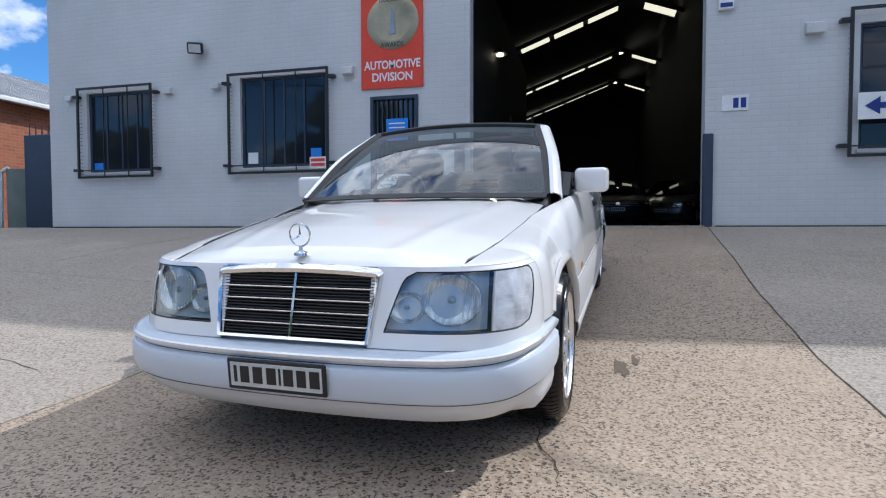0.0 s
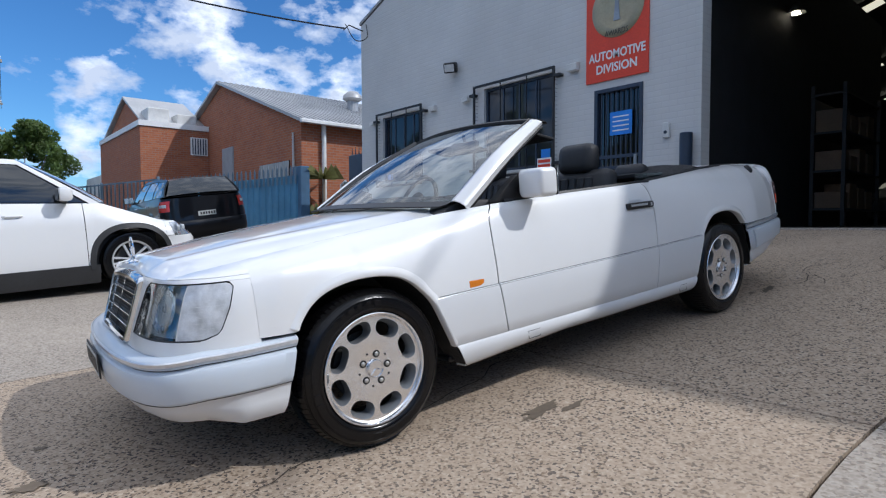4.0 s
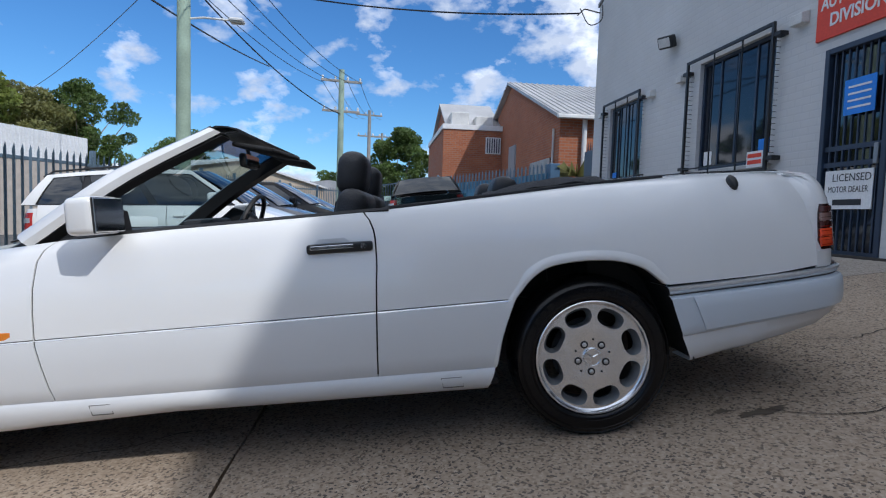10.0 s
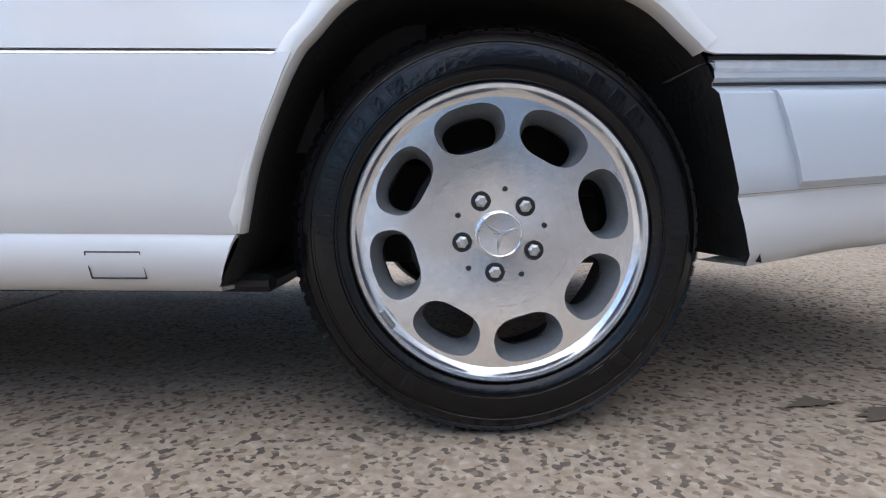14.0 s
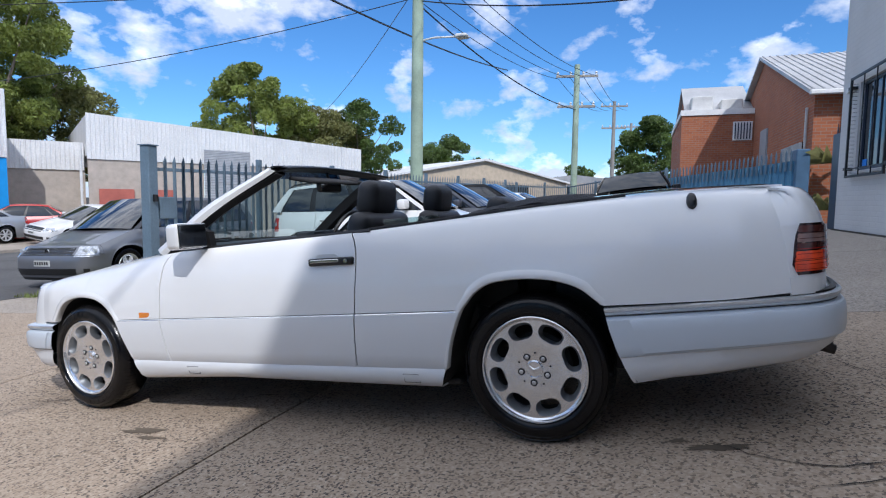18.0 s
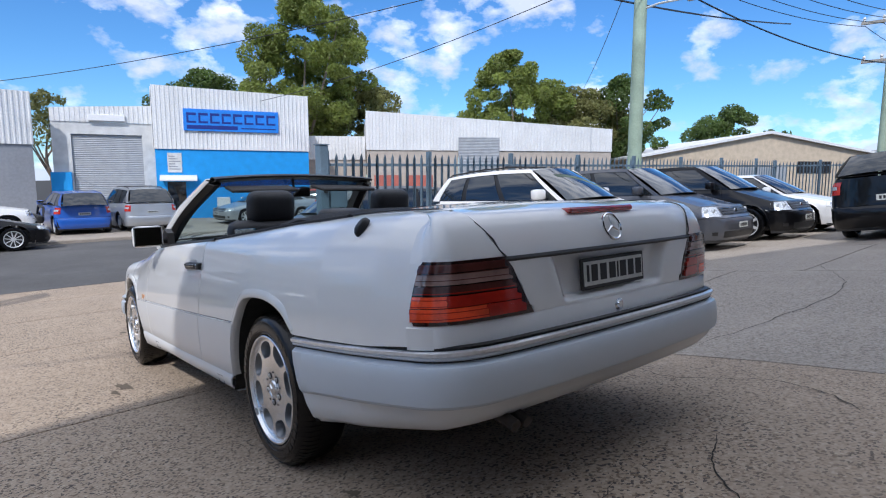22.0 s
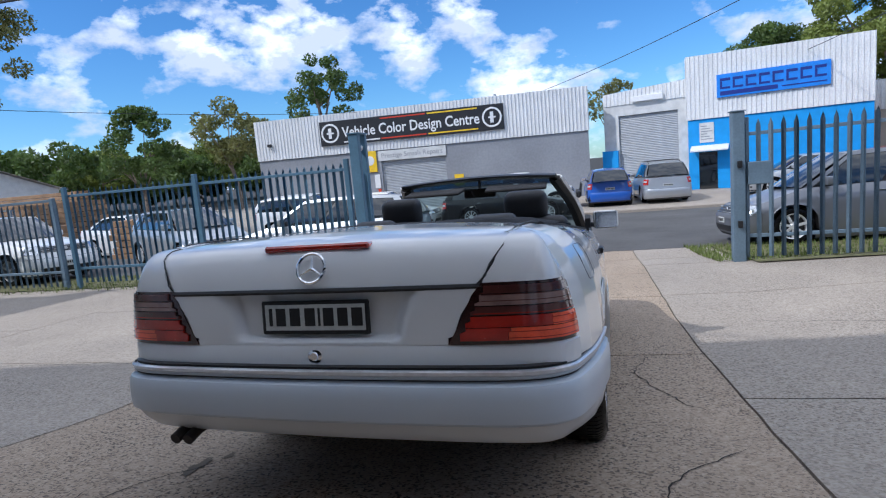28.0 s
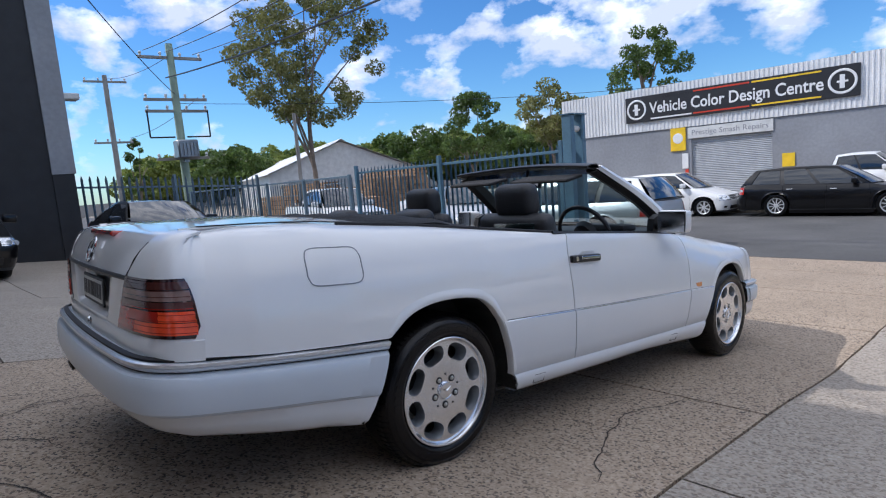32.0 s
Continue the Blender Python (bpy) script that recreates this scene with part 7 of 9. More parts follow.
part("patch", lathe([(0.0, 0.01), (0.24, 0.01), (0.26, 0.0)], 24, m=Matrix.Translation((6.57, -0.081, 2.72)) @ Matrix.Rotation(radians(-90), 4, "Z")), WHITE, s3)
s4 = thing("shop_sign", "small white notice with red foot beside the roller door", "sign", M)
part("panel", B(6.75, 7.05, -0.05, -0.01, 1.2, 1.95), WHITE, s4)
part("foot", B(6.9, 7.05, -0.06, -0.005, 0.3, 1.15), SIGNRED, s4)
s5 = thing("shop_sign", "small yellow notice on the grey wall", "sign", M)
part("panel", B(11.2, 11.7, -0.04, -0.004, 1.0, 1.6), YEL, s5)

M, Lw = frame_at((-6.55, -22.5), (-13.3, -20.2))
b = thing("tuning_workshop", "two-storey workshop with white ribbed cladding over a bright blue lower wall", "building", M)
part("wall", holed_wall(0, Lw, -0.4, 3.19, ((0.45, 1.25, -0.4, 1.66),), 0, 0.2, lambda u, w, z: (u, w, z)), SKYB, b, "bright blue lower wall")
part("wall", B(0, 0.2, 0.201, 14, -0.4, 3.19), SKYB, b)
part("wall", B(Lw - 0.2, Lw, 0.201, 14, -0.4, 3.19), BEIGE, b)
part("cladding", ribbed(-0.03, Lw + 0.03, 3.2, 6.12, 5.98, -0.05), TIN, b, "white ribbed cladding")
sd = part("cladding", ribbed(0.0, 14, 3.2, 6.05, 6.05, 0.0), TIN, b)
sd.matrix_local = pose(-0.05, 14.0, 0, 0, 0, -90)
part("upper_wall", B(0.0, Lw, 0.0, 14, 3.2, 5.95), TIN, b)
part("upper_window", B(-0.06, -0.035, 0.9, 1.5, 3.6, 4.3), DGLASS, b)
part("shop_door", B(0.45, 1.25, 0.06, 0.12, -0.35, 1.66), DGLASS, b, "dark glass entrance door")
part("door_canopy", prism([(-0.7, 1.70), (-0.7, 1.76), (-0.35, 1.92), (-0.003, 1.98), (-0.003, 1.90)], "x", 0.15, 1.75), TIN, b, "small pale canopy")
nt = part("notice", B(0.5, 1.12, -0.03, -0.005, 2.10, 3.02), GREYP, b, "pale notice with grey lines")
for k in range(6):
    part("line", B(0.56, 1.06 - 0.12 * (k % 3), -0.036, -0.0305, 2.24 + 0.12 * k, 2.28 + 0.12 * k), RENDER, nt)
for k in range(3):
    part("post_box", B(2.6 + k * 1.1, 3.2 + k * 1.1, -0.35, -0.06, 0.2, 0.9, 0.02), TIN, b)
ss = thing("shop_sign", "bright blue sign with dark navy bars for lettering", "sign", M)
part("panel", B(1.28, 5.64, -0.16, -0.09, 4.07, 5.1, 0.01), SBLUE, ss)
for k in range(8):
    x = 1.42 + k * 0.52
    part("bar", B(x, x + 0.42, -0.168, -0.161, 4.80, 4.92), SNAVY, ss)
    part("bar", B(x, x + 0.09, -0.169, -0.162, 4.52, 4.79), SNAVY, ss)
    part("bar", B(x, x + 0.42, -0.168, -0.161, 4.44, 4.53), SNAVY, ss)
part("bar", B(1.42, 3.7, -0.168, -0.161, 4.16, 4.34), SNAVY, ss)
part("bar", B(3.85, 5.5, -0.168, -0.161, 4.22, 4.27), SNAVY, ss)
an = thing("annex", "grey annex with a dark roller door beside the blue wall", "building", M)
part("wall", holed_wall(-4.2, -0.02, -0.4, 4.4, ((-3.45, -0.56, -0.4, 3.85),), 0.9, 1.1, lambda u, w, z: (u, w, z)), GREYP, an)
part("cladding", ribbed(-4.2, -0.05, 4.4, 5.0, 5.25, 0.86), TIN, an)
part("roller_door", roller(-3.45, -0.56, -0.3, 3.85, 1.02), ROLL, an, "closed grey roller door")
part("wall", B(-4.2, -4.05, 1.11, 12, -0.4, 4.4), ROLL, an)
part("blue_pier", B(-4.3, -3.5, 0.7, 0.895, -0.4, 2.1), SKYB, an)
part("lamp_sign", B(-2.7, -1.2, 0.7, 0.85, 4.45, 4.75, 0.02), WHITE, an)

M, Lw = frame_at((-16.9, -20.1), (-28.8, -11.9))
w = thing("warehouse", "long low white clad warehouse with a beige base", "building", M)
part("wall", holed_wall(0, Lw, -0.4, 3.6, ((5.2, 7.6, -0.4, 3.59),), 0, 0.2, lambda u, w, z: (u, w, z)), BEIGE, w, "beige lower wall")
part("cladding", ribbed(-0.03, Lw + 0.03, 3.4, 5.55, 4.72, -0.05), TIN, w, "white ribbed cladding with a sloping top")
part("roof", prism([(0, 5.5), (Lw, 4.68), (Lw, 3.6), (0, 3.6)], "y", 0.0, 14), TIN, w)
part("roof_ridge", prism([(0, 5.52), (Lw * 0.6, 5.2), (3.5, 5.95)], "y", 6, 14), TIN, w)
part("roller_door", roller(5.2, 7.6, -0.3, 4.15, -0.10), ROLL, w, "closed grey roller door")
part("lean_to", B(-4.2, -0.02, 1.5, 9, -0.4, 3.9), BEIGE, w, "beige lean-to")
part("cladding", ribbed(-4.25, -0.04, 2.9, 4.25, 4.25, 1.44), TIN, w)
REDW = mat("faded_red", (0.42, 0.12, 0.09), 0.7)
for x in (0.4, 2.2):
    part("low_hoarding", B(x, x + 1.5, -0.14, -0.06, 1.1, 2.0), REDW, w, "faded red hoarding")
part("downpipe", C((-0.3, -0.15, -0.2), (-0.3, -0.15, 4.1), 0.06), PIPE, w)
bg = thing("beige_shed", "distant beige shed with a shallow gable", "building", Matrix.Translation((-42, -7.5, 0)) @ Matrix.Rotation(radians(140), 4, "Z"))
part("wall", prism([(-9, -0.5), (9, -0.5), (9, 3.3), (0, 4.9), (-9, 3.3)], "y", 0, 18), mat("shed_beige", (0.55, 0.45, 0.33), 0.8), bg)
part("roof", prism([(-9.4, 3.2), (0, 4.9), (9.4, 3.2), (9.4, 3.35), (0, 5.08), (-9.4, 3.35)], "y", -0.3, 18.3), TIN, bg)
part("shop_door", B(-2, 1.4, -0.05, -0.003, -0.3, 2.6), ROLL, bg)
part("sign_board", B(2.2, 4.6, -0.06, -0.003, 2.2, 3.0), BLACKS, bg)
for k, (x, y, ww, hh, mt) in enumerate(((-62, -2, 14, 3.6, BEIGE), (-75, 4, 16, 4.2, TIN), (-58, 8, 10, 3.4, RENDER), (-48, 14, 10, 5.0, TIN))):
    fb2 = thing("far_building", "small distant industrial building down the street", "building", Matrix.Translation((x, y, 0)), group="far buildings")
    part("wall", B(-4, 4, -ww / 2, ww / 2, -0.5, hh), mt, fb2)
    part("roof", prism([(-ww / 2, hh), (0, hh + 0.9), (ww / 2, hh)], "x", -4, 4), ROOF, fb2)
    for q in range(3):
        part("window", B(4.0, 4.03, -ww / 2 + 1.5 + q * 3.2, -ww / 2 + 3.2 + q * 3.2, 1.2, 2.4), DGLASS, fb2)
sh = thing("timber_shed", "long pale-roofed shed with a white gable end behind the fence", "building", Matrix.Translation((34.44, -20.13, 0)) @ Matrix.Rotation(radians(-111.2), 4, "Z"))
part("wall", prism([(-5.5, -0.4), (5.5, -0.4), (5.5, 2.85), (0, 5.0), (-5.5, 2.85)], "y", 0, 34), GREYP, sh, "pale gable wall")
for sgn in (1, -1):
    rows = []
    for k in range(86):
        y = -0.4 + 34.8 * k / 85
        o = 0.03 * (k % 2)
        rows.append([(sgn * 5.95, y, 2.76 + o), (0, y, 5.09 + o)])
    sb = sheet(rows)
    bmesh.ops.recalc_face_normals(sb, faces=sb.faces[:])
    part("roof", sb, TIN, sh, "pale ribbed roof sheets")
part("ridge_cap", prism([(-0.3, 5.02), (0, 5.14), (0.3, 5.02), (0, 5.19)], "y", -0.42, 34.42), TIN, sh)
for k in range(9):
    part("wall_opening", B(5.502, 5.56, 1.0 + k * 3.6, 3.6 + k * 3.6, -0.3, 2.3), ROLL, sh)
for k in range(3):
    part("door", B(-4.2 + k * 2.8, -2.2 + k * 2.8, -0.06, -0.003, -0.3, 2.3), ROLL, sh)
TIMBER = mat("stacked_timber", (0.33, 0.20, 0.11), 0.85, var=0.3, scale=2)
for k, (x, y, L, h) in enumerate(((15.5, -7.0, 3.0, 1.5), (19.5, -8.5, 3.4, 1.9), (24.0, -9.0, 4.0, 1.7), (21.5, -14.0, 5.0, 2.3), (28.0, -13.0, 5.0, 2.2), (13.0, -9.5, 2.4, 1.4), (29.0, -20.6, 6.0, 2.7))):
    st2 = thing("timber_stack", "stack of weathered brown timber boards", "timber", Matrix.Translation((x, y, ground_z(x, y) - 0.035)), group="timber stacks")
    for q in range(int(h / 0.22)):
        part("board_layer", B(-L / 2 + 0.1 * (q % 2), L / 2 - 0.12 * (q % 3), -0.5, 0.5, q * 0.22 + 0.005, q * 0.22 + 0.2, 0.01), TIMBER, st2)


# ---- poles and wires ----
def pole(x, y, h, r, material, arms, label, lamp=None):
    z = ground_z(x, y) - 0.1
    p = thing("power_pole", label, "pole", Matrix.Translation((x, y, z)), group="power poles")
    part("shaft", C((0, 0, 0), (0, 0, h), r, r * 0.75, 14), material, p, "", True)
    for hz, wd, yaw in arms:
        a = part("crossarm", B(-wd / 2, wd / 2, -0.06, 0.06, hz - 0.06, hz + 0.06), POLE2, p)
        a.rotation_euler = (0, 0, radians(yaw))
        for k in range(4):
            s = part("insulator", lathe([(0.0, 0.2), (0.05, 0.17), (0.07, 0.1), (0.04, 0.06), (0.06, 0.0)], 8, m=Matrix.Translation((-wd / 2 + 0.1 + k * (wd - 0.2) / 3, 0, hz + 0.062)) @ pose(0, 0, 0, 0, -90, 0)), GREYP, a)
    return p


P1 = pole(-13.4, -1.96, 9.2, 0.21, POLE, ((8.3, 2.2, 100),), "tall green-grey weathered timber power pole with a street lamp")
part("lamp_arm", tube([(0, 0, 6.35), (-0.1, 0.5, 6.45), (-0.35, 1.15, 6.5)], 0.03), GREYP, P1)
part("lamp_head", B(-0.55, -0.2, 1.1, 1.5, 6.44, 6.56, 0.04), GREYP, P1)
pole(-28.5, 1.2, 8.6, 0.19, POLE, ((8.0, 2.2, 100), (6.4, 2.0, 100)), "green-grey timber power pole down the street")
pole(-47, 2.3, 9.6, 0.18, POLE2, ((9.2, 2.2, 100), (7.4, 2.0, 100)), "grey timber power pole down the street")
pole(-62, 3.4, 9.6, 0.18, POLE2, ((9.2, 2.2, 100), (8.2, 2.0, 100)), "grey timber power pole far down the street")
pole(24.2, -4.3, 8.5, 0.2, POLE, ((7.9, 2.6, 80), (6.1, 2.6, 80), (5.6, 2.6, 80), (3.5, 2.2, 80)), "green power pole with crossarms and a transformer")
GF = thing("pole_frame", "dark steel frame hung under the crossarms", "frame", Matrix.Translation((24.2, -4.3, ground_z(24.2, -4.3) - 0.1)) @ Matrix.Rotation(radians(80), 4, "Z"))
for sgn in (1, -1):
    part("upright_bar", C((sgn * 1.25, 0.1, 4.45), (sgn * 1.25, 0.1, 5.6), 0.035), BLACK, GF)
    part("lower_bar", C((sgn * 0.25, 0.1, 4.45), (sgn * 1.25, 0.1, 4.45), 0.035), BLACK, GF)
tr = thing("transformer", "grey pole-mounted transformer box", "transformer", Matrix.Translation((24.2, -4.3, 0)))
part("tank", B(-0.75, -0.16, -0.45, 0.45, 3.45, 4.25, 0.05), STEEL, tr, "ribbed grey tank", True)
for k in range(6):
    part("cooling_fin", B(-0.80, -0.70, -0.40 + k * 0.15, -0.36 + k * 0.15, 3.55, 4.1), STEEL, tr)
part("bracket", B(-0.4, 0.2, -0.1, 0.1, 3.3, 3.42), STEEL, tr)
pole(38.5, -5.6, 9.8, 0.19, POLE2, ((9.4, 2.4, 80), (5.6, 2.2, 80)), "grey timber power pole beyond the yard")
pole(20.3, -7.8, 5.2, 0.1, POLE2, (), "slim grey timber post")


def wire(a, b, sag, r=0.014):
    a, b = Vector(a), Vector(b)
    pts = [a.lerp(b, k / 24) - Vector((0, 0, sag * 4 * (k / 24) * (1 - k / 24))) for k in range(25)]
    solid("power_wire", tube(pts, r, 5), BLACK, "black overhead cable between poles", "cable", group="overhead cables")


for o in (-1.0, -0.35, 0.35, 1.0):
    wire((-13.4 + 0.17 * o, -1.96 + o, 8.55), (-28.5 + 0.17 * o, 1.2 + o, 8.3), 0.5)
    wire((-28.5 + 0.17 * o, 1.2 + o, 8.3), (-47, 2.3 + o, 9.3), 0.5)
for o in (-1.0, 0.2, 1.1):
    wire((-13.4, -1.96 + o, 8.5), (24.2, -4.3 + o, 8.1), 1.1, 0.016)
wire((-13.4, -1.96, 7.6), (-28.5, 1.2, 6.6), 0.5, 0.025)
wire((-13.4, -1.96, 7.7), (-9.5, 7.75, 6.0), 0.35, 0.02)
wire((-13.4, -1.96, 7.8), (-11.0, -21.5, 5.6), 0.4)
wire((-13.4, -1.96, 8.3), (0.5, -24.5, 5.5), 0.5)
wire((-13.4, -1.96, 8.2), (-40, -22.0, 8.5), 0.5)
wire((24.2, -4.3, 6.3), (3.0, 8.3, 9.5), 0.6, 0.016)
wire((24.2, -4.3, 5.9), (10, -23.5, 5.4), 0.3, 0.012)
wire((24.2, -4.3, 8.0), (38.5, -5.6, 9.5), 0.3)
wire((24.2, -5.3, 6.2), (38.5, -6.6, 5.8), 0.3)
wire((24.2, -4.0, 7.0), (-28.0, -2.5, 8.8), 1.6, 0.03)


# ---- trees ----
def leaf_mesh(clumps, size, seed, per=150, flat=0.75):
    """Many small leaf blades round a set of clump centres."""
    r = np.random.default_rng(seed)
    V, F = [], []
    for cx, cy, cz, cr in clumps:
        n = int(per * (cr / 1.0) ** 1.6) + 20
        d = r.normal(size=(n, 3))
        d /= np.linalg.norm(d, axis=1)[:, None]
        q = d * (cr * (0.55 + 0.5 * r.random((n, 1)) ** 0.6)) * np.array([1, 1, flat]) + (cx, cy, cz)
        a, b = r.normal(size=(n, 3)), r.normal(size=(n, 3))
        a /= np.linalg.norm(a, axis=1)[:, None]
        b -= a * (a * b).sum(1)[:, None]
        b /= np.linalg.norm(b, axis=1)[:, None]
        s = size * (0.6 + 0.8 * r.random((n, 1)))
        k = len(V)
        V += list(np.stack([q - a * s, q + b * s * 0.45, q + a * s, q - b * s * 0.45], 1).reshape(-1, 3))
        F += [(k + 4 * i, k + 4 * i + 1, k + 4 * i + 2, k + 4 * i + 3) for i in range(n)]
    me = bpy.data.meshes.new("crown")
    me.from_pydata(V, [], F)
    return me


def tree(x, y, h, r, seed, leaf, label, trunk_h=None, clumps=34, per=150, size=0.22, airy=0.0, z0=None, puff=1.0, thick=1.0):
    rr = random.Random(seed)
    z = ground_z(x, y) - 0.1 if z0 is None else z0
    t = thing("tree", label, "tree", Matrix.Translation((x, y, z)), group="trees")
    th = trunk_h or h * 0.3
    tr_ = max(0.14, h * 0.022) * thick
    bend = 0.4 if thick < 1 else 1.0
    path = [Vector((0, 0, 0)), Vector((bend * rr.uniform(-0.2, 0.2), rr.uniform(-0.2, 0.2), th * 0.6)), Vector((bend * rr.uniform(-0.5, 0.5), bend * rr.uniform(-0.5, 0.5), th * 1.15)), Vector((rr.uniform(-0.6, 0.6), rr.uniform(-0.6, 0.6), h * 0.8))]
    bm = bmesh.new()
    sp = spline(path, 12)
    for i in range(11):
        C(sp[i], sp[i + 1], tr_ * (1 - i / 12.5), tr_ * (1 - (i + 1) / 12.5), 8, bm, caps=False)
    part("trunk", bm, BARK, t, "", True)
    cl = []
    nl = 7
    for k in range(nl):
        a = 6.283 * k / nl + rr.uniform(-0.4, 0.4)
        b = sp[4 + k % 6]
        d = rr.uniform(0.55, 0.9) * r
        e = Vector((math.cos(a) * d, math.sin(a) * d, th + (h - th) * rr.uniform(0.25, 0.8)))
        lp = spline([b, b.lerp(e, 0.5) + Vector((0, 0, rr.uniform(0, 0.6))), e], 6)
        lb = bmesh.new()
        for i in range(5):
            C(lp[i], lp[i + 1], tr_ * 0.42 * (1 - i / 6), tr_ * 0.42 * (1 - (i + 1) / 6), 6, lb, caps=False)
        part("limb", lb, BARK, t, "", True)
        cl.append((*e, r * rr.uniform(0.2, 0.34) * puff))
    for k in range(clumps):
        a, u = rr.uniform(0, 6.283), rr.random() ** 0.5
        vz = rr.uniform(-1, 1)
        w = math.sqrt(max(0, 1 - vz * vz)) * u
        shape = 1 - 0.25 * max(0, vz)
        cl.append((math.cos(a) * w * r * shape, math.sin(a) * w * r * shape, th + (h - th) * (0.52 + 0.44 * vz), r * rr.uniform(0.15, 0.30) * (1 - airy * 0.4) * puff))
    me = leaf_mesh(cl, size * 0.72, seed, int(per * 1.8 * (1 - airy * 0.5)))
    me.materials.append(leaf)
    c = new("crown", me)
    c.parent = t
    return t


tree(-20.7, -33.0, 15.5, 5.0, 1, LEAF, "large spreading green eucalypt behind the workshops", 4.5, 95, 420, 0.17, puff=0.78)
tree(-16.5, -42.0, 10.5, 4.5, 2, LEAF2, "dark green tree behind the blue workshop", 3.0, 34, 330, 0.18, puff=0.9)
tree(-26.5, -33.5, 9.2, 4.5, 21, LEAF3, "olive green tree behind the warehouse", 3.0, 34, 330, 0.18, puff=0.9)
tree(-32.6, -22.5, 11.6, 4.0, 3, LEAF, "round green tree behind the warehouse", 3.0, 80, 400, 0.17, puff=0.8)
tree(-36.5, -19.0, 8.6, 3.4, 31, LEAF3, "small olive tree behind the warehouse", 2.5, 30, 330, 0.18, puff=1.1)
tree(-40.0, -17.6, 10.0, 3.5, 4, LEAF2, "dark green tree down the street", 3.0, 36, 330, 0.18, puff=0.9)
tree(-52.0, -14.0, 8.2, 3.2, 5, LEAF2, "dark green tree far down the street", 2.0, 30, 300, 0.2, puff=1.1)
tree(-58.0, -12.5, 6.6, 2.6, 6, LEAF2, "small dark green street tree", 2.0, 18, 90, 0.26)
tree(-52.5, 5.2, 8.4, 3.0, 7, LEAF2, "rounded dark green tree beyond the yard fence", 1.6, 44, 330, 0.2, puff=1.15)
tree(-70.0, -3.0, 6.0, 3.0, 8, LEAF2, "dark tree at the end of the street", 2.0, 18, 90, 0.3)
tree(23.2, -10.4, 13.6, 4.0, 9, LEAF3, "tall open-crowned gum tree with slim pale trunk", 4.2, 130, 400, 0.12, 0.5, puff=0.72, thick=0.6)
tree(20.2, -42.0, 13.0, 3.4, 10, LEAF2, "tall slim gum behind the paint workshop", 6.0, 22, 120, 0.24, 0.2)
tree(27.0, -38.0, 9.5, 4.0, 11, LEAF3, "olive green gum behind the paint workshop", 4.0, 26, 110, 0.24, 0.2)
tree(33.0, -34.0, 9.0, 3.4, 12, LEAF2, "dark pointed tree beside the sheds", 2.5, 24, 120, 0.24)
tree(-5.0, -40.0, 7.6, 3.0, 13, LEAF3, "thin tree between the workshops", 3.0, 16, 80, 0.22, 0.3)
for k in range(16):
    a = radians(-20 - 2.9 * k)
    d = 78 + 9 * math.sin(k * 2.1)
    tree(-2 + d * math.cos(a), 6 + d * math.sin(a), 6.6 + 1.2 * math.sin(k * 1.7), 4.4, 40 + k, LEAF2 if k % 3 else LEAF, "dark green tree in the belt of woodland behind the sheds", 2.0, 22, 70, 0.36)
for k in range(20):
    a = radians(-19 - 2.35 * k)
    d = 92 + 5 * math.sin(k * 1.3)
    tree(-2 + d * math.cos(a), 6 + d * math.sin(a), 7.4 + 1.0 * math.sin(k * 2.3), 5.6, 140 + k, LEAF2 if k % 2 else LEAF, "dark green tree in the belt of woodland behind the sheds", 1.2, 30, 60, 0.5)
cy = tree(40.0, -7.3, 6.2, 0.9, 77, LEAF2, "slim dark cypress beyond the fence", 0.6, 24, 120, 0.2)
pm = thing("yucca_plant", "spiky green yucca beside the downpipe", "plant", Matrix.Translation((-13.1, 9.1, 1.16)))
part("stem", C((0, 0, -0.05), (0.05, 0, 1.5), 0.06, 0.05, 8), BARK, pm)
for hz, n in ((0.35, 9), (1.5, 14)):
    for k in range(n):
        a = 6.283 * k / n + hz
        q = bmesh.new()
        c, s = math.cos(a), math.sin(a)
        e = 0.55 + 0.1 * (k % 3)
        vs = [q.verts.new(p) for p in ((-s * 0.03, c * 0.03, hz), (s * 0.03, -c * 0.03, hz), (c * e * 0.6 + s * 0.02, s * e * 0.6 - c * 0.02, hz + 0.35 + 0.08 * (k % 2)), (c * e, s * e, hz + 0.25 - 0.25 * (k % 2)))]
        q.faces.new((vs[0], vs[1], vs[2]))
        q.faces.new((vs[0], vs[2], vs[3]))
        part("leaf", q, LEAF3, pm)


# ---- other cars ----
CPAINT = {
    "white": mat("auto_white", (0.78, 0.78, 0.77), 0.35, coat=0.7, var=0.01, fine=0.0),
    "grey": mat("auto_grey", (0.085, 0.09, 0.105), 0.32, metal=0.4, coat=0.8, var=0.02, fine=0.0),
    "black": mat("auto_black", (0.004, 0.004, 0.005), 0.3, coat=0.6, var=0.02, fine=0.0, spec=0.15),
    "silver": mat("auto_silver", (0.42, 0.44, 0.46), 0.34, metal=0.5, coat=0.7, var=0.02, fine=0.0),
    "pewter": mat("auto_pewter", (0.17, 0.18, 0.20), 0.33, metal=0.45, coat=0.7, var=0.02, fine=0.0),
    "blue": mat("auto_blue", (0.015, 0.10, 0.45), 0.32, coat=0.8, var=0.02, fine=0.0),
    "red": mat("auto_red", (0.45, 0.02, 0.015), 0.32, coat=0.8, var=0.02, fine=0.0),
}
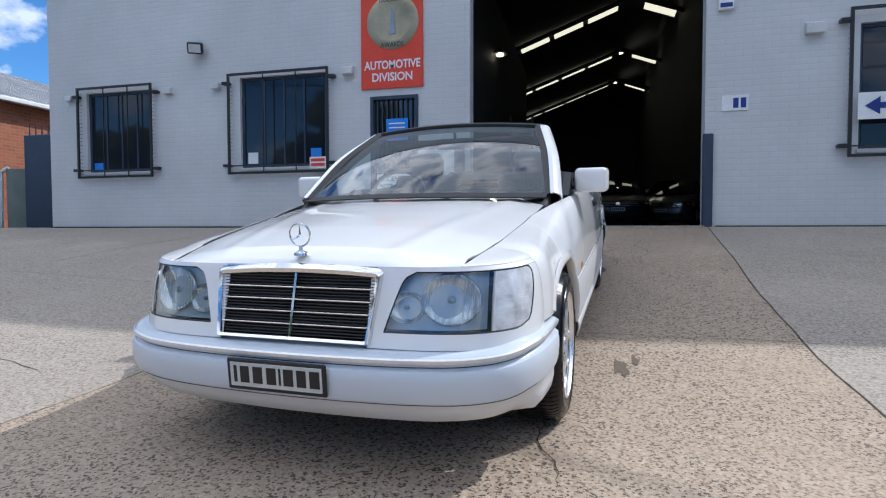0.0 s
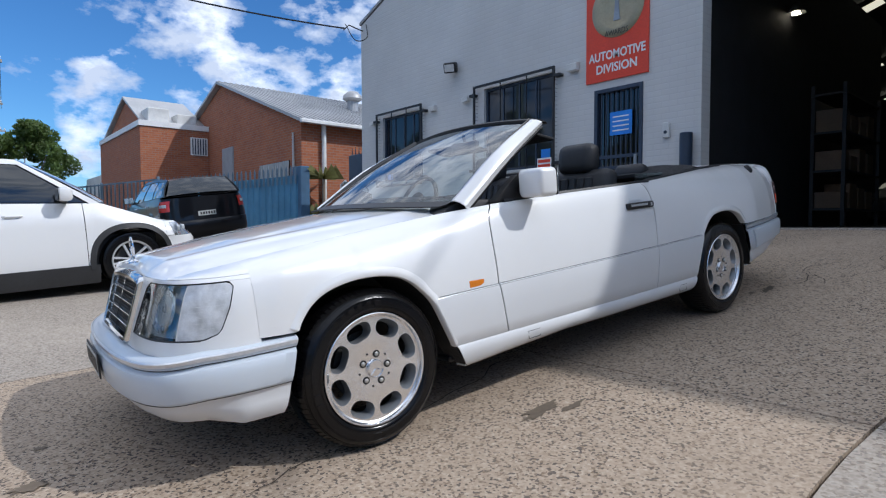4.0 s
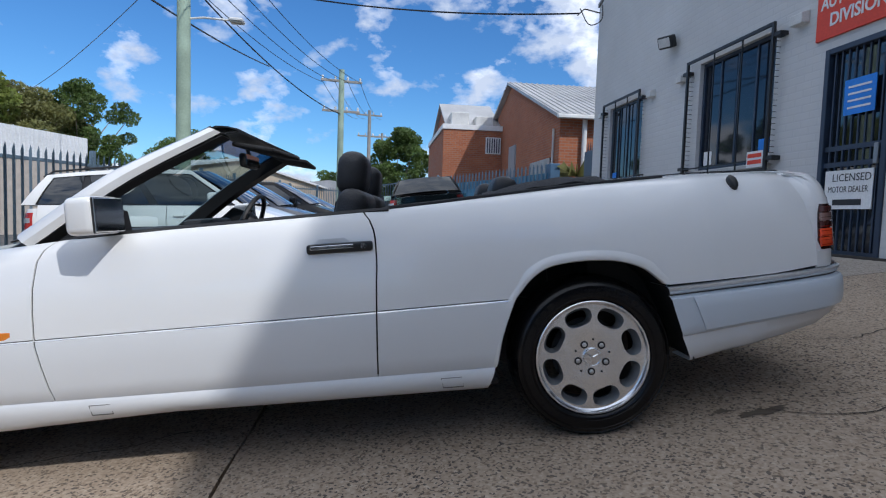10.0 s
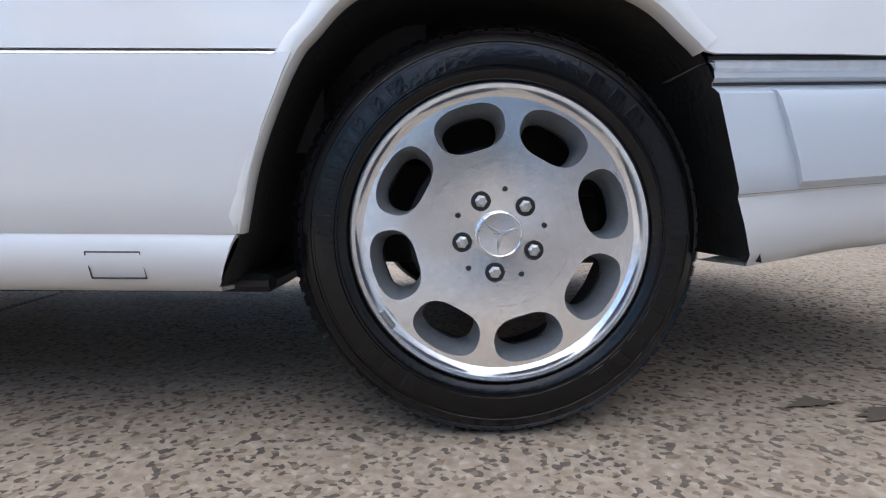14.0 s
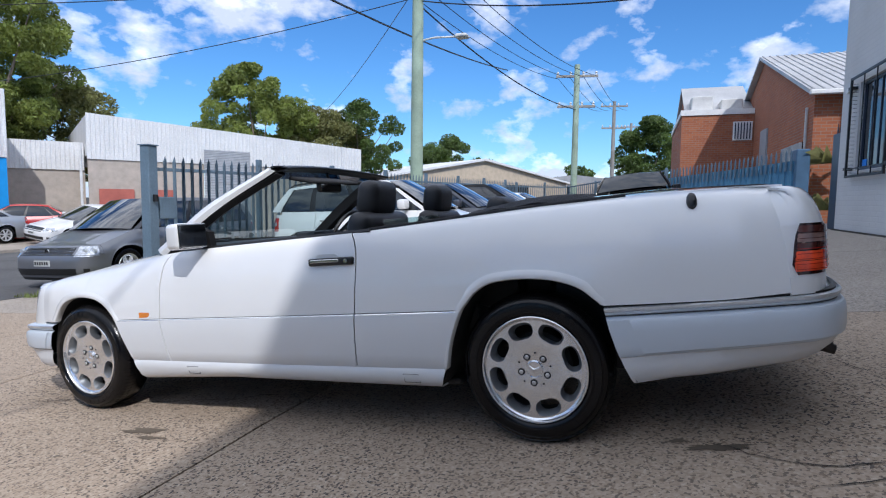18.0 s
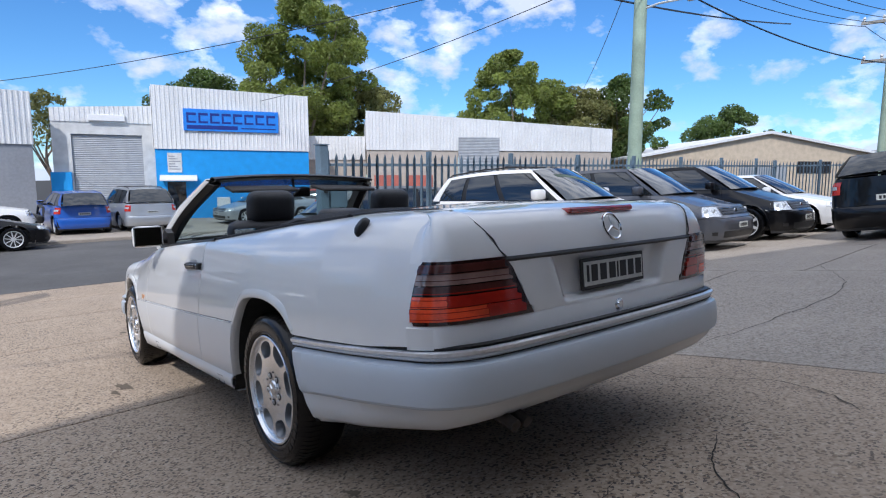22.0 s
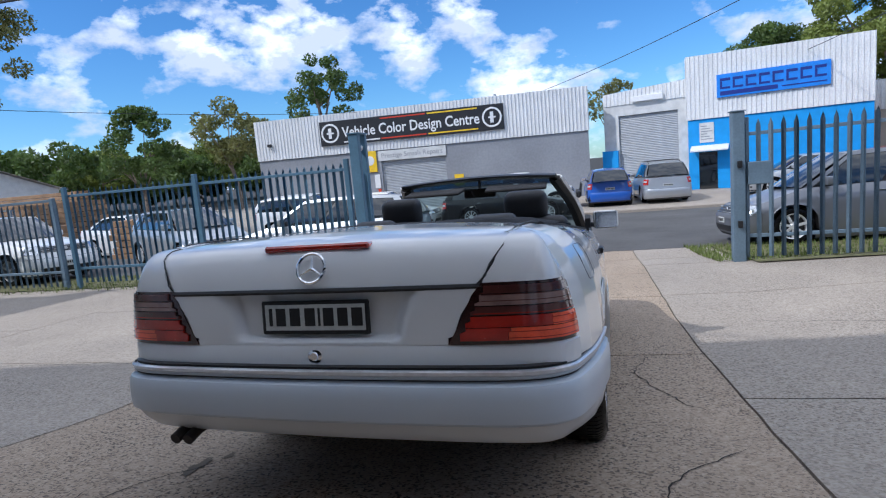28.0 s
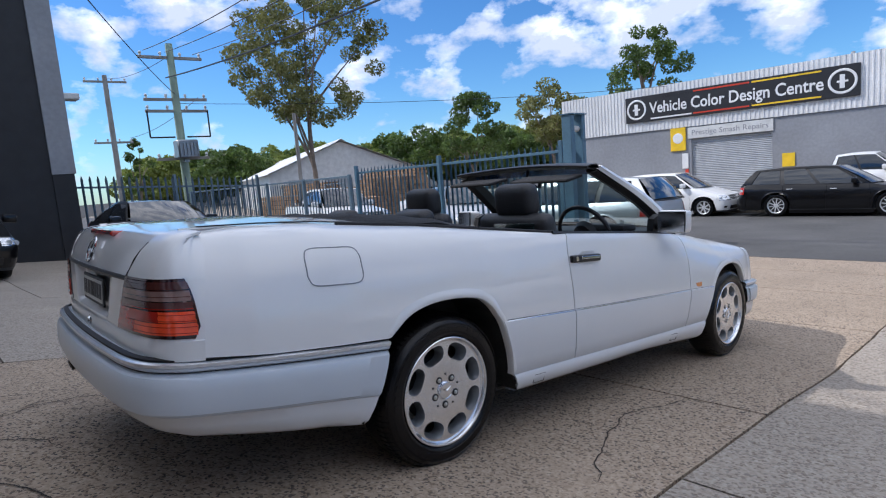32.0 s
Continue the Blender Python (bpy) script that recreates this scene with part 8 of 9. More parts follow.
RIMS = {"alloy": mat("auto_alloy", (0.70, 0.71, 0.72), 0.35, metal=0.4, var=0.04), "dark": mat("auto_dark_alloy", (0.07, 0.07, 0.075), 0.35, metal=0.5), "gold": mat("auto_gold_alloy", (0.55, 0.38, 0.10), 0.35, metal=0.4), "steel": STEEL}
PLAS = mat("grey_black_plastic", (0.030, 0.031, 0.033), 0.6, var=0.15)
HATCH = dict(L=4.2, W=1.76, H=1.50, wb=2.58, fo=0.84, R=0.315, hf=0.72, hc=0.98, hb=1.02, ht=1.00, yc=1.12, yw=1.86, yr=3.72, yb=4.08, panes=(0.05, 0.40, 0.44, 0.72, 0.76, 0.90))
SUV = dict(L=4.43, W=1.81, H=1.64, wb=2.60, fo=0.87, R=0.345, hf=0.80, hc=1.09, hb=1.15, ht=1.10, yc=1.18, yw=1.95, yr=4.02, yb=4.30, panes=(0.05, 0.39, 0.43, 0.70, 0.74, 0.93))
BIGSUV = dict(L=4.85, W=1.98, H=1.68, wb=2.92, fo=0.90, R=0.385, hf=0.95, hc=1.16, hb=1.22, ht=1.18, yc=1.45, yw=2.15, yr=4.45, yb=4.70, panes=(0.05, 0.38, 0.42, 0.70, 0.73, 0.95))
WAGON = dict(L=4.75, W=1.82, H=1.47, wb=2.75, fo=0.92, R=0.335, hf=0.70, hc=0.94, hb=0.98, ht=0.96, yc=1.35, yw=2.15, yr=4.30, yb=4.62, panes=(0.05, 0.36, 0.39, 0.64, 0.68, 0.92))
SEDAN = dict(L=4.55, W=1.76, H=1.43, wb=2.65, fo=0.90, R=0.315, hf=0.70, hc=0.93, hb=0.99, ht=0.99, yc=1.25, yw=2.02, yr=3.25, yb=3.88, panes=(0.05, 0.44, 0.48, 0.80, 0.83, 0.93))
COUPE = dict(L=4.45, W=1.85, H=1.41, wb=2.70, fo=0.80, R=0.335, hf=0.68, hc=0.93, hb=0.98, ht=0.99, yc=1.42, yw=2.12, yr=3.20, yb=3.90, panes=(0.05, 0.56, 0.60, 0.86, 0.88, 0.93))
MPV = dict(L=4.70, W=1.80, H=1.58, wb=2.83, fo=0.93, R=0.325, hf=0.74, hc=1.00, hb=1.06, ht=1.04, yc=1.10, yw=1.90, yr=4.25, yb=4.58, panes=(0.05, 0.34, 0.38, 0.64, 0.68, 0.92))
UTE = dict(L=4.95, W=1.80, H=1.62, wb=2.95, fo=0.88, R=0.35, hf=0.88, hc=1.05, hb=1.08, ht=1.08, yc=1.38, yw=2.02, yr=3.08, yb=3.22, panes=(0.05, 0.52, 0.56, 0.90, 0.92, 0.93))
wheel_kit = {}


def road_wheel(R, n, rim_mat, m, parent, twin=False):
    """A tyre with a rim, spokes and hub; the meshes are shared."""
    key = (R, n, rim_mat.name, twin)
    first = key not in wheel_kit
    if first:
        r = R * 0.68
        ty = part("wheel", lathe([(r, -0.08), (R * 0.86, -0.105), (R * 0.96, -0.095), (R, -0.065), (R, 0.065), (R * 0.96, 0.095), (R * 0.86, 0.105), (r + 0.008, 0.095), (r, 0.06)], 36), RUBBER, None, "", True)
        rm = part("rim", lathe([(r - 0.012, -0.05), (r - 0.012, 0.05), (r + 0.006, 0.088), (r, 0.098), (r - 0.014, 0.090), (r - 0.018, 0.06)], 36), rim_mat, None, "", True)
        sp = bmesh.new()
        for q in ((-0.55, 0.55) if twin else (0,)):
            d = q * r * 0.30
            w = r * (0.055 if n > 7 or twin else 0.11)
            prism([(0.03 + 0 * d, d * 0.5 - w * 0.8), (r - 0.01, d - w), (r - 0.01, d + w), (0.03, d * 0.5 + w * 0.8)], "x", 0.048, 0.082, sp)
        sk = part("spoke", sp, rim_mat)
        hb = part("hub", lathe([(0.0, 0.090), (0.042, 0.088), (0.058, 0.072), (0.058, 0.04)], 16), rim_mat, None, "", True)
        dk = part("brake_disc", lathe([(0.0, 0.02), (r - 0.05, 0.02), (r - 0.05, 0.0), (r - 0.01, -0.01)], 20), STEELD)
        wheel_kit[key] = [o.data for o in (ty, rm, sk, hb, dk)]
        for o in (ty, rm, sk, hb, dk):
            bpy.data.objects.remove(o)
    ty, rm, sk, hb, dk = wheel_kit[key]
    w = new("wheel", ty)
    w.parent, w.matrix_local = parent, m
    for nm, me in (("rim", rm), ("hub", hb), ("brake_disc", dk)):
        o = new(nm, me)
        o.parent = w
    for k in range(n):
        o = new("spoke", sk)
        o.parent, o.matrix_local = w, Matrix.Rotation(2 * math.pi * (k + 0.25) / n, 4, "X")
    return w


def auto(name, label, cat, x, y, deg, spec, paint, n=5, rims="alloy", clad=False, rails=False, glass=None, bullbar=False, tray=False, zfun=ground_z, fine=1, twin=False, group="", tail="red", lamps=True):
    """A parked car; local y points ahead, s runs back from its nose."""
    S = spec
    L, W, H = S["L"], S["W"], S["H"]
    c, s_ = math.cos(radians(deg)), math.sin(radians(deg))
    fwd, lft = Vector((-s_, c, 0)), Vector((-c, -s_, 0))
    g = lambda a, b: zfun(x + fwd.x * a + lft.x * b, y + fwd.y * a + lft.y * b)
    hw = S["wb"] / 2
    zf, zr_, zl, zri = g(hw, 0), g(-hw, 0), g(0, 0.75), g(0, -0.75)
    mc = L / 2 - S["fo"] - hw
    M = Matrix.Translation((x, y, (zf + zr_) / 2)) @ Matrix.Rotation(radians(deg), 4, "Z") @ Matrix.Rotation(math.atan2(zf - zr_, 2 * hw), 4, "X") @ Matrix.Rotation(-math.atan2(zri - zl, 1.5) if abs(zri - zl) > 1e-3 else 0, 4, "Y") @ Matrix.Translation((0, -mc, 0))
    root = thing(name, label, cat, M, group=group)
    pm, R = CPAINT[paint], S["R"]
    gm = glass or DGLASS
    Y = lambda s: L / 2 - s
    wheels = (S["fo"], S["fo"] + S["wb"])
    sill = R * 0.62
    hw_ = lambda s: W / 2 * (1 - 0.07 * max(0, 1 - s / 0.95) ** 2 - 0.06 * max(0, 1 - (L - s) / 0.8) ** 2)
    belt = lambda s: lerp((0.42, S["yc"], S["yb"], L), (S["hf"] + 0.0, S["hc"] - 0.03, S["hb"], S["ht"]), s)

    def arch_(s):
        for w0 in wheels:
            u = abs(s - w0) / (R + 0.065)
            if u < 1:
                return R + (R + 0.055) * (1 - u ** 2.3) ** (1 / 2.3)
        return 0

    def side_x(s, z):
        b = belt(s)
        v = hw_(s)
        if z > 0.58:
            v -= 0.085 * min(1.2, (z - 0.58) / max(b - 0.58, 0.1)) ** 2.6
        if z < 0.42:
            v -= 0.05 * ((0.42 - z) / 0.25) ** 1.6
        v += 0.008 * math.exp(-((z - (b - 0.17)) / 0.03) ** 2) - 0.006 * math.exp(-((z - 0.48) / 0.05) ** 2)
        return v

    dN, dT = 0.42, 0.34
    step = 0.045 if fine else 0.09
    seams = (dN, S["fo"] + R + 0.13, S["fo"] + R + 0.13 + (S["wb"] - 2 * R - 0.2) * 0.53, S["fo"] + S["wb"] - R * 0.55, L - dT)
    for sg in (1, -1):
        for nm, a, b in zip(("fender", "door", "door", "quarter_panel"), seams, seams[1:]):
            k = max(3, int((b - a) / step))
            rows = []
            for i in range(k + 1):
                s = a + 0.004 + (b - a - 0.008) * i / k
                zb = max(sill, arch_(s))
                z1 = belt(s)
                rows.append([(sg * (side_x(s, z) + (0.012 if j == 0 and arch_(s) > sill else 0)), Y(s), z) for j, z in enumerate([zb + (z1 - zb) * f for f in (0, 0.1, 0.25, 0.4, 0.55, 0.68, 0.78, 0.86, 0.93, 1.0)])])
            p = skin(nm, rows, pm, root, -sg)
            if nm == "door":
                s = b - 0.16
                z = belt(s) - 0.13
                part("handle", tube([(sg * (side_x(s, z) + d), Y(s + q), z) for q, d in ((-0.1, -0.01), (-0.07, 0.03), (0.05, 0.03), (0.08, -0.01))], 0.012, 6), pm if paint != "black" else CHROME, p)
        # lower trim and arch lips
        rows = [[(sg * (side_x(s, z) + o), Y(s), z) for z, o in ((sill - 0.10, -0.10), (sill - 0.09, 0.0), (sill + 0.005, 0.012), (sill + 0.10 * clad + 0.012, 0.008))] for s in np.linspace(wheels[0] + R * 1.06, wheels[1] - R * 1.06, 12)]
        skin("sill", rows, PLAS if clad else pm, root, -sg)
        for w0 in wheels:
            rows, rows2 = [], []
            for a in np.linspace(-0.12, math.pi + 0.12, 21):
                cs, sn = math.cos(a), math.sin(a)
                pw = 2 / 2.3
                u, v = math.copysign(abs(cs) ** pw, cs), math.copysign(abs(sn) ** pw, sn)
                s, z = w0 + (R + 0.062) * u, R + (R + 0.052) * v
                rows2.append([(sg * (side_x(s, max(z, 0.3)) - 0.01), Y(s), z), (sg * 0.45, Y(s), z)])
                q = [(sg * (side_x(s + d * u, z + d * v) + o), Y(s + d * u), z + d * v) for d, o in ((0, 0.0), (0.002, 0.02), (0.045, 0.016), (0.05, 0.002))]
                rows.append(q)
            part("wheel_housing", sheet(rows2, flip=sg < 0), BLACK, root)
            if clad:
                skin("arch_trim", rows, PLAS, root, sg)
        # door mirror
        s = S["yc"] + 0.35
        mi = part("side_mirror", B(-0.11, 0.11, -0.07, 0.06, -0.075, 0.075, 0.035, seg=2), pm, root, "", True)
        mi.matrix_local = pose(sg * (side_x(s, belt(s)) + 0.13), Y(s), belt(s) + 0.10)
        part("mirror_glass", B(-0.095, 0.095, -0.075, -0.0705, -0.06, 0.06), CHROME, mi)
        part("mirror_arm", B(sg * (side_x(s, belt(s)) - 0.05), sg * (side_x(s, belt(s)) + 0.06), Y(s) - 0.03, Y(s) + 0.03, belt(s) + 0.01, belt(s) + 0.06, 0.01), BLACK, root)

    pw_c, pw_s = 0.50, 0.80

    def wrap(th, z, o=0.0, tailend=False):
        """Front or rear skin; th from one side 0 over the middle to the other."""
        cs, sn = math.cos(th), math.sin(th)
        d = dT if tailend else dN
        top = S["ht"] if tailend else S["hf"]
        e = L - d if tailend else d
        xx = (side_x(e, z) + o * abs(cs)) * math.copysign(abs(cs) ** pw_c, cs)
        back = lerp((0.15, 0.25, 0.35, 0.55, 0.60, top), (0.10, 0.03, 0.0, 0.0, 0.05, 0.22 if not tailend else 0.10), z)
        dist = (d - back) * sn ** pw_s + o * sn
        return (xx, Y(e + dist) if tailend else Y(e - dist), z)

    def patch(nm, t0, t1, z0, z1, o, m_, parent, tailend=False, label="", k=12, kz=4):
        rows = [[wrap(t, z, o, tailend) for z in np.linspace(z0, z1, kz)] for t in np.linspace(t0, t1, k)]
        return skin(nm, rows, m_, parent, 1 if not tailend else -1, label, thick=0.004)

    pi = math.pi
    for te, top in ((False, S["hf"]), (True, S["ht"])):
        nm = "rear_bumper" if te else "front_bumper"
        zl = 0.22 if not clad else 0.30
        bp = patch(nm, 0, pi, zl, 0.585, 0.012, pm, root, te, "", 30, 7)
        patch("skirt", 0, pi, zl - 0.05, zl - 0.004 + (0.09 if clad else 0), 0.014 if clad else 0.004, PLAS, bp, te, "", 24)
        patch("panel", 0, pi, 0.592, top, 0.0, pm, root, te, "", 30, 6)
        pl = part("number_plate", B(-0.185, 0.185, -0.005, 0.005, -0.05, 0.05, 0.002), PLATE, root, "pale number plate with dark bars")
        q = wrap(pi / 2, 0.46 if not te else (0.72 if S["ht"] > 0.97 else 0.66), 0.02, te)
        pl.matrix_local = Matrix.Translation(q)
        for k in range(6):
            part("bar", B(-0.145 + k * 0.055, -0.110 + k * 0.055, 0.0055 * (-1 if te else 1), 0.0075 * (-1 if te else 1), -0.028, 0.028), BLACK, pl)
    zg0, zg1 = S["hf"] - 0.17, S["hf"] - 0.03
    gq = patch("grille", 1.12, pi - 1.12, zg0 + 0.01, zg1, 0.008, BLACK, root, False, "dark grille", 10)
    for k in range(3):
        z = zg0 + 0.03 + k * 0.045
        part("bar", tube([wrap(t, z, 0.014) for t in np.linspace(1.14, pi - 1.14, 8)], 0.007, 5), CHROME if paint != "black" else STEEL, gq)
    part("badge", C(wrap(pi / 2, (zg0 + zg1) / 2, 0.012), wrap(pi / 2, (zg0 + zg1) / 2, 0.026), 0.055, seg=18), CHROME, gq, "round chrome badge")
    patch("air_intake", 0.95, pi - 0.95, 0.26, 0.37, 0.016, BLACK, root, False, "dark lower air intake", 10)
    for t0, t1, sg in ((0.16, 1.02, 1), (pi - 1.02, pi - 0.16, -1)):
        hl = patch("headlamp", t0, t1, S["hf"] - 0.18, S["hf"] - 0.015, 0.010, LENSIN, root, False, "clear headlamp", 10)
        tm = (t0 + t1) / 2
        for dt in (-0.18, 0.2):
            p = Vector(wrap(tm + dt, S["hf"] - 0.09, 0.012))
            part("lamp_lens", C(p - Vector((0, 0.02, 0)), p + Vector((0, 0.012, 0)), 0.048, 0.04, 14), LENS, hl)
        patch("fog_lamp", tm - 0.12, tm + 0.10, 0.30, 0.36, 0.018, LENS if clad else BLACK, root, False, "", 5)
        zt = S["ht"] - 0.05
        tl = patch("tail_lamp", (0.10 if sg > 0 else pi - 0.85), (0.85 if sg > 0 else pi - 0.10), zt - 0.22, zt, 0.010, REDL, root, True, "red tail lamp", 10)
        patch("lens_band", (0.2 if sg > 0 else pi - 0.7), (0.7 if sg > 0 else pi - 0.2), zt - 0.13, zt - 0.07, 0.015, LENS, tl, True, "", 6)
    # hood, rear deck
    def front_edge(u):
        cs = abs(u) ** (1 / pw_c)
        return dN - (dN - 0.22) * max(0, 1 - cs * cs) ** (pw_s / 2)

    def rear_edge(u):
        cs = abs(u) ** (1 / pw_c)
        return L - dT + (dT - 0.10) * max(0, 1 - cs * cs) ** (pw_s / 2)

    US_ = np.linspace(-1, 1, 25)
    rows = []
    for v in np.linspace(0, 1, 14):
        row = []
        for u in US_:
            s0, s1 = front_edge(u), S["yc"] - 0.17 * (1 - u * u) + 0.04
            s = s0 + (s1 - s0) * v
            bz = belt(s)
            row.append((u * (side_x(s, bz) - 0.002), Y(s), bz + (0.045 * (1 - u * u) + 0.008 * math.exp(-((abs(u) - 0.62) / 0.08) ** 2)) * min(1, v * 4 + 0.0)))
        rows.append(row)
    skin("hood", rows, pm, root, -1)
    rows = []
    for v in np.linspace(0, 1, 8):
        row = []
        for u in US_:
            s1, s0 = rear_edge(u), S["yb"] + 0.05 * (1 - u * u) - 0.05
            s = s0 + (s1 - s0) * v
            row.append((u * (side_x(s, belt(s)) - 0.002), Y(s), belt(s) + 0.025 * (1 - u * u) * (1 - v)))
        rows.append(row)
    skin("boot_lid" if L - S["yb"] > 0.4 else "tailgate", rows, pm if not tray else PLAS, root, -1)
    # greenhouse
    xr = W / 2 * (0.70 if H > 1.55 else 0.66)
    zr = lambda s: H - 0.03 - 0.07 * ((s - (S["yw"] + 0.42 * (S["yr"] - S["yw"]))) / (S["yr"] - S["yw"])) ** 2 * 2.2

    def gh(u, f, o=0.0, sg=1):
        sb = S["yc"] + (S["yb"] - S["yc"]) * u
        st_ = S["yw"] + (S["yr"] - S["yw"]) * u
        zb = belt(sb)
        xb = side_x(sb, zb) - 0.012
        return (sg * (xb + (xr - xb) * f ** 1.15 + 0.018 * math.sin(pi * f) + o), Y(sb + (st_ - sb) * f), zb + (zr(st_) - zb) * f + o * 0.3)

    pn = S["panes"]
    for sg in (1, -1):
        rows = [[gh(u, f, -0.012, sg) for f in (0, 0.3, 0.65, 1)] for u in np.linspace(0, 1, 24)]
        skin("window_band", rows, BLACK, root, -sg)
        for a, b in ((pn[0], pn[1]), (pn[2], pn[3]), (pn[4], pn[5])):
            if b - a > 0.03:
                rows = [[gh(u, f, 0.0, sg) for f in (0.03, 0.3, 0.6, 0.9)] for u in np.linspace(a, b, 8)]
                skin("side_window", rows, gm, root, -sg, "dark side window", thick=0.004)
        for a, b, nm in ((0.0, pn[0] - 0.012, "front_pillar"), (pn[5] + 0.008, 1.0, "rear_pillar")):
            rows = [[gh(u, f, 0.006, sg) for f in np.linspace(0, 1, 6)] for u in np.linspace(a, b, 5)]
            skin(nm, rows, pm, root, -sg)
        rows = [[gh(u, f, 0.008, sg) for f in (0.91, 0.95, 1.0, 1.03)] for u in np.linspace(0, 1, 20)]
        skin("roof_edge", rows, pm, root, -sg)
        if rails:
            part("roof_rail", tube([(sg * (xr - 0.05), Y(S["yw"] + q), zr(S["yw"] + q) + h) for q, h in ((0.2, 0.0), (0.3, 0.06), (1.0, 0.065), (1.75, 0.06), (1.88, 0.0))], 0.014, 6), BLACK, root, "black roof rail")
    if rails:
        for q in (0.55, 1.35):
            part("roof_bar", B(-xr + 0.04, xr - 0.04, Y(S["yw"] + q) - 0.03, Y(S["yw"] + q) + 0.03, zr(S["yw"] + q) + 0.06, zr(S["yw"] + q) + 0.085, 0.01), BLACK, root, "black roof bar")
    rows = [[(u * xr, Y((S["yw"] - 0.09 * (1 - u * u)) * (1 - v) + (S["yr"] + 0.05 * (1 - u * u)) * v), zr(S["yw"] + (S["yr"] - S["yw"]) * v) + 0.035 * (1 - u * u)) for u in np.linspace(-1.01, 1.01, 17)] for v in np.linspace(0, 1, 14)]
    skin("roof", rows, pm, root, -1)
    for nm, b0, bw, t0, tw, sgn2 in (("windscreen", S["yc"], -0.17, S["yw"], -0.09, -1), ("rear_window", S["yb"], 0.05, S["yr"], 0.05, 1)):
        zb = belt(b0)
        xb = side_x(b0, zb) - 0.03
        rows = []
        for f in np.linspace(0.0, 1.0, 8):
            rows.append([(u * (xb + (xr - 0.01 - xb) * f), Y((b0 + bw * (1 - u * u)) * (1 - f) + (t0 + tw * (1 - u * u)) * f) - sgn2 * 0.03 * math.sin(pi * f), zb + 0.012 + 0.03 * (1 - u * u) * (1 - f) + (zr(t0) + 0.03 * (1 - u * u) - zb - 0.012) * f) for u in np.linspace(-0.98, 0.98, 17)])
        skin(nm, rows, gm, root, sgn2 * -1, "", thick=0.004)
    part("inner_shell", B(-W / 2 + 0.16, W / 2 - 0.16, Y(L - 0.45), Y(0.5), sill, min(S["hf"], S["ht"]) - 0.10, 0.02), BLACK, root)
    if bullbar:
        bb = part("bull_bar", tube([(-0.75, Y(0.15), 0.45), (-0.72, Y(-0.12), 0.50), (-0.55, Y(-0.18), 0.95), (0.55, Y(-0.18), 0.95), (0.72, Y(-0.12), 0.50), (0.75, Y(0.15), 0.45)], 0.038, 8), BLACK, root, "black steel bull bar", True)
        part("beam", B(-0.85, 0.85, Y(-0.12), Y(0.05), 0.42, 0.68, 0.04), BLACK, bb)
    if tray:
        for q in (3.3, 4.0, 4.9):
            for sg in (1, -1):
                part("tray_post", B(sg * 0.80 - 0.025, sg * 0.80 + 0.025, Y(q) - 0.025, Y(q) + 0.025, S["hb"], S["hb"] + 0.75), STEEL, root)
        for z in (0.35, 0.72):
            for sg in (1, -1):
                part("tray_rail", B(sg * 0.80 - 0.02, sg * 0.80 + 0.02, Y(4.95), Y(3.25), S["hb"] + z, S["hb"] + z + 0.04), STEEL, root)
    for w0 in wheels:
        road_wheel(R, n, RIMS[rims], pose(W / 2 - 0.125, Y(w0), R, w0 * 20), root, twin)
        road_wheel(R, n, RIMS[rims], pose(-W / 2 + 0.125, Y(w0), R, 0, 0, 180), root, twin)
    return root


PK = "cars parked in the yard"
auto("suv", "white compact SUV with black cladding and roof bars in the yard", "car", -5.60, 0.80, 1.4, dict(SUV, L=3.98, W=1.72, H=1.54, wb=2.38, fo=0.80, R=0.33, hf=0.76, hc=1.03, hb=1.09, ht=1.04, yc=1.08, yw=1.78, yr=3.60, yb=3.85), "white", 5, clad=True, rails=True, twin=True, group=PK)
auto("hatchback", "dark grey tall hatchback with spoked alloys parked beside the SUV", "car", -8.75, 0.6, 0, dict(HATCH, L=4.27, W=1.78, H=1.60, hf=0.80, hc=1.05, hb=1.08, ht=1.06), "grey", 10, group=PK)
auto("suv", "black SUV parked among the cars along the fence", "car", -11.3, 0.9, 0, SUV, "black", 7, group=PK)
auto("sedan", "white sedan at the end of the parked row", "car", -13.8, 1.2, 0, SEDAN, "white", 7, group=PK)
auto("large_suv", "large black SUV parked against the blue fence", "car", -12.25, 4.72, 88, dict(BIGSUV, L=4.6, W=1.82, H=1.54, wb=2.75, fo=0.86, R=0.36, hf=0.88, hc=1.06, hb=1.12, ht=1.08, yc=1.38, yw=2.05, yr=4.22, yb=4.46), "black", 5, rims="dark", group=PK)
auto("coupe", "black low coupe parked beside the palisade fence", "car", 10.6, 1.7, 90, COUPE, "black", 10, rims="dark", group=PK)
auto("sedan", "black sedan parked by the dark building", "car", 11.0, 5.3, 90, SEDAN, "black", 7, rims="dark", group=PK)
ST = "cars parked on the street"
auto("wagon", "black wagon with dark multi-spoke wheels at the far kerb", "car", 1.35, -14.15, 90, dict(WAGON, L=4.85), "black", 10, group=ST, rims="alloy")
auto("utility_truck", "white utility truck with a black bull bar outside the workshop", "car", 1.2, -17.9, 90, UTE, "white", 6, bullbar=True, fine=0, group=ST)
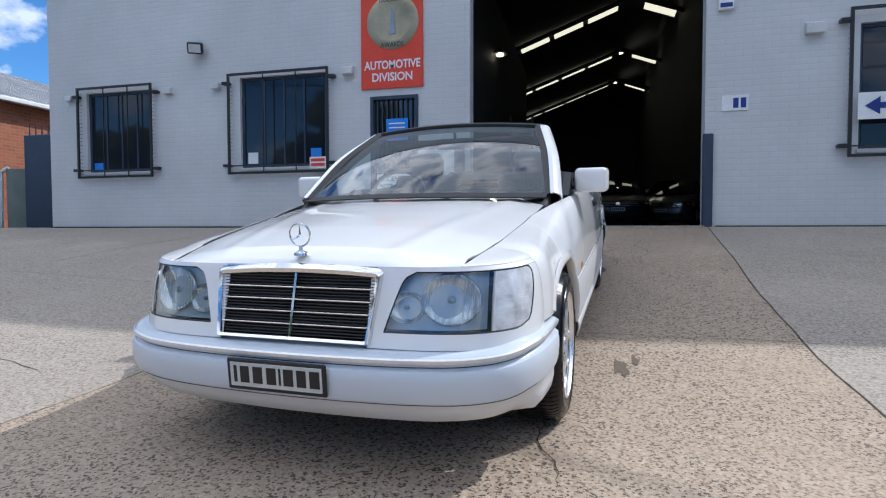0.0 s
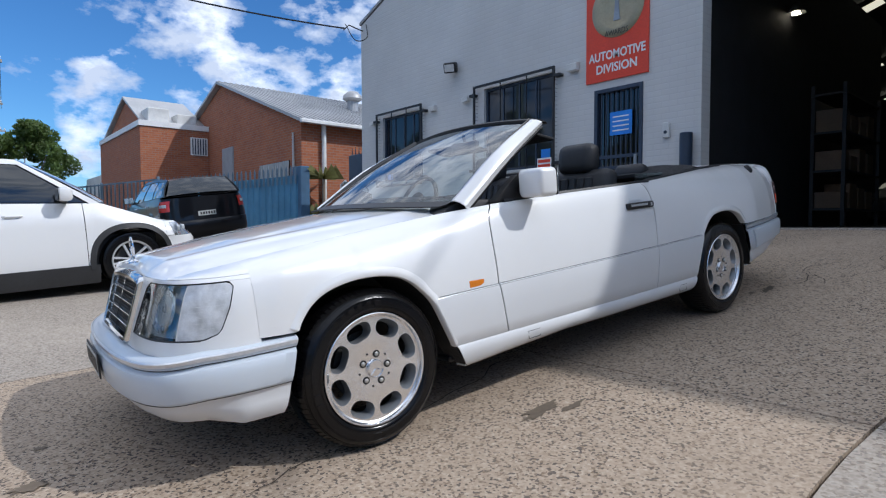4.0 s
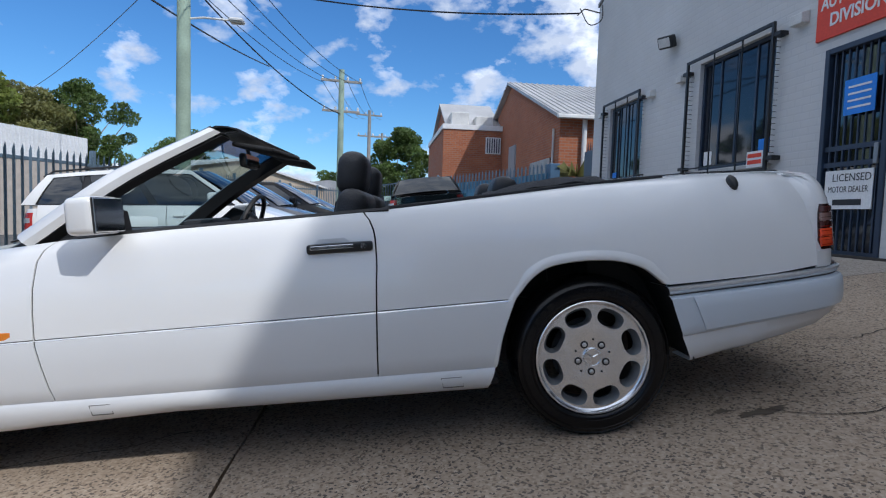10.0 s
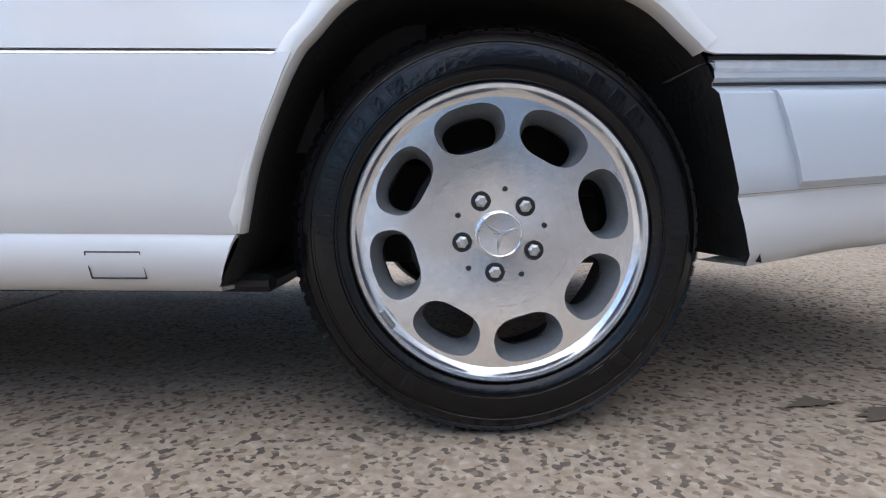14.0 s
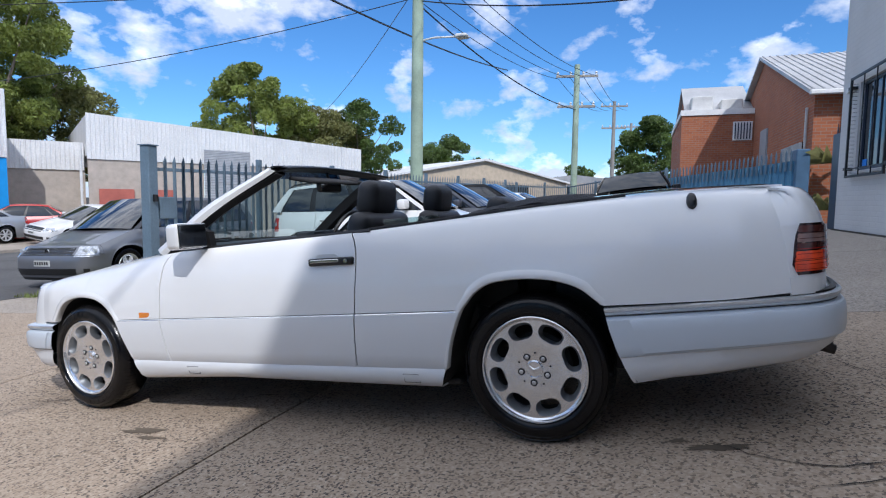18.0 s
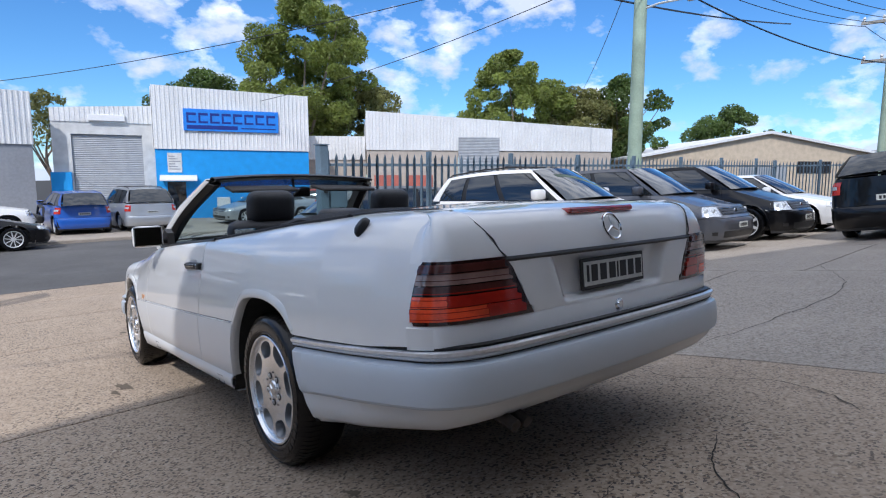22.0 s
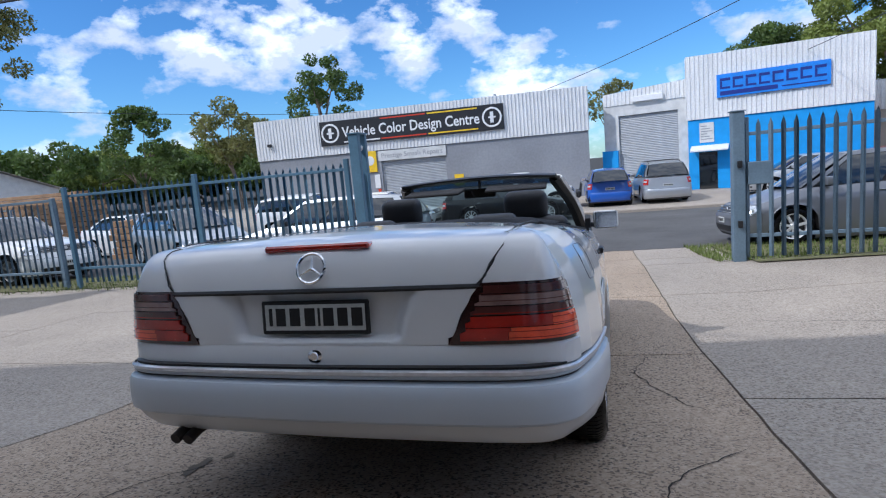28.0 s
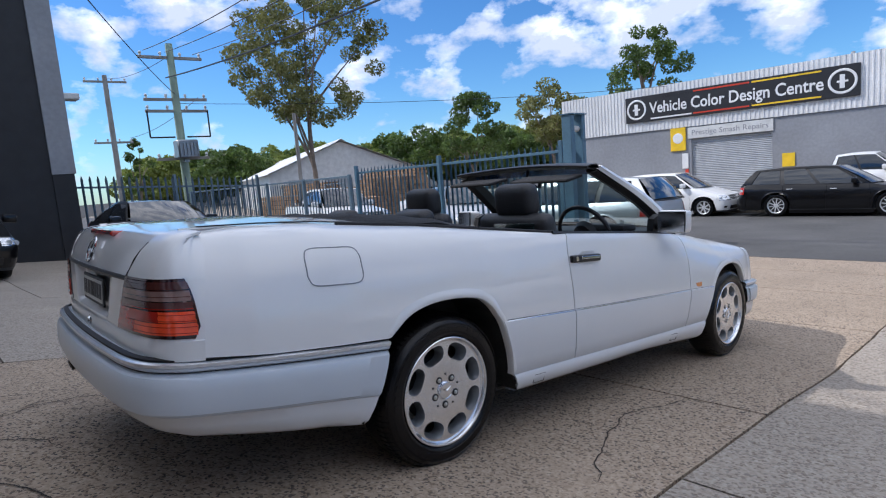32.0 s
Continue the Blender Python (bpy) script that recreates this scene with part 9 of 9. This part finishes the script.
auto("hatchback", "bright blue small hatchback parked nose to the workshop", "car", -2.4, -18.3, 180, dict(HATCH, L=3.9), "blue", 7, fine=0, group=ST)
auto("wagon", "silver wagon parked nose to the workshop", "car", -4.55, -18.8, 180, dict(WAGON, H=1.6, hb=1.05, ht=1.02), "silver", 7, fine=0, group=ST, rails=True)
auto("people_carrier", "pewter grey people carrier on the street behind the fence", "car", -5.9, -4.75, -90, MPV, "pewter", 7, group=ST)
auto("wagon", "grey wagon with gold wheels on the verge behind the gate", "car", 4.75, -5.0, -90, WAGON, "silver", 7, rims="gold", group=ST)
auto("hatchback", "white hatchback parked at the far kerb", "car", 6.2, -14.3, 90, HATCH, "white", 7, fine=0, group=ST)
auto("sedan", "silver sports sedan in the yard across the street", "car", -9.8, -18, -90, SEDAN, "silver", 7, fine=0, group=ST)
auto("sedan", "red sedan in the yard across the street", "car", -12.6, -18.6, -130, SEDAN, "red", 7, fine=0, group=ST)
auto("sedan", "white sedan at the kerb across the street", "car", -13.4, -15.6, -100, SEDAN, "white", 7, fine=0, group=ST)
auto("suv", "white SUV parked beyond the sliding gate", "car", 9.5, -14.6, 90, SUV, "white", 7, fine=0, group=ST)
auto("hatchback", "silver hatchback beyond the palisade fence", "car", 9.4, -6.6, 60, HATCH, "silver", 7, fine=0, group=ST)
auto("sedan", "white sedan beyond the palisade fence", "car", 14.0, -10.2, 75, SEDAN, "white", 7, fine=0, group=ST)
auto("utility_truck", "white utility truck with a caged tray beyond the fence", "car", 13.2, -4.6, 80, UTE, "white", 6, rims="steel", tray=True, fine=0, group=ST)
auto("hatchback", "white hatchback far down the yard beyond the fence", "car", 22.5, -9.5, 70, HATCH, "white", 7, fine=0, group=ST)
BAY = "cars inside the workshop bay"
for bx, by, bd, bs, bp_ in ((1.6, 17.5, 180, SEDAN, "black"), (3.6, 19.0, 160, HATCH, "grey"), (5.0, 17.0, 180, SEDAN, "black"), (-0.5, 20.0, 180, HATCH, "grey")):
    auto("bay_car", "dark car parked deep inside the workshop bay", "car", bx, by, bd, bs, bp_, 7, fine=0, group=BAY, zfun=lambda a, b: 1.19)
